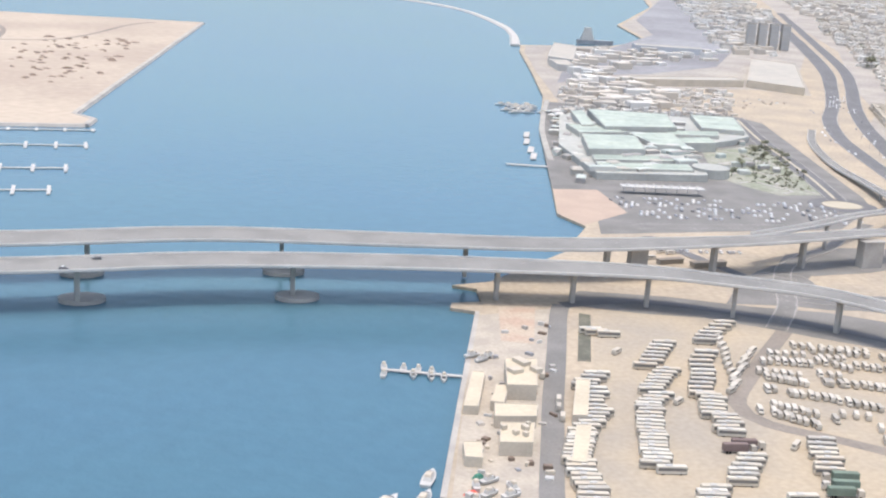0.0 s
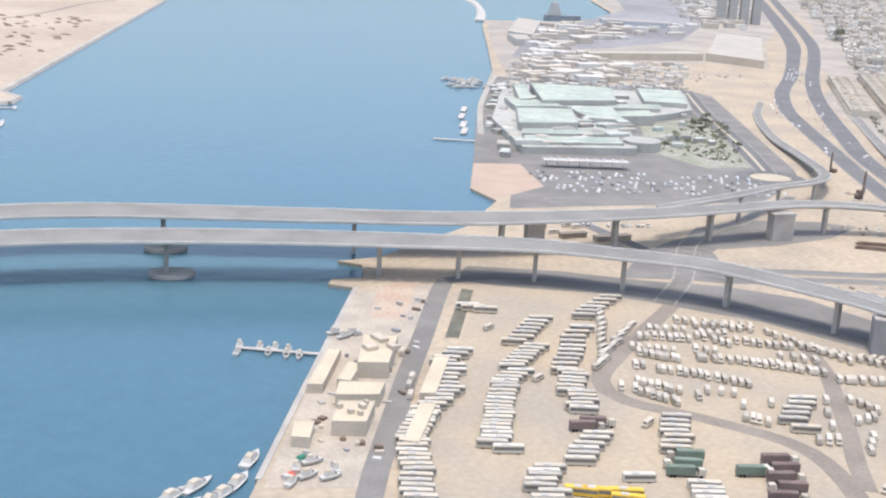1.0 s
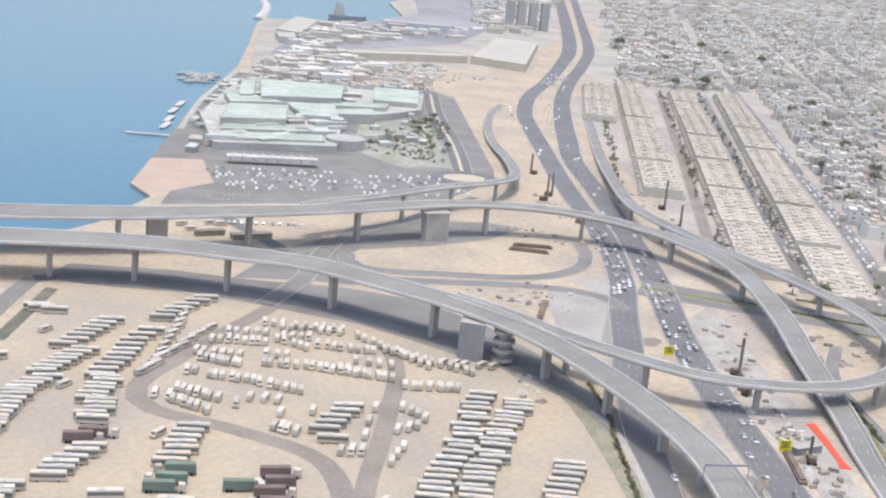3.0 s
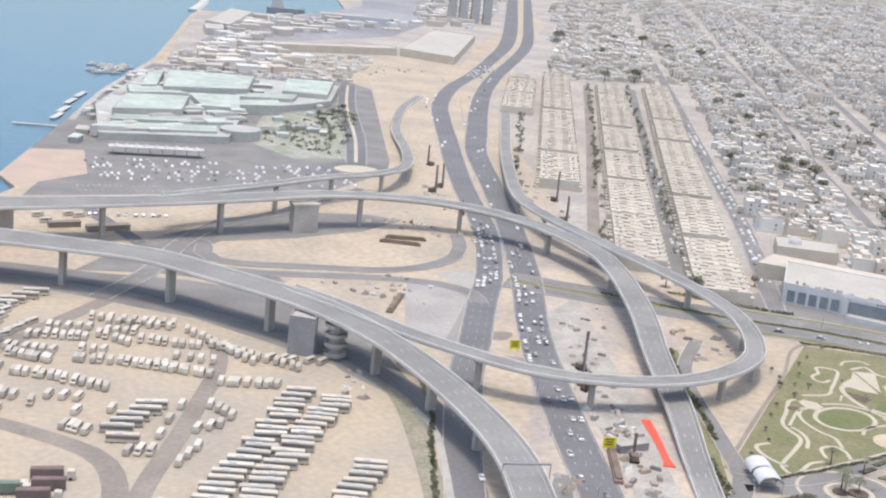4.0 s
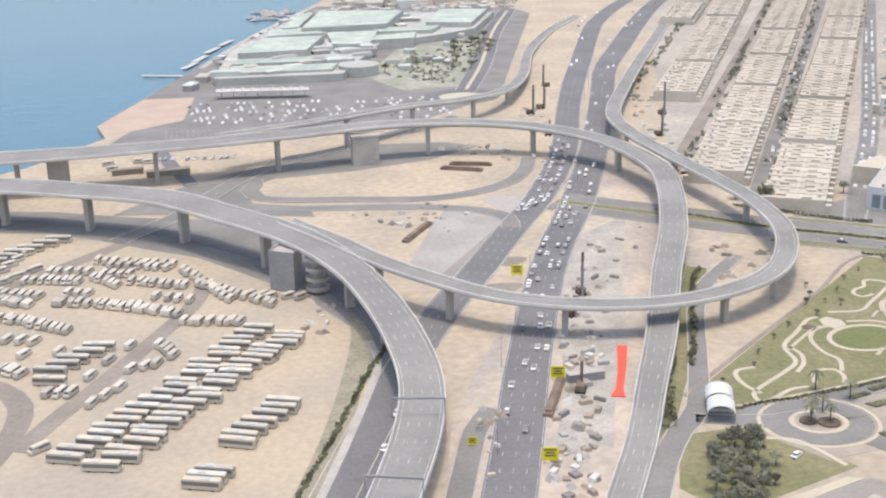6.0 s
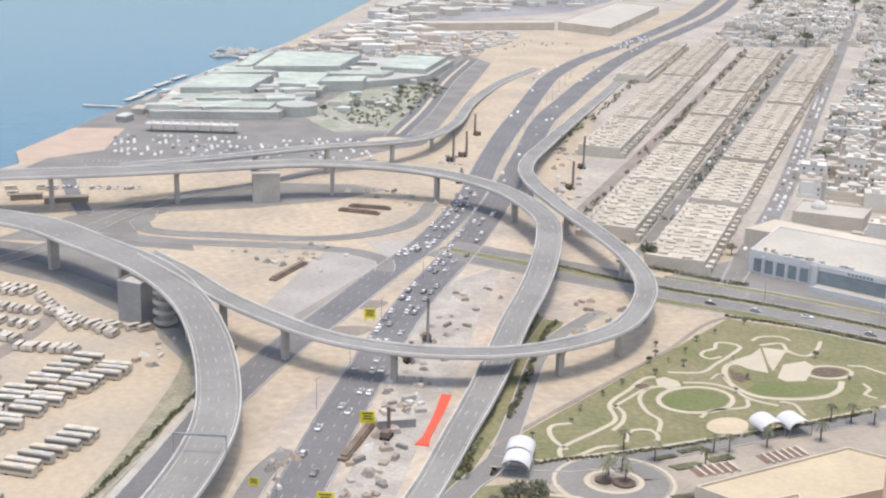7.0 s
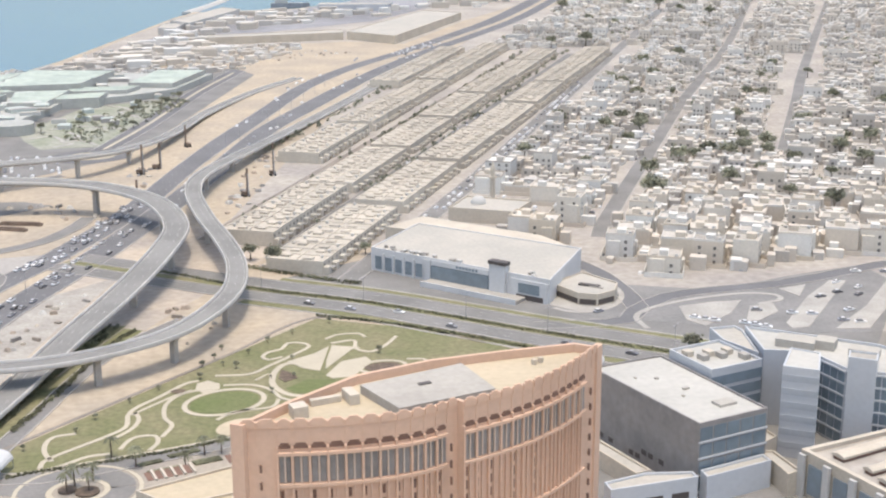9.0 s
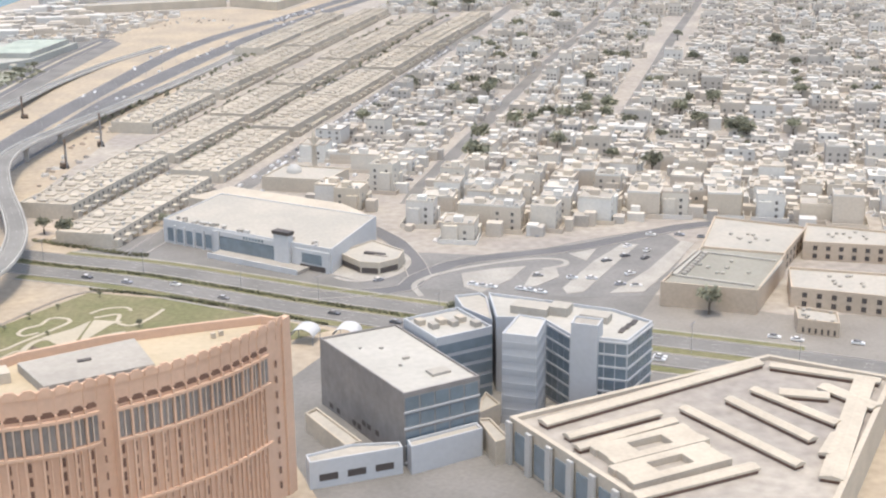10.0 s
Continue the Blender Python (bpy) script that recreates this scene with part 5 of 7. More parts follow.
for p, u, v in places:
    chance = pick.random()
    if chance < 0.11:
        LAWNS.append(p)
        continue
    q = p + Vector((pick.uniform(-4, 4), pick.uniform(-4, 4)))
    if count < 90:
        stamp(pick.choice(FRONT_HOUSES if count < 34 else HOUSES), pose(q.x, q.y, 0.03, 0, 0, -30 + pick.uniform(-5, 5) + (90 if pick.random() < 0.4 else 0)), HOUSE_LABELS[count % 4], "house", "town houses")
        count += 1
        for _ in range(4):  # lean-to sheds round the near houses
            c = q + Vector((pick.choice((-1, 1)) * pick.uniform(6, 10), pick.choice((-1, 1)) * pick.uniform(6, 10)))
            sx, sy, h = pick.uniform(3, 8), pick.uniform(3, 7), pick.uniform(2.4, 6.4)
            if blocked(c):
                continue
            b = len(vs)
            for zz in (0, h):
                for cx, cy in ((-1, -1), (1, -1), (1, 1), (-1, 1)):
                    a = c + Vector((cx * sx / 2 * 0.868 + cy * sy / 2 * 0.497, -cx * sx / 2 * 0.497 + cy * sy / 2 * 0.868))
                    vs.append((a.x, a.y, zz))
            fs += [(b + 4, b + 5, b + 6, b + 7), (b, b + 1, b + 5, b + 4), (b + 1, b + 2, b + 6, b + 5), (b + 2, b + 3, b + 7, b + 6), (b + 3, b, b + 4, b + 7)]
        continue
    w, d, h = pick.uniform(8, 17), pick.uniform(8, 18), pick.choice((3.4, 3.8, 4.2, 4.2, 6.6, 7.0, 7.4, 9.8, 12.6))
    for dx, dy, sx, sy, z0, z1 in ((0, 0, w, d, 0, h), (pick.uniform(-3, 3), pick.uniform(-3, 3), 4, 4.5, h, h + 2.4), (pick.uniform(-8, 8), pick.uniform(7, 9), w * 0.7, 4, 0, 3.0), (pick.uniform(-4, 4), pick.uniform(-4, 4), 2.0, 1.6, h, h + 1.2), (pick.uniform(-9, 9), pick.uniform(-9, -6), pick.uniform(3, 8), pick.uniform(3, 6), 0, pick.uniform(2.4, 4.5))):
        b = len(vs)
        for zz in (z0, z1):
            for cx, cy in ((-1, -1), (1, -1), (1, 1), (-1, 1)):
                a = Vector((dx + cx * sx / 2, dy + cy * sy / 2))
                a = q + Vector((a.x * 0.868 + a.y * 0.497, -a.x * 0.497 + a.y * 0.868))
                vs.append((a.x, a.y, zz))
        fs += [(b + 4, b + 5, b + 6, b + 7), (b, b + 1, b + 5, b + 4), (b + 1, b + 2, b + 6, b + 5), (b + 2, b + 3, b + 7, b + 6), (b + 3, b, b + 4, b + 7)]
    extra = []
    if p.y < 1500:
        extra += [(0, -d / 2 + 0.15, w, 0.3, h, h + 0.9), (0, d / 2 - 0.15, w, 0.3, h, h + 0.9), (-w / 2 + 0.15, 0, 0.3, d, h, h + 0.9), (w / 2 - 0.15, 0, 0.3, d, h, h + 0.9)]
        extra += [(0, -9.4, 17, 0.3, 0, 2.2), (8.4, 0, 0.3, 18, 0, 2.2)]
    for _ in range(3 if p.y < 1900 else 1):
        extra.append((pick.uniform(-9, 9), pick.uniform(-9, 9), pick.uniform(3, 9), pick.uniform(3, 8), 0, pick.uniform(2.4, 7.5)))
    for dx, dy, sx, sy, z0, z1 in extra:
        b = len(vs)
        for zz in (z0, z1):
            for cx, cy in ((-1, -1), (1, -1), (1, 1), (-1, 1)):
                a = Vector((dx + cx * sx / 2, dy + cy * sy / 2))
                a = q + Vector((a.x * 0.868 + a.y * 0.497, -a.x * 0.497 + a.y * 0.868))
                vs.append((a.x, a.y, zz))
        fs += [(b + 4, b + 5, b + 6, b + 7), (b, b + 1, b + 5, b + 4), (b + 1, b + 2, b + 6, b + 5), (b + 2, b + 3, b + 7, b + 6), (b + 3, b, b + 4, b + 7)]
    if pick.random() < 0.3:
        YARD_TREES.append(q + Vector((pick.choice((-8, 8)), pick.uniform(-8, 8))))
    # window strips on the side that faces the creek road
    for z in [1.2 + 3.2 * k for k in range(int(h / 3.2))]:
        for k in (-0.3, 0.05, 0.34):
            b = len(roof_vs)
            for dx, zz in ((k * w - 0.7, z), (k * w + 0.7, z), (k * w + 0.7, z + 1.5), (k * w - 0.7, z + 1.5)):
                a = q + Vector((dx * 0.868 - (d / 2 + 0.04) * 0.497, -dx * 0.497 - (d / 2 + 0.04) * 0.868))
                roof_vs.append((a.x, a.y, zz))
            roof_fs.append((b, b + 1, b + 2, b + 3))
tagged(new("far_houses", mesh_of("far_houses", vs, fs, CITY_WALL)), "dense flat-roofed cream houses of the town", "houses", kind="stuff")
tagged(new("far_windows", mesh_of("far_windows", roof_vs, roof_fs, HOUSE_GLASS)), "small dark windows of the far houses", "windows", kind="stuff")


# ---- trees ----
def leaf_clumps(bm, r, seed, x, y, z, spread, high, count, size):
    """Small tilted leaf pieces scattered in an uneven crown."""
    for _ in range(count):
        a, b = r.uniform(0, 2 * math.pi), math.acos(r.uniform(-0.6, 1))
        k = r.uniform(0.55, 1.0) * (0.8 + 0.35 * math.sin(3 * a + seed))
        c = Vector((x + spread * k * math.sin(b) * math.cos(a), y + spread * k * math.sin(b) * math.sin(a), z + high * k * math.cos(b)))
        n = Vector((r.uniform(-1, 1), r.uniform(-1, 1), r.uniform(0.2, 1.2))).normalized()
        t = n.orthogonal().normalized() * size * r.uniform(0.6, 1.3)
        w = n.cross(t).normalized() * size * r.uniform(0.5, 1.0)
        q = [bm.verts.new(c + s) for s in (-t, w * 0.8, t, -w * 0.8)]
        bm.faces.new(q)


def tree_kit(seed):
    r = random.Random(seed)
    bm = bmesh.new()
    tube(bm, 0, 0, -0.3, 0.28, 2.8, 7, 0.18)
    for k in range(4):
        a = 2 * math.pi * k / 4 + r.uniform(-0.4, 0.4)
        p, q = Vector((0, 0, 2.2)), Vector((1.5 * math.cos(a), 1.5 * math.sin(a), 4.0))
        s = Vector((-math.sin(a), math.cos(a), 0))
        ring = [bm.verts.new(c) for c in (p + s * 0.12, p - s * 0.12, p + Vector((0, 0, 0.2)), q)]
        for f in ((0, 1, 3), (1, 2, 3), (2, 0, 3)):
            bm.faces.new([ring[i] for i in f])
    crown = bmesh.new()
    for k in range(6):
        a = 2 * math.pi * k / 6
        leaf_clumps(crown, r, seed + k, 1.3 * math.cos(a), 1.3 * math.sin(a), 4.2 + r.uniform(-0.5, 0.9), 1.7, 1.4, 44, 0.6)
    return ("tree", [("trunk", bm_mesh("trunk", bm, BARK), None, ""), ("crown", bm_mesh("crown", crown, LEAF), None, "")])


def palm_kit(seed):
    r = random.Random(seed)
    bm = bmesh.new()
    tube(bm, 0, 0, -0.3, 0.24, 6.4, 7, 0.17)
    crown = bmesh.new()
    for k in range(16):
        a, up = 2 * math.pi * k / 16 + r.uniform(-0.15, 0.15), r.uniform(-0.2, 1.0)
        d, s = Vector((math.cos(a), math.sin(a), 0)), Vector((-math.sin(a), math.cos(a), 0))
        prev = None
        for j in range(5):
            t = j / 4
            c = Vector((0, 0, 6.0)) + d * (2.6 * t) + Vector((0, 0, up * 1.6 * t - 2.2 * t * t))
            w = 0.38 * (1 - 0.75 * abs(t - 0.4) - 0.3 * t)
            pair = [crown.verts.new(c + s * w), crown.verts.new(c - s * w)]
            if prev:
                crown.faces.new((prev[0], prev[1], pair[1], pair[0]))
            prev = pair
    return ("palm_tree", [("trunk", bm_mesh("trunk", bm, BARK), None, ""), ("crown", bm_mesh("crown", crown, PALM), None, "")])


town_green = bmesh.new()
for i, p in enumerate(LAWNS[80:1500]):
    for _ in range(pick.randrange(1, 4)):
        leaf_clumps(town_green, pick, pick.random() * 6, p.x + pick.uniform(-7, 7), p.y + pick.uniform(-7, 7), pick.uniform(3.5, 5.5), pick.uniform(2.2, 4.2), pick.uniform(2.0, 3.6), 26, 1.1)
for p in YARD_TREES[:900]:
    k = pick.uniform(0.7, 1.5)
    leaf_clumps(town_green, pick, pick.random() * 6, p.x, p.y, 3.2 * k, 2.2 * k, 2.2 * k, 34, 0.8)
for a, b in (((590, 590), (960, 1290)), ((640, 595), (1010, 1290)), ((625, 780), (900, 1330))):  # along the lanes of the rows
    for i in range(80):
        q = Vector(a).lerp(Vector(b), pick.random()) + Vector((pick.uniform(-3, 3), pick.uniform(-3, 3)))
        leaf_clumps(town_green, pick, i, q.x, q.y, pick.uniform(1.5, 4.0), pick.uniform(1.4, 2.8), pick.uniform(1.4, 2.6), 22, 0.9)
tagged(new("far_trees", bm_mesh("far_trees", town_green, LEAF)), "dusty green trees scattered among the far houses", "trees", kind="stuff")
TREES, PALMS = [tree_kit(40 + i) for i in range(6)], [palm_kit(60 + i) for i in range(4)]


def plant_tree(x, y, size, label="dusty green street tree with a full crown", kits=None, z=0.0, group="trees"):
    k = pick.choice(kits or TREES)
    stamp(k, pose(x, y, z, 0, 0, pick.uniform(0, 360)) @ Matrix.Scale(size, 4), label, "palm" if k[0] == "palm_tree" else "tree", group)


for i, p in enumerate(LAWNS[:80]):
    plant_tree(p.x + pick.uniform(-4, 4), p.y + pick.uniform(-4, 4), pick.uniform(1.2, 2.3), "dusty green tree between town houses", group="town trees")
for x, y, s in ((826, 610, 2.6), (773, 520, 1.6), (836, 361, 1.7), (752, 372, 1.5), (745, 380, 1.4), (765, 366, 1.3), (611, 535, 1.6), (602, 548, 1.3), (655, 545, 1.0), (845, 662, 2.2)):
    plant_tree(x, y, s)

for x, y, s in ((953, 725, 2.2), (913, 700, 2.2), (905, 712, 2.0), (955, 954, 2.0), (945, 676, 1.8), (991, 631, 2.2), (956, 1021, 2.6), (1095, 1192, 2.4), (1041, 1152, 2.2), (979, 824, 2.2), (1024, 922, 1.8), (1009, 728, 2.0), (1049, 1339, 2.8), (875, 815, 2.0), (981, 948, 1.9), (975, 880, 2.0), (1200, 941, 2.8), (1167, 1766, 3.2), (1321, 1777, 3.0), (1333, 1628, 2.8), (1141, 1581, 2.4), (1043, 935, 1.9), (1150, 1097, 2.0), (1009, 1340, 2.2), (1011, 1055, 2.2), (996, 623, 2.2), (886, 671, 1.3), (913, 656, 1.5), (942, 704, 1.8), (854, 576, 1.5), (893, 706, 1.6), (974, 1033, 1.7), (937, 982, 1.4), (1031, 815, 1.5), (1159, 1045, 1.6), (1155, 1525, 2.2), (1280, 1797, 2.4), (1318, 1698, 2.4)):
    plant_tree(x, y, s, "broad dusty green tree among town houses", group="town trees")

# ---- park ----
PLAZA = mat("worn_paving", (0.235, 0.225, 0.212), 0.9, 1.0, 12, 0.12, second=(0.195, 0.188, 0.178))
zone("park_lawn", [(502, 345), (619, 456), (652, 436), (672, 416), (700, 386), (662, 372), (632, 362), (590, 350), (552, 341), (512, 335)], 0.06, GRASS, "watered lawn of the geometric park", "lawn")
zone("verge_lawn", [(620, 462), (652, 443), (676, 424), (708, 392), (720, 398), (690, 424), (660, 450), (632, 470)], 0.07, GRASS, "green verge between park and avenue", "lawn")
zone("grove_lawn", [(489, 320), (510, 321), (530, 291), (486, 274), (478, 290)], 0.06, GRASS, "lawn under a small grove of trees", "lawn")
zone("median_lawn", [(545, 462), (552, 458), (515, 374), (503, 352), (488, 322), (482, 318), (500, 366)], 0.06, GRASS, "long planted strip beside the ramp", "lawn")
zone("court_paving", [(500, 330), (552, 338), (600, 350), (640, 358), (650, 330), (590, 320), (548, 300), (524, 296), (512, 316)], 0.07, COURT, "worn tan paving south of the park")
for line in ([(548, 333), (555, 335), (556, 333), (549, 331)], [(551, 327), (560, 329), (562, 326), (553, 324)], [(564, 331), (572, 333), (573, 330), (565, 328)], [(557, 337), (566, 340), (567, 338), (558, 335)], [(545, 308), (551, 309), (552, 306), (546, 305)], [(545, 297), (550, 299), (551, 296), (546, 294)]):
    zone("planting_bed", line, 0.5, HEDGE, "dark planting bed in tan paving", "planting bed")
zone("lawn_edge", [(485, 272), (524, 286), (528, 284), (487, 269)], 0.16, PATHWAY, "pale paved strip along the grove lawn", "pavement")
zone("car_park", [(470, 262), (486, 271), (530, 284), (556, 252), (530, 225), (460, 235)], 0.06, ROAD_TAN, "dusty grey asphalt car park with white cars")
zone("plaza_paving", [(700, 470), (716, 440), (735, 425), (800, 392), (826, 386), (868, 440), (868, 472), (828, 464), (790, 452), (752, 470), (730, 490)], 0.08, PLAZA, "grey asphalt of the plaza car park")
for line in ([(764, 435), (780, 437), (792, 436), (781, 422), (764, 409), (760, 418)],
             [(792, 428), (803, 430), (800, 419), (787, 410), (782, 411)],
             [(796, 405), (821, 434), (842, 453), (849, 451), (831, 431), (802, 398), (795, 398)],
             [(811, 394), (838, 417), (869, 450), (873, 445), (846, 414), (824, 391)],
             [(815, 447), (829, 450), (818, 435)]):
    zone("paved_island", line, 0.22, PLAZA_EDGE, "pale paved island between parking bays", "pavement")
zone("paved_island", [(712, 452), (724, 436), (738, 443), (746, 462), (738, 480), (726, 474)], 0.22, PLAZA_EDGE, "pale paved footway round the pavilion", "pavement")


def garden_path(points, wide, label="pale curving garden path", surface=None):
    line = glide([(x, y, 0.06, wide) for x, y in points], 2.0)
    ob = new("garden_path", sweep("garden_path", line, [(-1, 0, -0.1), (-1, 0, 0.12), (1, 0, 0.12), (1, 0, -0.1)], surface or PATHWAY))
    return tagged(ob, label, "path", kind="structure")


def oval(cx, cy, rx, ry, turn, a0=0, a1=360, n=26):
    c, s = math.cos(radians(turn)), math.sin(radians(turn))
    out = []
    for i in range(n + 1):
        a = radians(a0 + (a1 - a0) * i / n)
        u, w = rx * math.cos(a), ry * math.sin(a)
        out.append((cx + u * c - w * s, cy + u * s + w * c))
    return out


garden_path([(741, 412), (742, 426), (751, 435), (770, 442), (796, 445), (809, 440), (808, 433), (797, 430)], 2.4, "pale curved kerb island in the plaza", PLAZA_EDGE)
garden_path(oval(731, 458, 22, 16, 60, 150, 400), 2.4, "pale curved footway round the pavilion", PLAZA_EDGE)
garden_path(oval(577, 376, 13.5, 10.5, 20), 1.8, "pale ring path round a lawn")
garden_path([(574.3, 389.0), (564.6, 387.3), (558.3, 378.9), (557.3, 367.4), (559.4, 360.3), (556.0, 351.7)], 1.5, "pale outer arc path")
garden_path([(569.9, 397.4), (565.4, 396.2), (556.0, 385.6), (548.9, 378.3), (546.0, 372.3), (545.0, 362.2), (537.5, 354.9), (523.8, 344.4), (520.9, 339.8), (521.3, 335.7), (525.7, 336.9), (533.9, 342.1), (540.4, 342.7)], 1.6, "pale curving garden path")
garden_path([(547.1, 372.2), (553.5, 378.4), (562.3, 386.5), (567.2, 389.2)], 1.2, "pale straight garden path")
garden_path([(548.3, 374.0), (549.3, 367.3), (546.8, 360.2), (541.7, 354.0)], 1.5, "pale curving garden path")
garden_path([(530.2, 360.9), (523.6, 359.8), (521.3, 354.7), (521.5, 347.9), (523.8, 341.5)], 1.6, "pale curving garden path")
garden_path([(543.5, 345.3), (545.6, 350.6), (548.6, 353.8), (554.0, 353.2), (554.7, 348.0), (552.0, 342.3)], 1.5, "pale winding garden path")
garden_path([(575.7, 401.2), (587.5, 400.1), (595.6, 407.2), (604.5, 415.6), (611.8, 424.0), (608.6, 428.6), (604.3, 429.0), (601.2, 423.1), (596.5, 421.1), (593.7, 416.6), (595.6, 412.9), (600.7, 414.8)], 1.5, "pale winding garden path")
garden_path([(577.8, 391.3), (587.3, 389.4), (593.2, 383.1), (595.2, 375.9), (598.3, 372.1), (603.2, 368.2)], 1.5, "pale curving garden path")
garden_path([(608.5, 406.0), (601.3, 407.2), (596.5, 400.4), (594.3, 390.3), (595.5, 382.9), (599.5, 376.5), (609.7, 373.0), (621.5, 373.9), (629.8, 379.2), (634.8, 387.1)], 2.2, "wide pale arc round a sunken lawn")
garden_path([(618.8, 430.2), (624.0, 434.2), (632.0, 433.5), (633.7, 429.0)], 1.3, "pale curving garden path")
garden_path([(620.1, 425.1), (628.9, 426.2), (628.1, 417.1), (633.2, 412.5), (640.2, 419.1), (645.4, 427.3)], 1.5, "pale curving garden path")
garden_path([(644.0, 401.7), (649.8, 400.0), (651.5, 396.5), (654.7, 391.8)], 1.4, "pale curving garden path")
garden_path([(641.3, 384.4), (641.4, 379.1), (637.3, 374.9), (639.9, 371.1)], 1.4, "pale winding garden path")
garden_path([(588.9, 393.5), (594.0, 398.4), (594.3, 392.4)], 0.9, "pale angled garden path")
garden_path([(573.4, 361.2), (579.7, 366.7), (591.6, 367.9), (594.6, 374.4)], 1.4, "pale curving garden path")
garden_path([(605.0, 371.5), (609.0, 369.1), (608.6, 359.7)], 1.2, "pale curving garden path")
garden_path([(618.9, 408.0), (623.7, 415.1), (629.5, 418.2)], 1.0, "pale curving garden path")
garden_path(oval(634, 396, 8.5, 6, 5), 1.6, "small oval path round a planting bed")
garden_path(oval(634, 396, 3.4, 2.2, 5), 1.0, "small inner oval path")
for line in ([(601.7, 409.5), (612.4, 415.5), (618.9, 422.2), (614.4, 406.1), (611.8, 397.3), (606.6, 401.1)],
             [(620.0, 422.7), (628.0, 418.9), (620.8, 408.4), (614.1, 398.8), (615.7, 407.7)],
             [(613.1, 392.3), (620.6, 404.9), (630.1, 407.5), (631.4, 401.7), (622.1, 388.8), (615.0, 388.9)],
             [(569.2, 395.3), (573.1, 397.1), (576.7, 393.0), (576.3, 388.3), (570.6, 385.8), (568.2, 389.6)]):
    bm = bmesh.new()
    prism(bm, line, -0.1, 0.16)
    tagged(new("fan_paving", bm_mesh("fan_paving", bm, PATHWAY)), "pale fan-shaped paved terrace in the lawn", "pavement", kind="structure")
for line in (oval(577, 376, 11.8, 8.8, 20, 0, 350, 20), [(597.7, 383.2), (607.0, 390.7), (615.7, 386.8), (628.9, 383.4), (629.1, 380.3), (619.3, 376.1), (608.8, 375.6), (600.8, 378.3)]):
    zone("inner_lawn", line, 0.085, mat("watered_grass", (0.135, 0.155, 0.062), 0.95, 1.0, 9, 0.16, second=(0.155, 0.165, 0.075)), "greener watered lawn inside the paths", "lawn")
for line in (oval(634, 396, 6.6, 4.2, 5, 0, 350, 18), oval(562.5, 389.5, 2.6, 1.9, 0, 0, 350, 12), [(598.7, 401.8), (602.6, 396.5), (603.4, 392.1), (598.5, 389.4), (596.9, 393.8)]):
    zone("flower_bed", line, 0.2, BARK, "brown planted bed between pale paths", "planting bed")
bm = bmesh.new()
prism(bm, oval(580, 354, 8, 6, 30, 0, 350, 20), -0.1, 0.15)
tagged(new("round_plaza", bm_mesh("round_plaza", bm, ROOF_TAN)), "round pinkish paved plaza beside the park", "pavement", kind="structure")
garden_path([(500, 345), (540, 383), (580, 420), (619, 457), (655, 434), (676, 412)], 1.6, "low dull boundary wall line of the park", DIRT_ROAD)
garden_path([(510, 334), (552, 341), (590, 350), (632, 362), (668, 374)], 1.2, "pale kerb line along the park")
garden_path(oval(532, 319, 12.5, 11.5, 0), 7.0, "grey asphalt ring of a small roundabout", OLD_ASPHALT).location.z = -0.02
garden_path(oval(532, 319, 17.5, 16.5, 0), 1.2, "pale outer kerb of a small roundabout")
garden_path(oval(532, 319, 8, 7.2, 0), 1.6, "pale ring kerb of a small roundabout")
garden_path([(541, 306), (547, 296), (552, 284), (553, 270)], 8.0, "grey asphalt drive to the roundabout", OLD_ASPHALT).location.z = -0.035
garden_path([(519, 322), (508, 326), (498, 330)], 7.0, "grey asphalt drive to the roundabout", OLD_ASPHALT).location.z = -0.05
for bx, by, br in ((529, 320, 2.6), (534.5, 317.5, 3.4)):
    bed = bmesh.new()
    tube(bed, bx, by, 0, br, 0.6, 14)
    tagged(new("planting_bed", bm_mesh("planting_bed", bed, BARK)), "round brown planting bed in the roundabout", "planting bed", kind="structure")
garden_path([(507, 314), (519, 310), (523, 304), (527, 292)], 1.6, "pale footway beside the lawn").location.z = 0.02


def tent(x, y, turn):
    top = thing("tent_canopy", pose(x, y, 0.05, 0, 0, turn), "white barrel-shaped fabric canopy on posts", "canopy", "white canopies")
    bm = bmesh.new()
    n = 10
    a = [[bm.verts.new((s * 4.2, k * math.cos(math.pi * i / n), 3.0 + (k - 0.4) * 0.75 * math.sin(math.pi * i / n))) for i in range(n + 1)] for s in (-1, 1) for k in (4.2, 4.0)]
    for i in range(n):
        bm.faces.new((a[0][i], a[0][i + 1], a[2][i + 1], a[2][i]))
        bm.faces.new((a[1][i], a[1][i + 1], a[3][i + 1], a[3][i]))
    part("fabric", bm, HALL_WHITE, top, "white fabric")
    for sx in (-4, 4):
        for sy in (-4, 4):
            part("post", tube(bmesh.new(), sx, sy, -0.1, 0.12, 3.2, 6), STEEL, top)


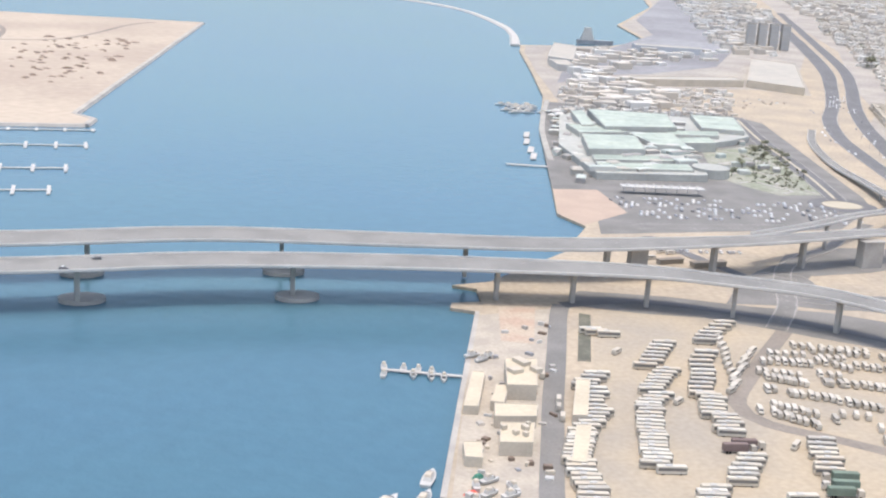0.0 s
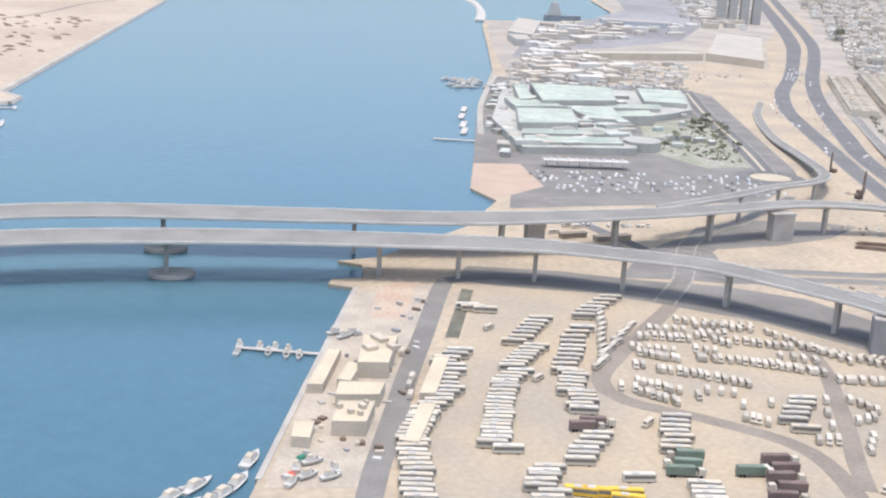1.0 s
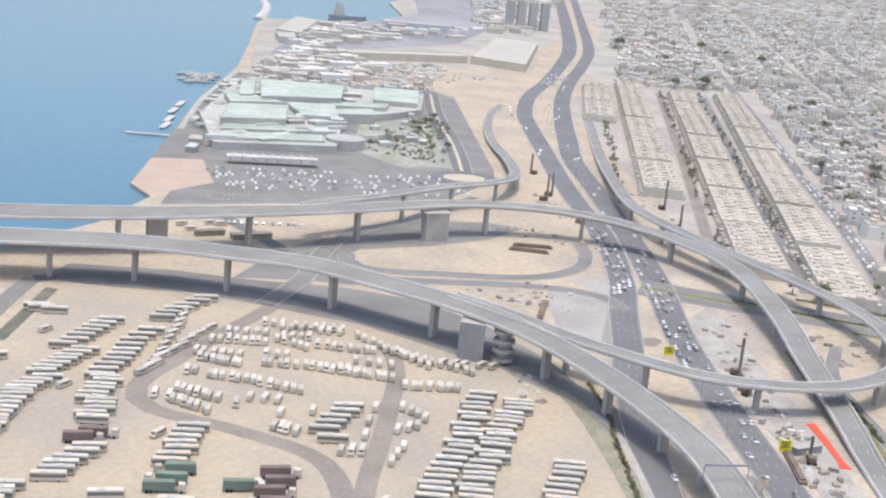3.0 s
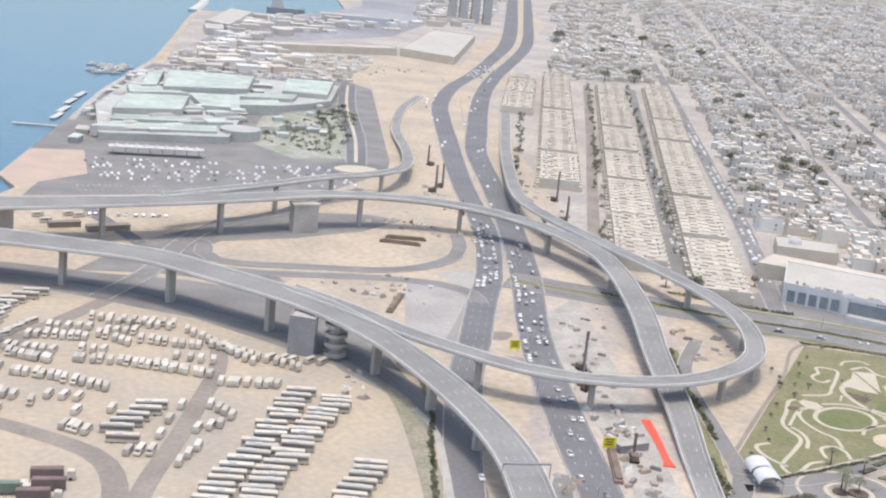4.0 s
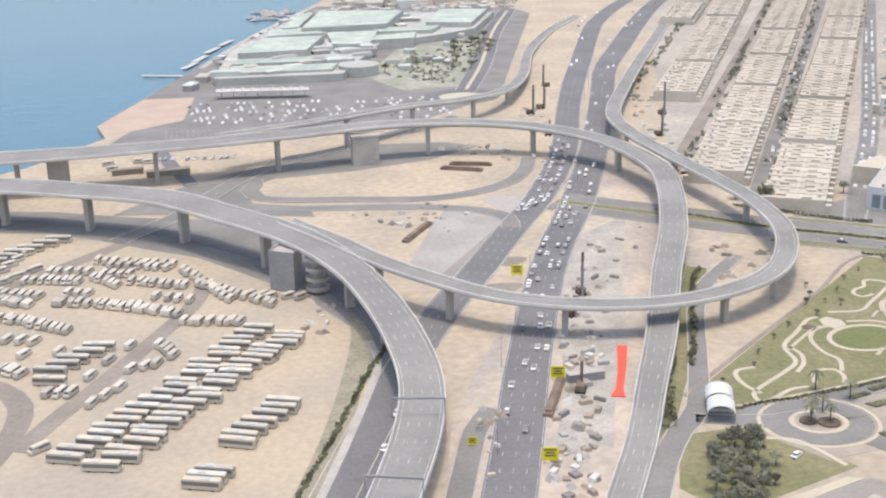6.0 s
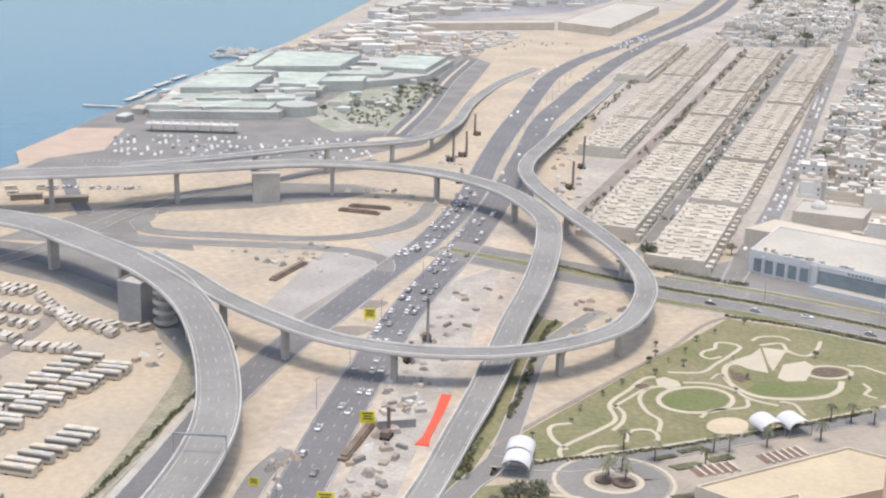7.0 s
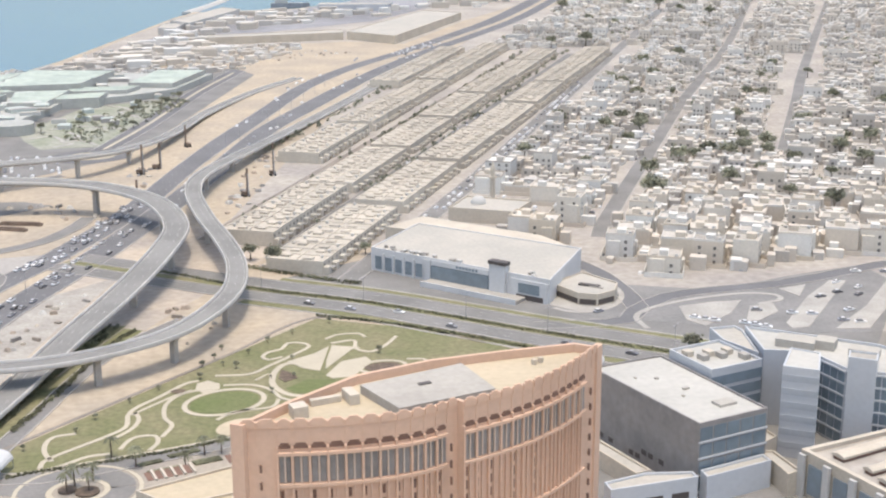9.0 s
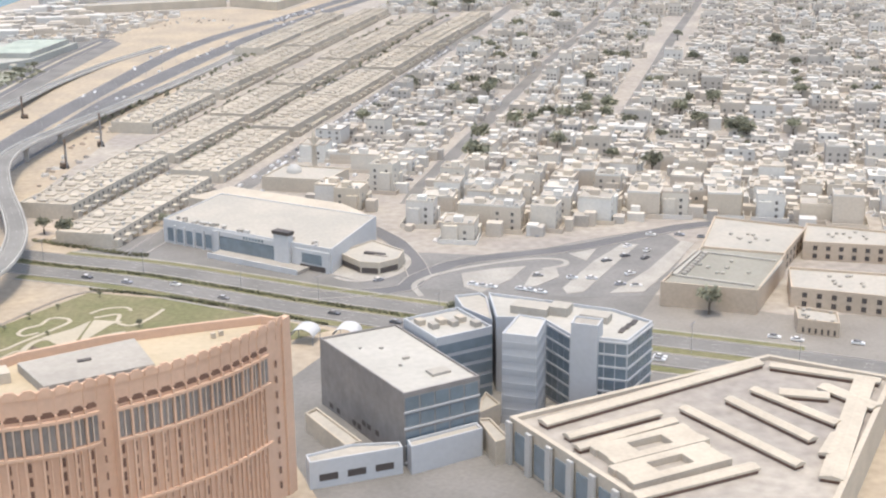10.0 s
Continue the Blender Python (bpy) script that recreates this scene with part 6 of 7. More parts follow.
for x, y, turn in ((508, 337, 70), (505, 328, 70), (590, 347, 100), (599, 347, 100), (690, 378, 60), (704, 374, 60)):
    tent(x, y, turn)
for x, y in ((568, 335), (573, 335), (562, 326), (536, 325), (531, 322), (529, 318), (535, 318), (615, 354), (621, 352), (605, 340), (548, 331), (541, 340), (586, 337), (628, 350), (636, 348)):
    plant_tree(x, y, pick.uniform(0.9, 1.3), "tall date palm in a paved court", PALMS, 0.06, "palms")
for i in range(11):
    for k in range(5):
        y = 273 + 3.7 * i + pick.uniform(-2.6, 2.6)
        x = 483.5 + 0.33 * (y - 272) + 4.1 * k + pick.uniform(-1.8, 2.2)
        if pick.random() < (0.95, 0.9, 0.8, 0.5, 0.25)[k] and 274 < y < 313:
            plant_tree(x, y, pick.uniform(0.5, 1.05), "dense green tree in a lawn grove", None, 0.05, "grove trees")
for i in range(12):
    t = i / 11
    plant_tree(505 + 113 * t + pick.uniform(-1, 5), 346 + 107 * t - pick.uniform(1, 5), pick.uniform(0.28, 0.42), "small young park tree", None, 0.05, "park trees")
for i in range(9):
    plant_tree(pick.uniform(560, 655), pick.uniform(378, 430), pick.uniform(0.3, 0.5), "small young park tree on the lawn", None, 0.05, "park trees")


def hedge_row(points, wide, high, label):
    line = glide([(x, y, 0.0, wide) for x, y in points], 1.6)
    r = random.Random(len(points) * 31 + int(points[0][0]))
    bm = bmesh.new()
    for q, s in zip(line, sides(line)):
        for _ in range(3):
            o = s * r.uniform(-wide / 2, wide / 2)
            leaf_clumps(bm, r, r.random(), q.x + o.x, q.y + o.y, high * 0.4, 0.9, high * 0.6, 9, 0.5)
    tagged(new("hedge", bm_mesh("hedge", bm, HEDGE)), label, "hedge", kind="stuff")


garden_path([(410.3, 434.9), (406.4, 405.6), (395.7, 359.3), (383.8, 318.7), (371.3, 286.6), (346, 238)], 7.5, "brown scrubby earth bank along the bus lot", mat("scrubby_earth", (0.29, 0.26, 0.195), 0.95, 0.9, 6, 0.25, second=(0.23, 0.22, 0.16))).location.z = -0.06
garden_path([(410.7, 412.7), (410.6, 391.5), (401.1, 358.4), (387.2, 316.5), (375.8, 285.3), (360, 248)], 2.6, "pale concrete strip along the lower road", PLAZA_EDGE).location.z = -0.02
hedge_row([(424, 440), (416, 408), (406, 384), (396, 356), (384, 324), (368, 283), (350, 240)], 1.4, 0.8, "dusty hedge along the bus lot edge")
zone("ramp_verge", [(538, 466), (546, 465), (523, 417), (513, 386), (498, 347), (490, 324), (485, 325), (495, 351), (508, 387), (518, 418)], 0.075, GRASS, "green planted verge beside the ramp", "lawn")
hedge_row([(541.5, 464.4), (518.7, 411.9), (509.3, 384.0), (496.5, 349.2), (487.4, 324.8)], 4.0, 1.7, "green shrubs in the strip beside the ramp")
hedge_row([(549.2, 458.3), (539.1, 439.6), (520.6, 390.4), (510.9, 367.3)], 2.0, 1.2, "dusty shrub line beside the service road")
garden_path(AVENUE[:10], 5.0, "planted green median of the avenue", GRASS).location.z = 0.02
mids = [Vector((x, y, 0, 1)) for x, y in AVENUE[2:9]]
for off, wide, surface, lab in ((17.2, 4.4, GRASS, "green verge along the avenue"), (20.2, 1.0, PLAZA_EDGE, "pale kerb along the avenue"), (-16.8, 4.0, GRASS, "green verge beside the town"), (-19.4, 1.0, PLAZA_EDGE, "pale footway kerb beside the town")):
    garden_path([(q.x + w.x * off, q.y + w.y * off) for q, w in zip(mids, sides(mids))], wide, lab, surface)
hedge_row([(560, 540), (602, 500), (641, 472), (676, 440), (702, 416), (740, 384), (785, 348)], 2.0, 0.9, "low clipped hedge in the avenue median")
hedge_row([(598, 538), (612, 524), (634, 505), (644, 498)], 2.6, 1.6, "dark shrubs before the villa row")
hedge_row([(620, 459), (652, 438), (676, 416), (700, 392)], 1.4, 1.0, "trimmed hedge at the park fence")
hedge_row([(512, 333), (552, 339), (590, 348), (632, 360)], 1.2, 0.8, "low hedge along the park's edge")

# parked cars
for x0, y0, x1, y1, n, turn in ((488, 262, 506, 270, 9, 110), (490, 257, 508, 265, 9, 110), (492, 252, 502, 257, 6, 110)):
    for x, y in along((x0, y0), (x1, y1), n):
        stamp(CAR, pose(x, y, 0.06, 0, 0, turn + dice.uniform(-4, 4)), "car parked in an asphalt car park", "car", "parked cars")
for x, y, turn in ((764, 419, -35), (767, 416, -35), (770, 414, -35), (780, 408, -35), (783, 405, -35), (786, 402, -35), (804, 415, -15), (811, 412, -15), (792, 422, -20), (819, 402, -15), (824, 398, -15), (843, 431, 30), (843, 449, 30), (826, 432, 10), (828, 413, 10), (848, 440, 40), (836, 436, 10), (730, 436, 20), (724, 470, 60),
                   (872, 458, -40), (880, 452, -40), (860, 462, -30), (516, 300, 40), (556, 275, 20), (846, 332, -40), (852, 327, -40), (870, 318, -40)):
    stamp(CAR, pose(x, y, 0.09, 0, 0, turn), "white car parked by the plaza", "car", "parked cars")
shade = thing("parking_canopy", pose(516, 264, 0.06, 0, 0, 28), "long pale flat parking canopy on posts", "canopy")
part("roof", box(bmesh.new(), 0, 0, 2.8, 20, 5, 0.25), ROOF_PALE, shade)
for sx in (-9, -3, 3, 9):
    part("post", tube(bmesh.new(), sx, 2, -0.1, 0.12, 2.95, 6), STEEL, shade)

# ---- mall ----
MALL_ROOF = mat("pale_green_roof", (0.43, 0.475, 0.41), 0.75, 3.0, 14, 0.12, second=(0.34, 0.385, 0.34))
MALL_WALL = mat("mall_render", (0.42, 0.42, 0.385), 0.85, 2.0, 20, 0.1)


def hall_roof(line, z, label, roof=None):
    m, at = house_thing("mall_hall", line, z, MALL_WALL, roof or MALL_ROOF, label, rim=0.5, thick=0.8)
    return m


hall_roof([(366, 908), (456, 902), (478, 965), (500, 1030), (560, 1062), (590, 1085), (628, 1180), (490, 1225), (440, 1190), (380, 1030)], 5.0, "long pale mall podium with glazed edges", MALL_WALL)
HALLS = (([(466, 1184), (540, 1161), (513, 1081), (441, 1078)], 13), ([(448, 1182), (463, 1190), (440, 1099), (426, 1096)], 11), ([(417, 1112), (438, 1108), (462, 1070), (412, 1065)], 9.5),
         ([(462, 1076), (505, 1074), (488, 1003), (460, 1013)], 9), ([(408, 1050), (457, 1047), (437, 978), (385, 976)], 11), ([(579, 1188), (621, 1176), (588, 1091), (551, 1106)], 9),
         ([(507, 1094), (561, 1091), (550, 1068), (499, 1072)], 8), ([(386, 970), (444, 966), (455, 946), (380, 950)], 7.5), ([(378, 944), (456, 938), (450, 914), (374, 918)], 6.5), ([(495, 1052), (535, 1060), (528, 1030), (492, 1028)], 8))
for line, z in HALLS:
    m = hall_roof(line, z, "raised mall hall with a pale green roof")
    c = sum((Vector(q) for q in line), Vector((0, 0))) / 4
    e0, e1, e2, e3 = (Vector(q) - c for q in line)
    for k in range(7):  # shallow roof vaults side by side
        t0, t1 = k / 7 + 0.02, (k + 1) / 7 - 0.02
        quad = [e0.lerp(e3, t0) * 0.96, e1.lerp(e2, t0) * 0.96, e1.lerp(e2, t1) * 0.96, e0.lerp(e3, t1) * 0.96]
        bm = bmesh.new()
        lo = [bm.verts.new((q.x, q.y, z + 0.1)) for q in quad]
        tops = [(quad[0] + quad[3]) / 2, (quad[1] + quad[2]) / 2]
        hi = [bm.verts.new((q.x, q.y, z + 0.5 + (k * 5 % 3) * 0.45)) for q in tops]
        bm.faces.new((lo[0], lo[1], hi[1], hi[0])), bm.faces.new((lo[2], lo[3], hi[0], hi[1]))
        bm.faces.new((lo[1], lo[2], hi[1])), bm.faces.new((lo[3], lo[0], hi[0]))
        part("roof_vault", bm, MALL_ROOF, m)
drum = bmesh.new()
tube(drum, 470, 926, 0, 15, 7.5, 24)
tagged(new("mall_rotunda", bm_mesh("mall_rotunda", drum, MALL_WALL)), "round pale entrance drum of the mall", "building")
far = random.Random(5)
PALE_MIX = palette("pale_mix", [(0.50, 0.51, 0.47), (0.42, 0.39, 0.34), (0.46, 0.49, 0.45), (0.34, 0.32, 0.30), (0.53, 0.52, 0.48)], 0.8)
cube_kit = ("roof_shed", [("wall", block("wall", 0, 0, -0.3, 10, 8, 4.3, PALE_MIX), None, ""), ("roof", bm_mesh("roof", box(bmesh.new(), 0, 0, 4.0, 10.6, 8.6, 0.9, 0, 0.7), PALE_MIX), None, "")])
for i in range(110):
    x, y = far.uniform(372, 600), far.uniform(905, 1190)
    if x - 368 > (y - 905) * 0.30 and x - 450 < (y - 905) * 0.42 and y < 1190 - abs(x - 480) * 0.2:
        stamp(cube_kit, pose(x, y, 5.1, 0, 0, far.uniform(-8, 20)) @ Matrix.Diagonal((far.uniform(0.6, 2.2), far.uniform(0.5, 1.2), far.uniform(0.4, 1.0), 1)), "small pale rooftop pavilion on the mall", "pavilion", "mall pavilions")
for i in range(12):
    t = i / 11
    stamp(cube_kit, pose(345 + 105 * t + far.uniform(2, 14), 900 + 330 * t, 0.04, 0, 0, 70 + far.uniform(-10, 10)) @ Matrix.Diagonal((far.uniform(0.8, 1.6), far.uniform(0.7, 1.2), far.uniform(0.8, 1.4), 1)), "small pale waterfront pavilion by the quay", "pavilion", "waterfront pavilions")
zone("mall_garden", [(474, 920), (490, 965), (515, 1030), (560, 1055), (596, 1075), (584, 1040), (530, 858), (492, 856), (480, 890)], 0.09, mat("dry_lawn", (0.25, 0.265, 0.195), 0.95, 2.0, 16, 0.2, second=(0.33, 0.325, 0.27)), "green garden with pale winding paths", "lawn")
for pts in ([(482, 900), (498, 905), (505, 890), (520, 880), (528, 865)], [(495, 935), (512, 945), (530, 935), (545, 925)], [(510, 980), (530, 990), (545, 980), (560, 990)], [(500, 862), (512, 872), (505, 885), (515, 900), (508, 920)], [(535, 1040), (550, 1020), (545, 1000), (560, 970)]):
    garden_path(pts, 3.0, "pale winding garden path by the mall", PLAZA_EDGE).location.z = 0.06
for x, y in ((517, 967), (528, 968), (535, 957), (505, 935), (542, 1070), (575, 1070), (555, 1031), (520, 1005), (540, 945), (500, 960)):
    stamp(cube_kit, pose(x, y, 0.04, 0, 0, far.uniform(-20, 20)) @ Matrix.Diagonal((far.uniform(0.5, 1.1), far.uniform(0.5, 0.9), 0.8, 1)), "small pale pavilion in the mall garden", "pavilion", "garden pavilions")
shrubs = bmesh.new()
for i in range(170):
    w, u = far.random(), far.random()
    leaf_clumps(shrubs, far, i, 482 + 98 * w + (46 - 24 * w) * u, 862 + 60 * (1 - u) * (1 - w) + 205 * w - 20 * u * w, 0.6, far.uniform(1.2, 3.0), far.uniform(0.7, 1.8), 16, 0.8)
tagged(new("garden_shrubs", bm_mesh("garden_shrubs", shrubs, LEAF)), "low dusty green shrubs of the mall garden", "shrubs", kind="stuff")
for i in range(24):
    w = far.random()
    u = far.random()
    plant_tree(484 + 100 * w + (46 - 26 * w) * u, 862 + 60 * (1 - u) * (1 - w) + 205 * w - 20 * u * w, far.uniform(0.7, 1.3), "dusty palm in the mall garden", PALMS if i % 2 else TREES, 0.05, "garden trees")
garden_path([(532, 842), (564, 940), (607, 1092), (650, 1220)], 2.6, "pale median kerb of the mall road")
edge = [(357, 985), (382, 1070), (403, 1136), (440, 1235), (478, 1330)]
garden_path(edge, 5.0, "pale promenade along the mall quay", PLAZA_EDGE)
for i in range(70):
    w = far.random()
    q = Vector(edge[0]).lerp(Vector(edge[3]), w) + Vector((far.uniform(6, 34), far.uniform(-6, 6)))
    stamp(cube_kit, pose(q.x, q.y, 0.04, 0, 0, far.uniform(-25, 75)) @ Matrix.Diagonal((far.uniform(0.4, 1.1), far.uniform(0.4, 1.0), far.uniform(0.6, 1.2), 1)), "small pale waterfront pavilion by the quay", "pavilion", "waterfront pavilions")
mall_canopy = thing("entrance_canopy", pose(397, 858, 0.04, 0, 0, -10), "long white entrance canopy before the mall", "canopy")
part("roof", box(bmesh.new(), 0, 0, 5.0, 62, 9, 0.6), WHITE, mall_canopy)
for i in range(8):
    part("post", tube(bmesh.new(), -28 + 8 * i, 3, -0.1, 0.25, 5.2, 6), STEEL, mall_canopy)
for i in range(9):
    bm = bmesh.new()
    tube(bm, -26 + 6.5 * i, 0, 5.6, 2.2, 1.8, 8, 0.2)
    part("peak", bm, WHITE, mall_canopy, "small white tent peak")
for row in range(9):
    for k in range(40):
        if far.random() < 0.36:
            x, y = 348 + k * 4.0 + row * 0.6, 846 - row * 7.4 - k * 0.55
            if x < 510 and y > 770 - (x - 350) * 0.1:
                FAR_CARS.append((x, y, 0.04, 82))
bm = bmesh.new()
for k in range(44):
    for y0 in (744, 756, 768):
        box(bm, 335 + 3.2 * k, y0 - 0.1 * k, 0.0, 0.25, 5.0, 0.07, 8)
tagged(new("parking_lines", bm_mesh("parking_lines", bm, MARK)), "faded white parking lines on grey asphalt", "lines", kind="stuff")
bm = bmesh.new()
prism(bm, oval(526, 824, 15, 13, 0, 0, 345, 24), -0.1, 0.3)
tagged(new("roundabout", bm_mesh("roundabout", bm, PATHWAY)), "pale oval roundabout island", "pavement", kind="structure")
garden_path(oval(526, 824, 21, 19, 0), 9.0, "dark ring road round the roundabout").data.materials[0] = ASPHALT
zone("quay_paving", [(300, 766), (294, 797), (318, 874), (352, 872), (345, 800)], 0.07, mat("pink_paving", (0.44, 0.34, 0.27), 0.9, 1, 12, 0.06), "pinkish paved quay corner", "pavement")


def jetty(x0, y0, x1, y1, wide, label, z=-1.6):
    d = Vector((x1 - x0, y1 - y0))
    top = thing("jetty", pose((x0 + x1) / 2, (y0 + y1) / 2, z, 0, 0, math.degrees(math.atan2(d.y, d.x))), label, "jetty")
    part("deck", box(bmesh.new(), 0, 0, 0.7, d.length, wide, 0.4), KERB, top)
    for i in range(max(2, int(d.length / 12))):
        part("pile", tube(bmesh.new(), -d.length / 2 + 3 + 12 * i, 0, -2, 0.4, 2.8, 8), CONCRETE, top)
    return top


jetty(314, 971, 348, 960, 3.5, "narrow dark jetty reaching into the creek")
for i, (x, y) in enumerate(((354, 1000), (362, 1030), (372, 1070), (384, 1105))):
    jetty(x - 10, y - 8, x, y + 18, 5, "pale mooring pontoon along the quay")


def boat_kit(length, wide):
    """A motor boat: hull, deck, cabin and windscreen."""
    hull = bmesh.new()
    n = 9
    rows = []
    for i in range(n):
        t = i / (n - 1)
        k = (1 - max(0, (t - 0.45) / 0.55) ** 2) * (0.85 + 0.15 * min(1, t * 3))
        x = length * (t - 0.5)
        rows.append([hull.verts.new((x, s * wide / 2 * k * b, z)) for s, b, z in ((-1, 1, 1.1), (-1, 0.8, 0.1), (0, 0.1, -0.4), (1, 0.8, 0.1), (1, 1, 1.1))])
    for r0, r1 in zip(rows, rows[1:]):
        for j in range(4):
            hull.faces.new((r0[j], r0[j + 1], r1[j + 1], r1[j]))
        hull.faces.new((r0[0], r1[0], r1[4], r0[4]))
    hull.faces.new(rows[0])
    return ("motor_boat", [("hull", bm_mesh("hull", hull, WHITE), None, ""),
                           ("cabin", block("cabin", -length * 0.08, 0, 1.1, length * 0.45, wide * 0.7, 1.2, WHITE, 0.8), None, ""),
                           ("flybridge", block("flybridge", -length * 0.12, 0, 2.3, length * 0.26, wide * 0.55, 0.8, CREAM, 0.85), None, ""),
                           ("windscreen", block("windscreen", length * 0.16, 0, 1.3, 0.8, wide * 0.6, 0.8, DARKGLASS, 0.7), None, "dark glass")])


YACHT, LAUNCH = boat_kit(15, 4.6), boat_kit(8, 2.8)
for x, y, turn in ((103, 409, 64), (97, 393, 60), (92, 386, 50), (87, 381, 62), (84, 392, 48), (80, 377, 55), (76, 386, 50)):
    stamp(YACHT, pose(x, y, -1.6, 0, 0, turn), "white motor yacht moored at the quay", "boat", "moored yachts")
dock = jetty(110, 516, 143, 504, 2.2, "floating dock with small launches alongside")
for i, (x, y, turn) in enumerate(((112, 520, 80), (110, 511, 70), (120, 517, 75), (126, 515, 70), (122, 508, 260), (131, 512, 70), (129, 505, 260), (134, 503, 255))):
    stamp(LAUNCH, pose(x, y, -1.6, 0, 0, turn), "small white launch moored at the floating dock", "boat", "dock launches")
for i in range(18):
    stamp(YACHT, pose(far.uniform(400, 448), far.uniform(1235, 1300), -1.6, 0, 0, far.uniform(-10, 20)), "white boat moored off the mall quay", "boat", "far boats")
# marina pontoons off the sand island
for y0, x1 in ((1025, -6), (937, -20), (866, -30), (1093, 0)):
    top = thing("pontoon", pose(-110, y0, -1.6), "white floating pontoon with finger berths", "pontoon", "marina pontoons")
    part("walkway", box(bmesh.new(), (x1 - 0) / 2 + 25, 0, 0.3, 2 * (85 + x1 / 2), 2.6, 0.5), WHITE, top)
    for k in range(6):
        xk = 110 + x1 - 2 - 22 * k
        part("finger", box(bmesh.new(), xk, 0, 0.32, 2.4, 26 if y0 < 1050 else 12, 0.5), WHITE, top)
# breakwater and port
line = glide([(640, 1925, 1.2, 22), (700, 2120, 1.2, 18), (735, 2300, 1.2, 18), (757, 2580, 1.2, 14), (735, 2750, 1.2, 14), (670, 2920, 1.2, 14)], 20)
tagged(new("breakwater", sweep("breakwater", line, [(-1, 0, -5), (-0.5, 0, 0), (0.5, 0, 0), (1, 0, -5)], KERB)), "pale rubble breakwater curving into the sea", "breakwater", kind="structure")
FAR_WALL = mat("faded_render", (0.44, 0.41, 0.37), 0.9, 2.0, 20, 0.1, each=0.15)
for line, h, lab, wm in (([(640, 1470), (801, 1490), (805, 1525), (645, 1500)], 8, "long low tan warehouse", CREAM), ([(805, 1490), (850, 1425), (1000, 1705), (958, 1760)], 9, "large tan warehouse with a flat roof", CREAM),
                         ([(608, 1690), (690, 1890), (712, 1850), (630, 1650)], 9, "large pale exhibition shed by the water", WHITE), ([(590, 1600), (612, 1600), (625, 1660), (600, 1665)], 8, "white shed by the shore", WHITE),
                         ([(830, 1900), (930, 1870), (945, 1900), (840, 1935)], 9, "pale low port shed by the basin", PALE_PANEL), ([(974, 1400), (990, 1415), (1002, 1400), (986, 1388)], 9, "small pale building at the street end", WHITE)):
    house_thing("warehouse", line, h, wm, ROOF_PALE, lab)
for x, y in ((1084, 2010), (1102, 2004), (1122, 2000), (1142, 1996)):
    tw, at = house_thing("tower_block", [(x, y), (x + 13, y - 4), (x + 17, y + 10), (x + 4, y + 14)], 44, FAR_WALL, PAD, "slender grey tower block in the haze")
    for z in range(10):
        panel(tw, at, "window_band", (x, y), (x + 13, y - 4), 3 + 4 * z, 4.6 + 4 * z, 0.1, BAND_GREY, deep=0.2)
ship = thing("ship", pose(800, 1998, -1.6, 0, 0, -10), "dark ship with a tall white superstructure", "ship")
bm = bmesh.new()
prism(bm, [(-28, -7), (18, -7), (32, 0), (18, 7), (-28, 7)], -1, 7)
part("hull", bm, STEEL, ship)
for k in range(4):
    part("superstructure", box(bmesh.new(), -12, 0, 7 + 5 * k, 20 - 3 * k, 11 - 1.5 * k, 5), WHITE, ship)
port_vs, port_fs = [], []
for i in range(900):
    y = far.uniform(1280, 3600)
    x0 = 470 + (y - 1280) * 0.33 if y < 1900 else 950 + (y - 1900) * 0.42
    x = x0 + far.uniform(30, 260 if y > 1900 else 120 + (y - 1280) * 0.3)
    if 640 < x < 1010 and 1400 < y < 1780 and x - 640 > (y - 1560) * 1.0:
        continue
    if x > 915 + (y - 1527) * 0.54 - 30 and y > 1500:
        continue
    w, d, h = far.uniform(6, 30), far.uniform(6, 16), far.uniform(3, 9)
    t = far.uniform(-0.3, 0.3)
    b = len(port_vs)
    for zz in (0, h):
        for cx, cy in ((-1, -1), (1, -1), (1, 1), (-1, 1)):
            port_vs.append((x + cx * w / 2 * math.cos(t) - cy * d / 2 * math.sin(t), y + cx * w / 2 * math.sin(t) + cy * d / 2 * math.cos(t), zz))
    port_fs += [(b + 4, b + 5, b + 6, b + 7), (b, b + 1, b + 5, b + 4), (b + 1, b + 2, b + 6, b + 5), (b + 2, b + 3, b + 7, b + 6), (b + 3, b, b + 4, b + 7)]
for i in range(420):
    y = far.uniform(1225, 1440)
    x = far.uniform(455 + (y - 1225) * 0.36, 650 + (y - 1225) * 0.5)
    w, d, h, t = far.uniform(2, 12), far.uniform(2, 6), far.uniform(1.5, 5), far.uniform(-0.4, 0.4)
    b = len(port_vs)
    for zz in (0, h):
        for cx, cy in ((-1, -1), (1, -1), (1, 1), (-1, 1)):
            port_vs.append((x + cx * w / 2 * math.cos(t) - cy * d / 2 * math.sin(t), y + cx * w / 2 * math.sin(t) + cy * d / 2 * math.cos(t), zz))
    port_fs += [(b + 4, b + 5, b + 6, b + 7), (b, b + 1, b + 5, b + 4), (b + 1, b + 2, b + 6, b + 5), (b + 2, b + 3, b + 7, b + 6), (b + 3, b, b + 4, b + 7)]
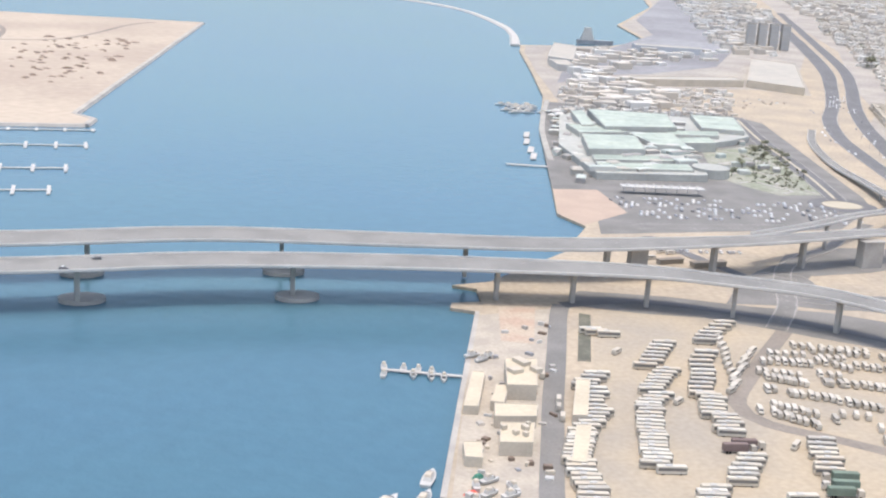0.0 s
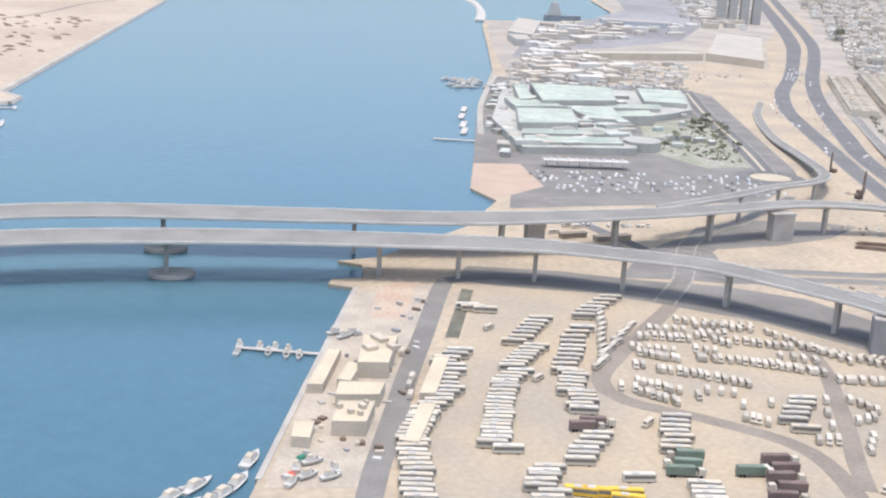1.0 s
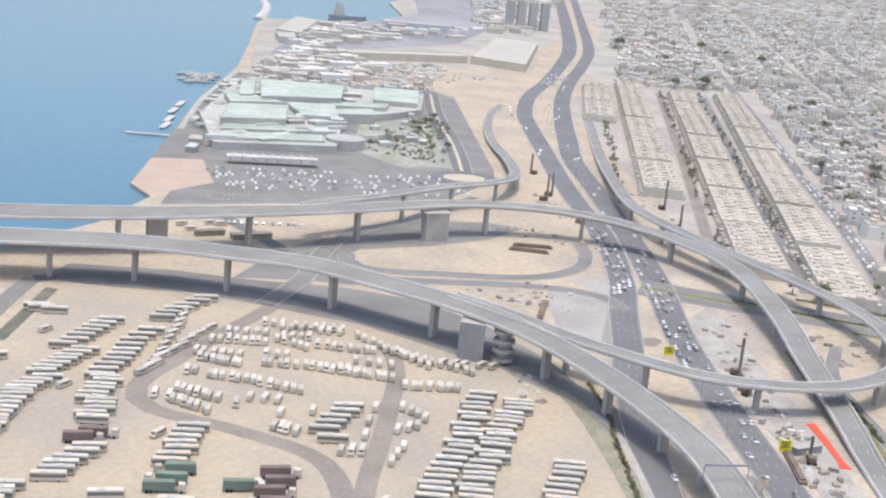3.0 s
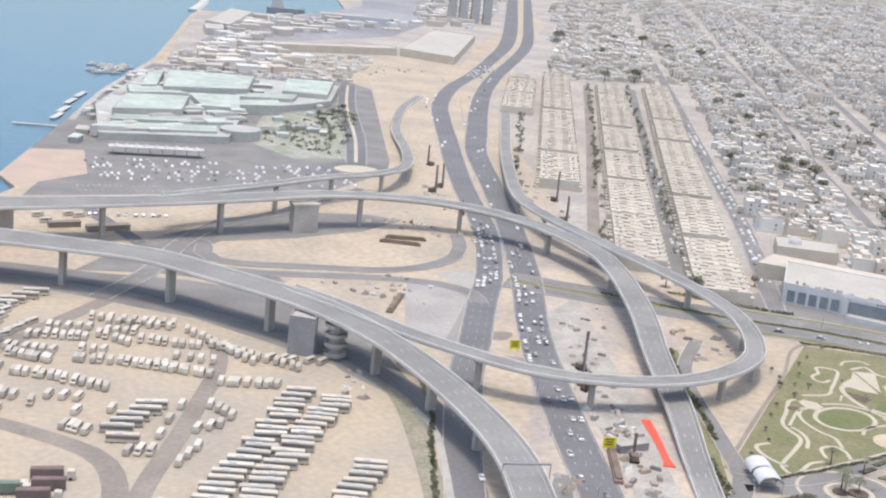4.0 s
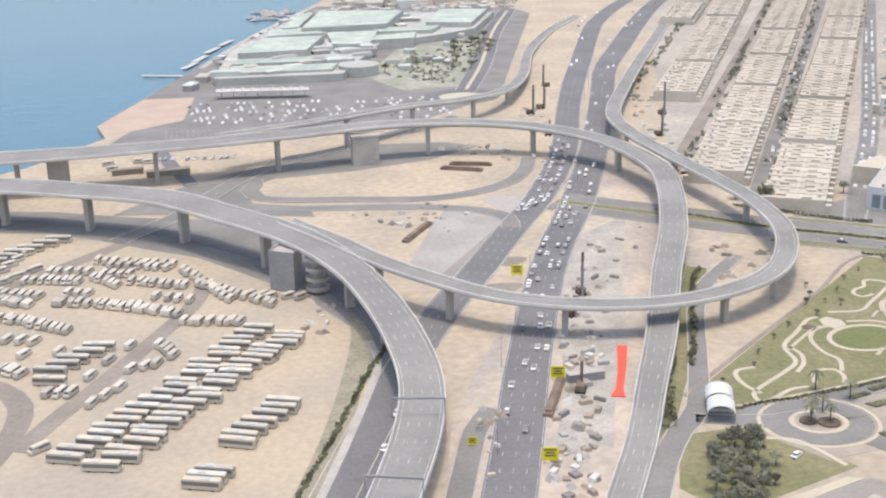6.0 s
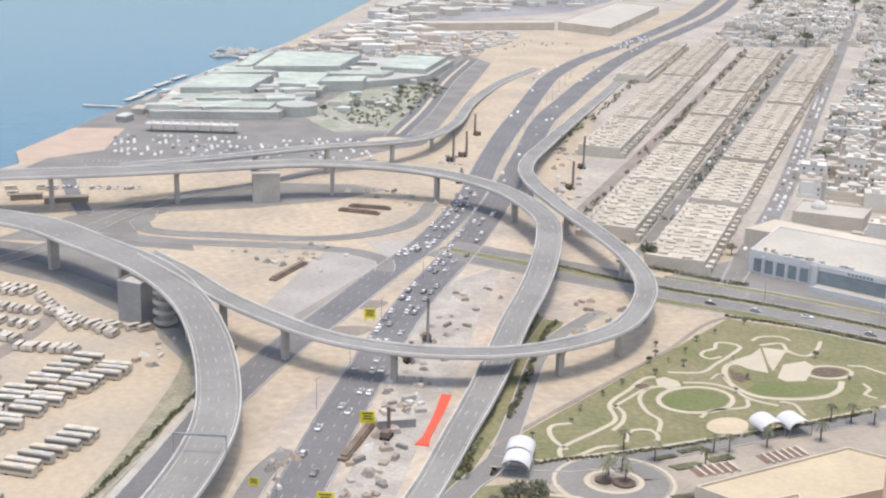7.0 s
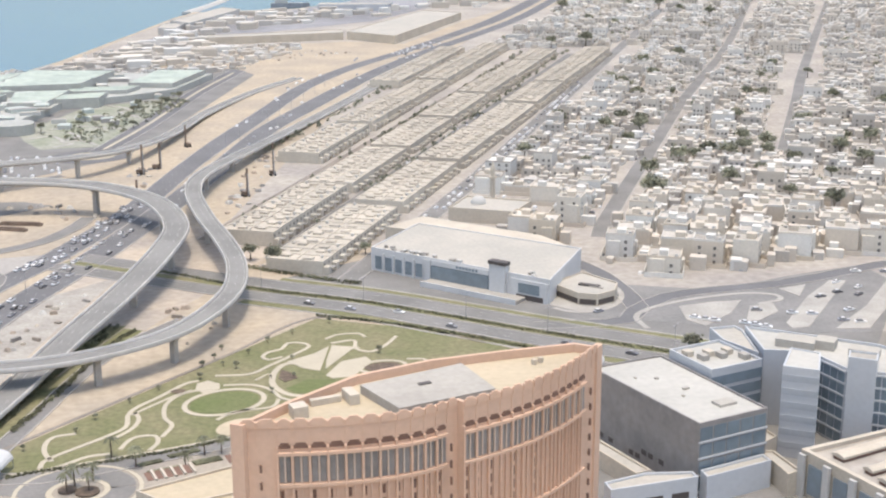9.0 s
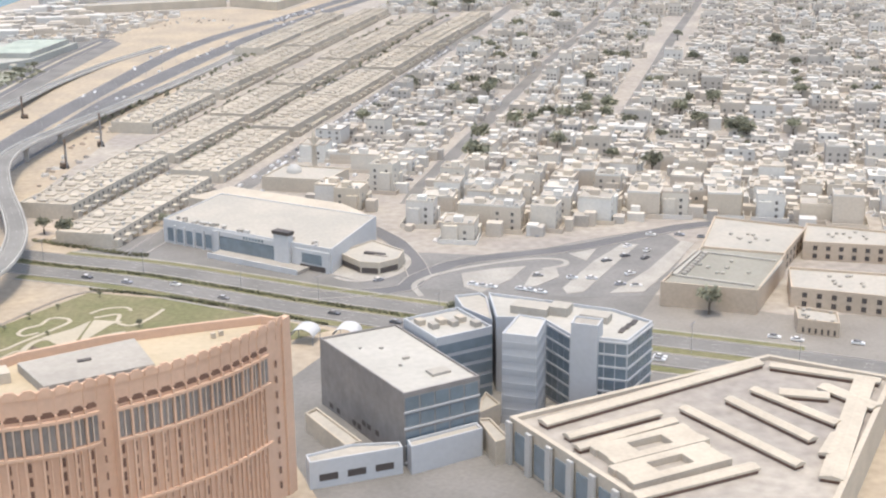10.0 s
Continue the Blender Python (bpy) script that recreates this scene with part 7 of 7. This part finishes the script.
for i in range(520):
    y = far.uniform(3300, 5200)
    x = 950 + (y - 1900) * 0.42 + far.uniform(30, 240)
    w, d, h, t = far.uniform(10, 60), far.uniform(10, 26), far.uniform(4, 11), far.uniform(-0.3, 0.3)
    b = len(port_vs)
    for zz in (0, h):
        for cx, cy in ((-1, -1), (1, -1), (1, 1), (-1, 1)):
            port_vs.append((x + cx * w / 2 * math.cos(t) - cy * d / 2 * math.sin(t), y + cx * w / 2 * math.sin(t) + cy * d / 2 * math.cos(t), zz))
    port_fs += [(b + 4, b + 5, b + 6, b + 7), (b, b + 1, b + 5, b + 4), (b + 1, b + 2, b + 6, b + 5), (b + 2, b + 3, b + 7, b + 6), (b + 3, b, b + 4, b + 7)]
tagged(new("far_sheds", mesh_of("far_sheds", port_vs, port_fs, CITY_WALL)), "crowded pale sheds and yards of the far port", "sheds", kind="stuff")
PORT_YARD = mat("port_yard", (0.30, 0.295, 0.30), 0.9, 8, 140, 0.16, second=(0.22, 0.215, 0.22))
zone("port_yard", [(544, 1478), (623, 1663), (836, 1979), (1001, 2209), (1114, 2545), (1552, 3374), (1934, 4283), (2409, 4702), (1559, 2870), (1061, 2004), (877, 1714), (722, 1602), (646, 1571)], 0.09, PORT_YARD, "grey asphalt yards of the far port")
town_vs, town_fs = [], []
for i in range(6500):  # the town goes on beyond its near blocks
    y = far.uniform(2300, 5600)
    x = 1298 + (y - 2142) * 0.483 + 70 + far.uniform(0, 1) ** 1.2 * 2000
    q = Vector((x, y)) - ORIGIN
    if q.dot(U) < 2560 and q.dot(V) < 1700 and x < 1110 + y * 0.6 and y < 3600:
        continue
    w, d, h = far.uniform(10, 26), far.uniform(10, 24), far.choice((3.6, 4.2, 7.0, 7.4, 10.0, 12.6))
    b = len(town_vs)
    for zz in (0, h):
        for cx, cy in ((-1, -1), (1, -1), (1, 1), (-1, 1)):
            town_vs.append((x + cx * w / 2 * 0.868 + cy * d / 2 * 0.497, y - cx * w / 2 * 0.497 + cy * d / 2 * 0.868, zz))
    town_fs += [(b + 4, b + 5, b + 6, b + 7), (b, b + 1, b + 5, b + 4), (b + 1, b + 2, b + 6, b + 5), (b + 2, b + 3, b + 7, b + 6), (b + 3, b, b + 4, b + 7)]
tagged(new("distant_houses", mesh_of("distant_houses", town_vs, town_fs, CITY_WALL)), "pale flat-roofed houses at the town's far end", "houses", kind="stuff")
# tracks on the sand island
for pts in ([(-300, 1500), (-150, 1600), (-110, 1850), (-160, 2050)], [(-300, 1800), (-60, 1750), (60, 2000), (100, 2060)]):
    line = glide([(x, y, 0.26, 7) for x, y in pts], 20)
    tagged(new("sand_track", sweep("sand_track", line, [(-1, 0, -0.1), (-1, 0, 0), (1, 0, 0), (1, 0, -0.1)], DIRT_ROAD)), "brown vehicle track over the sand", "track", kind="structure")
bm = bmesh.new()
for i in range(90):
    x, y = far.uniform(-90, 60), far.uniform(1350, 1800)
    if x < -20 + (y - 1250) * 0.16:
        box(bm, x, y, 0, far.uniform(2, 9), far.uniform(3, 16), far.uniform(0.6, 2.2), far.uniform(0, 90), 0.4)
tagged(new("spoil_heaps", bm_mesh("spoil_heaps", bm, RUST)), "scattered brown spoil heaps on the sand", "heaps", kind="stuff")

# ---- quay sheds ----
def shed(line, h, label, roof=SHED_ROOF, wall=CREAM):
    s, at = house_thing("shed", line, h, wall, roof, label, rim=0.3, thick=0.4)
    a, b = Vector(line[-1]), Vector(line[-2])
    for k in range(3):
        p, q = a.lerp(b, 0.1 + 0.3 * k), a.lerp(b, 0.28 + 0.3 * k)
        if (q - p).length > 0.5:
            panel(s, at, "door", q, p, 0, min(2.6, h - 0.6), 0.06, SLOT, "dark doorway", deep=-0.12)
    return s


shed([(145, 499), (150, 497), (136, 460), (130, 461)], 3.6, "long tan open boat shed by the quay")
shed([(150, 482), (155, 480), (147, 462), (142, 464)], 3.8, "tan shed with a flat roof on the quay")
shed([(120, 427), (127, 426), (123, 412), (117, 414)], 3.8, "small tan hut with a pale roof on the quay")
shed([(161, 505), (175, 503), (164, 472), (152, 474)], 6.5, "tan two-storey yard office with a stepped roof")
shed([(142, 459), (159, 456), (154, 444), (138, 446)], 5.0, "tan yard building with a flat roof")
shed([(138, 439), (151, 437), (144, 419), (132, 421)], 5.5, "tan workshop with a cluttered roof")
for x, y, sx, sy in ((166, 498, 4, 8), (160, 488, 5, 5), (169, 488, 3, 5), (145, 431, 2, 3), (140, 427, 2, 2), (143, 425, 1.5, 2), (137, 432, 2, 1.5), (147, 434, 1.5, 1.5)):
    o = tagged(new("roof_box", bm_mesh("roof_box", box(bmesh.new(), x, y, 5.6 if y < 440 else 6.6, sx, sy, 1.8, 20), CREAM)), "small tan rooftop block on a yard building", "roof box")
shed([(186, 485), (192, 484), (176, 446), (170, 447)], 3.6, "long pale parking shed beside the road")
shed([(168, 438), (174, 437), (159, 404), (154, 406)], 3.6, "long pale parking shed beside the bus lot")
zone("yard_paving", [(104, 385), (172, 584), (215, 592), (136, 380)], 0.05, mat("yard_concrete", (0.44, 0.385, 0.315), 0.9, 1.0, 9, 0.12, second=(0.37, 0.325, 0.27)), "stained concrete quay yard")
zone("green_strip", [(199, 516), (226, 584), (231, 581), (205, 515)], 0.06, mat("dry_scrub", (0.17, 0.165, 0.13), 0.95, 0.8, 6, 0.2), "dry scrub strip beside the road", "ground")
zone("fenced_plot", [(188, 597), (207, 596), (187, 540), (173, 546)], 0.09, mat("reddish_earth", (0.43, 0.32, 0.245), 0.95, 1.0, 8, 0.14, second=(0.45, 0.37, 0.29)), "fenced brownish work plot")
line = glide([(103, 391, 0, 2.2), (140, 494, 0, 2.2), (175, 590, 0, 2.2)], 10)
tagged(new("quay_edge", sweep("quay_edge", line, [(-1, 0, -3), (-1, 0, 0.25), (1, 0, 0.25), (1, 0, -3)], CONCRETE)), "pale concrete quay edge", "kerb", kind="structure")
for i in range(60):
    t = dice.random()
    x, y = 108 + 66 * t + dice.uniform(3, 34), 388 + 180 * t
    o = new("yard_crate", bm_mesh("yard_crate", box(bmesh.new(), x, y, 0.0, dice.uniform(0.8, 3), dice.uniform(0.8, 4), dice.uniform(0.6, 1.8), dice.uniform(0, 90), 0.9), dice.choice((WHITE, CREAM, STEEL, RUST, CONCRETE))))
    tagged(o, "crate of boat gear on the quay yard", "crate", "yard crates")
for i, (x, y, turn) in enumerate(((116, 397, 80), (122, 400, 20), (128, 394, 100), (119, 390, 30), (126, 388, 20), (113, 386, 60), (156, 520, 30), (160, 524, 40), (153, 525, 20))):
    stamp(LAUNCH, pose(x, y, 0.45, 0, 0, turn), "white launch stored ashore on the quay", "boat", "boats ashore")
tagged(new("tarpaulin", bm_mesh("tarpaulin", box(bmesh.new(), 113, 391, 0.0, 5, 4, 1.6, 20, 0.5), RED)), "red tarpaulin over a boat", "tarpaulin")
tagged(new("tarpaulin", bm_mesh("tarpaulin", box(bmesh.new(), 119, 404, 0.0, 4, 3, 1.6, 40, 0.5), GREEN_NET)), "green tarpaulin over a boat", "tarpaulin")
for x, y, turn in ((173, 470, 70), (170, 462, 70), (168, 452, 70), (176, 498, 70)):
    stamp(VAN, pose(x, y, 0.06, 0, 0, turn), "white minibus parked on the quay yard", "minibus", "yard vehicles")

# pier footings in the creek
for x, y in ((-219, 624), (-115, 624), (-12, 624), (91, 622), (-219, 672), (-115, 669), (-12, 670), (91, 668)):
    bm = bmesh.new()
    prism(bm, oval(x, y, 11, 8, 0, 0, 350, 22), -4, 0.4)
    tagged(new("pile_cap", bm_mesh("pile_cap", bm, CONCRETE)), "rounded pale concrete pile cap in the water", "footing", "pile caps")

# ---- construction site ----
def sign(x, y, turn):
    top = thing("road_sign", pose(x, y, 0.05, 0, 0, turn), "large yellow works sign on two posts", "sign", "works signs")
    for s in (-1.5, 1.5):
        part("post", tube(bmesh.new(), s, 0.2, -0.1, 0.1, 2.4, 6), STEEL, top)
    board = part("panel", box(bmesh.new(), 0, 0, 1.2, 4.6, 0.15, 4.0), YELLOW, top, "bright yellow panel")
    for z, w in ((4.2, 3.4), (3.3, 2.6), (2.4, 3.1)):
        part("text_bar", box(bmesh.new(), 0, -0.1, z, w, 0.06, 0.45), SLOT, board, "dark bar of lettering")
    return top


for x, y in ((476, 465), (465, 365), (448, 311)):
    sign(x, y, -12)
sign(429, 326, -12).scale = (0.6, 0.6, 0.6)
red = new("red_strip", sweep("red_strip", glide([(494, 388, 0.4, 3.6), (488, 370, 0.4, 2.8), (482, 354, 0.4, 2.6), (480, 349, 0.4, 4.4)], 3), [(-1, 0, -0.4), (-1, 0, 0), (1, 0, 0), (1, 0, -0.4)], RED))
tagged(red, "bright red barrier strip on the site road", "barrier")


def rig(x, y, h, label):
    top = thing("piling_rig", pose(x, y, 0.03, 0, 0, dice.uniform(0, 360)), label, "piling rig", "piling rigs")
    for s in (-1.3, 1.3):
        part("track", box(bmesh.new(), 0, s, 0, 4.6, 0.7, 0.9), TYRE, top)
    part("body", box(bmesh.new(), -0.8, 0, 0.9, 3.6, 2.6, 1.9), RUST, top)
    part("cab", box(bmesh.new(), 1.0, 1.0, 0.9, 1.4, 1.1, 1.9), DARKGLASS, top)
    part("mast", box(bmesh.new(), 2.2, 0, 0.4, 0.9, 0.9, h), RUST, top)
    part("auger", tube(bmesh.new(), 2.9, 0, 0.2, 0.35, h * 0.8, 8), STEEL, top)


for x, y, h in ((556, 758, 18), (566, 772, 16), (552, 700, 8), (633, 735, 20), (612, 682, 16), (495, 441, 17), (588, 842, 14), (470, 356, 9), (485, 420, 8)):
    rig(x, y, h, "rusty tracked piling rig with a tall mast")
MIXED = palette("site_mix", [(0.27, 0.23, 0.19), (0.36, 0.34, 0.315), (0.48, 0.425, 0.35), (0.21, 0.195, 0.18), (0.52, 0.50, 0.46), (0.33, 0.27, 0.215)], 0.85)
heap_kits = []
for i in range(8):
    r = random.Random(300 + i)
    bm = bmesh.new()
    if i % 2:
        box(bm, 0, 0, -0.1, r.uniform(2.0, 4.5), r.uniform(0.8, 1.8), r.uniform(0.5, 1.5), 0, r.uniform(0.7, 1.0))
    else:
        ring = [(math.cos(k * 0.785) * r.uniform(1.0, 2.2), math.sin(k * 0.785) * r.uniform(1.0, 2.2)) for k in range(8)]
        lo = [bm.verts.new((x, y, -0.1)) for x, y in ring]
        hi = [bm.verts.new((x * 0.45, y * 0.45, r.uniform(0.5, 1.3))) for x, y in ring]
        bm.faces.new(hi)
        for k in range(8):
            bm.faces.new((lo[k], lo[(k + 1) % 8], hi[(k + 1) % 8], hi[k]))
    heap_kits.append(("crate" if i % 2 else "earth_mound", bm_mesh("crate" if i % 2 else "earth_mound", bm, MIXED)))


def heaps(a, b, wide, n, label="crate of building material on site sand"):
    a, b = Vector(a), Vector(b)
    s = Vector(((b - a).y, -(b - a).x)).normalized()
    for i in range(n):
        q = a.lerp(b, dice.random()) + s * dice.uniform(-wide / 2, wide / 2)
        o = new(*dice.choice(heap_kits))
        o.matrix_basis = pose(q.x, q.y, 0.03, 0, 0, dice.uniform(0, 360)) @ Matrix.Scale(dice.uniform(0.6, 1.5), 4)
        tagged(o, label if o.name.startswith("crate") else "small mound of site earth and rubble", "crate" if o.name.startswith("crate") else "mound", "site materials")


heaps((478, 385), (446, 280), 14, 80)
heaps((500, 450), (475, 375), 16, 34)
heaps((540, 520), (500, 450), 20, 20)
heaps((575, 480), (560, 440), 26, 22)
heaps((560, 780), (546, 690), 14, 24)
heaps((640, 800), (600, 640), 16, 36)
heaps((490, 690), (540, 640), 24, 18)
heaps((430, 580), (470, 540), 40, 22)
heaps((440, 350), (425, 300), 8, 10)
heaps((404, 455), (392, 425), 10, 9)
heaps((640, 1300), (780, 1370), 60, 36, "crate of material on a sandy yard")
office = thing("site_cabin", pose(474, 364, 0.03, 0, 0, 5), "long grey flat-roofed site cabin", "cabin")
part("body", box(bmesh.new(), 0, 0, -0.05, 12, 3, 2.8), STEEL, office)
part("roof", box(bmesh.new(), 0, 0, 2.75, 12.4, 3.4, 0.2), PAD, office)
green = thing("direction_sign", pose(452, 281, 0.03, 0, 0, -15), "green road direction sign on a steel post", "sign")
part("post", tube(bmesh.new(), 0, 0.2, -0.1, 0.14, 5.0, 6), STEEL, green)
face = part("panel", box(bmesh.new(), 0, 0, 2.6, 4.2, 0.18, 2.4), GREEN_NET, green, "green sign panel")
for z in (4.2, 3.3):
    part("text_bar", box(bmesh.new(), 0, -0.1, z, 2.8, 0.05, 0.3), MARK, face, "pale bar of lettering")
for a, b, lab in (((455, 545), (440, 520), "long rusty girder stack on the sand"), ((466, 365), (455, 340), "long steel beam stack"), ((478, 640), (498, 630), "row of dark formwork"), ((484, 648), (505, 640), "row of dark formwork")):
    d = Vector(b) - Vector(a)
    m = (Vector(a) + Vector(b)) / 2
    tagged(new("girder", bm_mesh("girder", box(box(bmesh.new(), m.x, m.y, 0, d.length, 3, 1.2, math.degrees(math.atan2(d.y, d.x))), m.x, m.y, 1.2, d.length * 0.9, 2, 0.7, math.degrees(math.atan2(d.y, d.x))), RUST)), lab, "girders")


# lamp posts and gantries
def lamp_kit(h):
    pole = tube(bmesh.new(), 0, 0, -0.2, 0.13, h, 6, 0.07)
    arm = bmesh.new()
    box(arm, 0, 0, h - 0.4, 3.6, 0.12, 0.12)
    heads = bmesh.new()
    for s in (-1.8, 1.8):
        box(heads, s, 0, h - 0.5, 0.8, 0.3, 0.16)
    return ("street_lamp", [("pole", bm_mesh("pole", pole, STEEL), None, ""), ("arm", bm_mesh("arm", arm, STEEL), None, ""), ("lamp_head", bm_mesh("lamp_head", heads, STEEL), None, "")])


LAMP = lamp_kit(11)
for pts, z in (([(540, 600), (505, 520), (480, 460), (450, 380), (435, 320), (418, 262)], 0.1), ([(602, 500), (641, 472), (676, 440), (702, 416), (740, 384), (785, 348), (840, 306)], 0.1), ([(600, 790), (650, 920), (720, 1100)], 0.1)):
    for q in glide([(x, y, z) for x, y in pts], 34):
        stamp(LAMP, pose(q.x, q.y, z, 0, 0, dice.uniform(40, 60)), "slim grey street lamp with two arms", "street lamp", "street lamps")
for x, y, z, turn, wide in ((414.2, 329, 10.0, -12, 15), (400.8, 287, 8.5, -18, 15)):
    top = thing("sign_gantry", pose(x, y, z, 0, 0, turn), "slim steel sign gantry over the flyover", "gantry")
    for s in (-wide / 2, wide / 2):
        part("post", tube(bmesh.new(), s, 0, -0.4, 0.18, 6.0, 6), STEEL, top)
    part("beam", box(bmesh.new(), 0, 0, 5.3, wide, 0.5, 0.6), STEEL, top)
# mosque with dome and minaret behind the hall
mosque, at = house_thing("mosque", [(708, 598), (738, 580), (754, 602), (724, 622)], 6.5, CREAM, ROOF_PALE, "cream mosque with a dome and slim minaret", rim=0.9)
bm = bmesh.new()
bmesh.ops.create_uvsphere(bm, u_segments=18, v_segments=10, radius=4.0)
bm.transform(pose(-5, 5, 6.8))
part("dome", bm, WHITE, mosque, "white dome")
bm = bmesh.new()
tube(bm, 11.4, 35.5, -0.3, 1.6, 18, 10, 1.2), tube(bm, 11.4, 35.5, 13, 2.2, 0.9, 10), tube(bm, 11.4, 35.5, 17.5, 1.5, 5.0, 10, 0.1)
part("minaret", bm, CREAM, mosque)
for i in range(16):
    FAR_CARS.append((dice.uniform(690, 770), dice.uniform(585, 610), 0.04, 60))

# cars along the town's streets and yards
for i in range(420):
    p, u, v = dice.choice(places[:700])
    FAR_CARS.append((p.x + dice.choice((-9.5, 9.5)), p.y + dice.uniform(-9, 9), 0.04, dice.choice((60, 150))))

# the far cars, joined
car_vs, car_fs = [], []
for x, y, z, turn in FAR_CARS:
    c, s = math.cos(radians(turn)), math.sin(radians(turn))
    b = len(car_vs)
    for u, w, h in ((-2.2, -0.9, 0.25), (2.2, -0.9, 0.25), (2.2, 0.9, 0.25), (-2.2, 0.9, 0.25), (-2.1, -0.85, 0.9), (1.0, -0.85, 0.95), (1.0, 0.85, 0.95), (-2.1, 0.85, 0.9), (-1.4, -0.65, 1.45), (0.3, -0.65, 1.45), (0.3, 0.65, 1.45), (-1.4, 0.65, 1.45)):
        car_vs.append((x + u * c - w * s, y + u * s + w * c, z + h - 0.2))
    for f in ((0, 1, 5, 4), (1, 2, 6, 5), (2, 3, 7, 6), (3, 0, 4, 7), (4, 5, 9, 8), (5, 6, 10, 9), (6, 7, 11, 10), (7, 4, 8, 11), (8, 9, 10, 11)):
        car_fs.append([b + i for i in f])
FAR_PAINT = palette("far_car_paint", [(0.66, 0.65, 0.64), (0.60, 0.60, 0.60), (0.45, 0.45, 0.46), (0.15, 0.15, 0.16), (0.62, 0.60, 0.57), (0.30, 0.30, 0.31)], 0.4, island=True)
tagged(new("far_cars", mesh_of("far_cars", car_vs, car_fs, FAR_PAINT)), "many small far cars, mostly white", "cars", kind="stuff")

# ---- the whole place in one scale ----
for ob in list(scene.objects):
    if ob.parent is None and ob.type in {"MESH", "EMPTY"}:
        ob.matrix_basis = Matrix.Scale(SCALE, 4) @ ob.matrix_basis
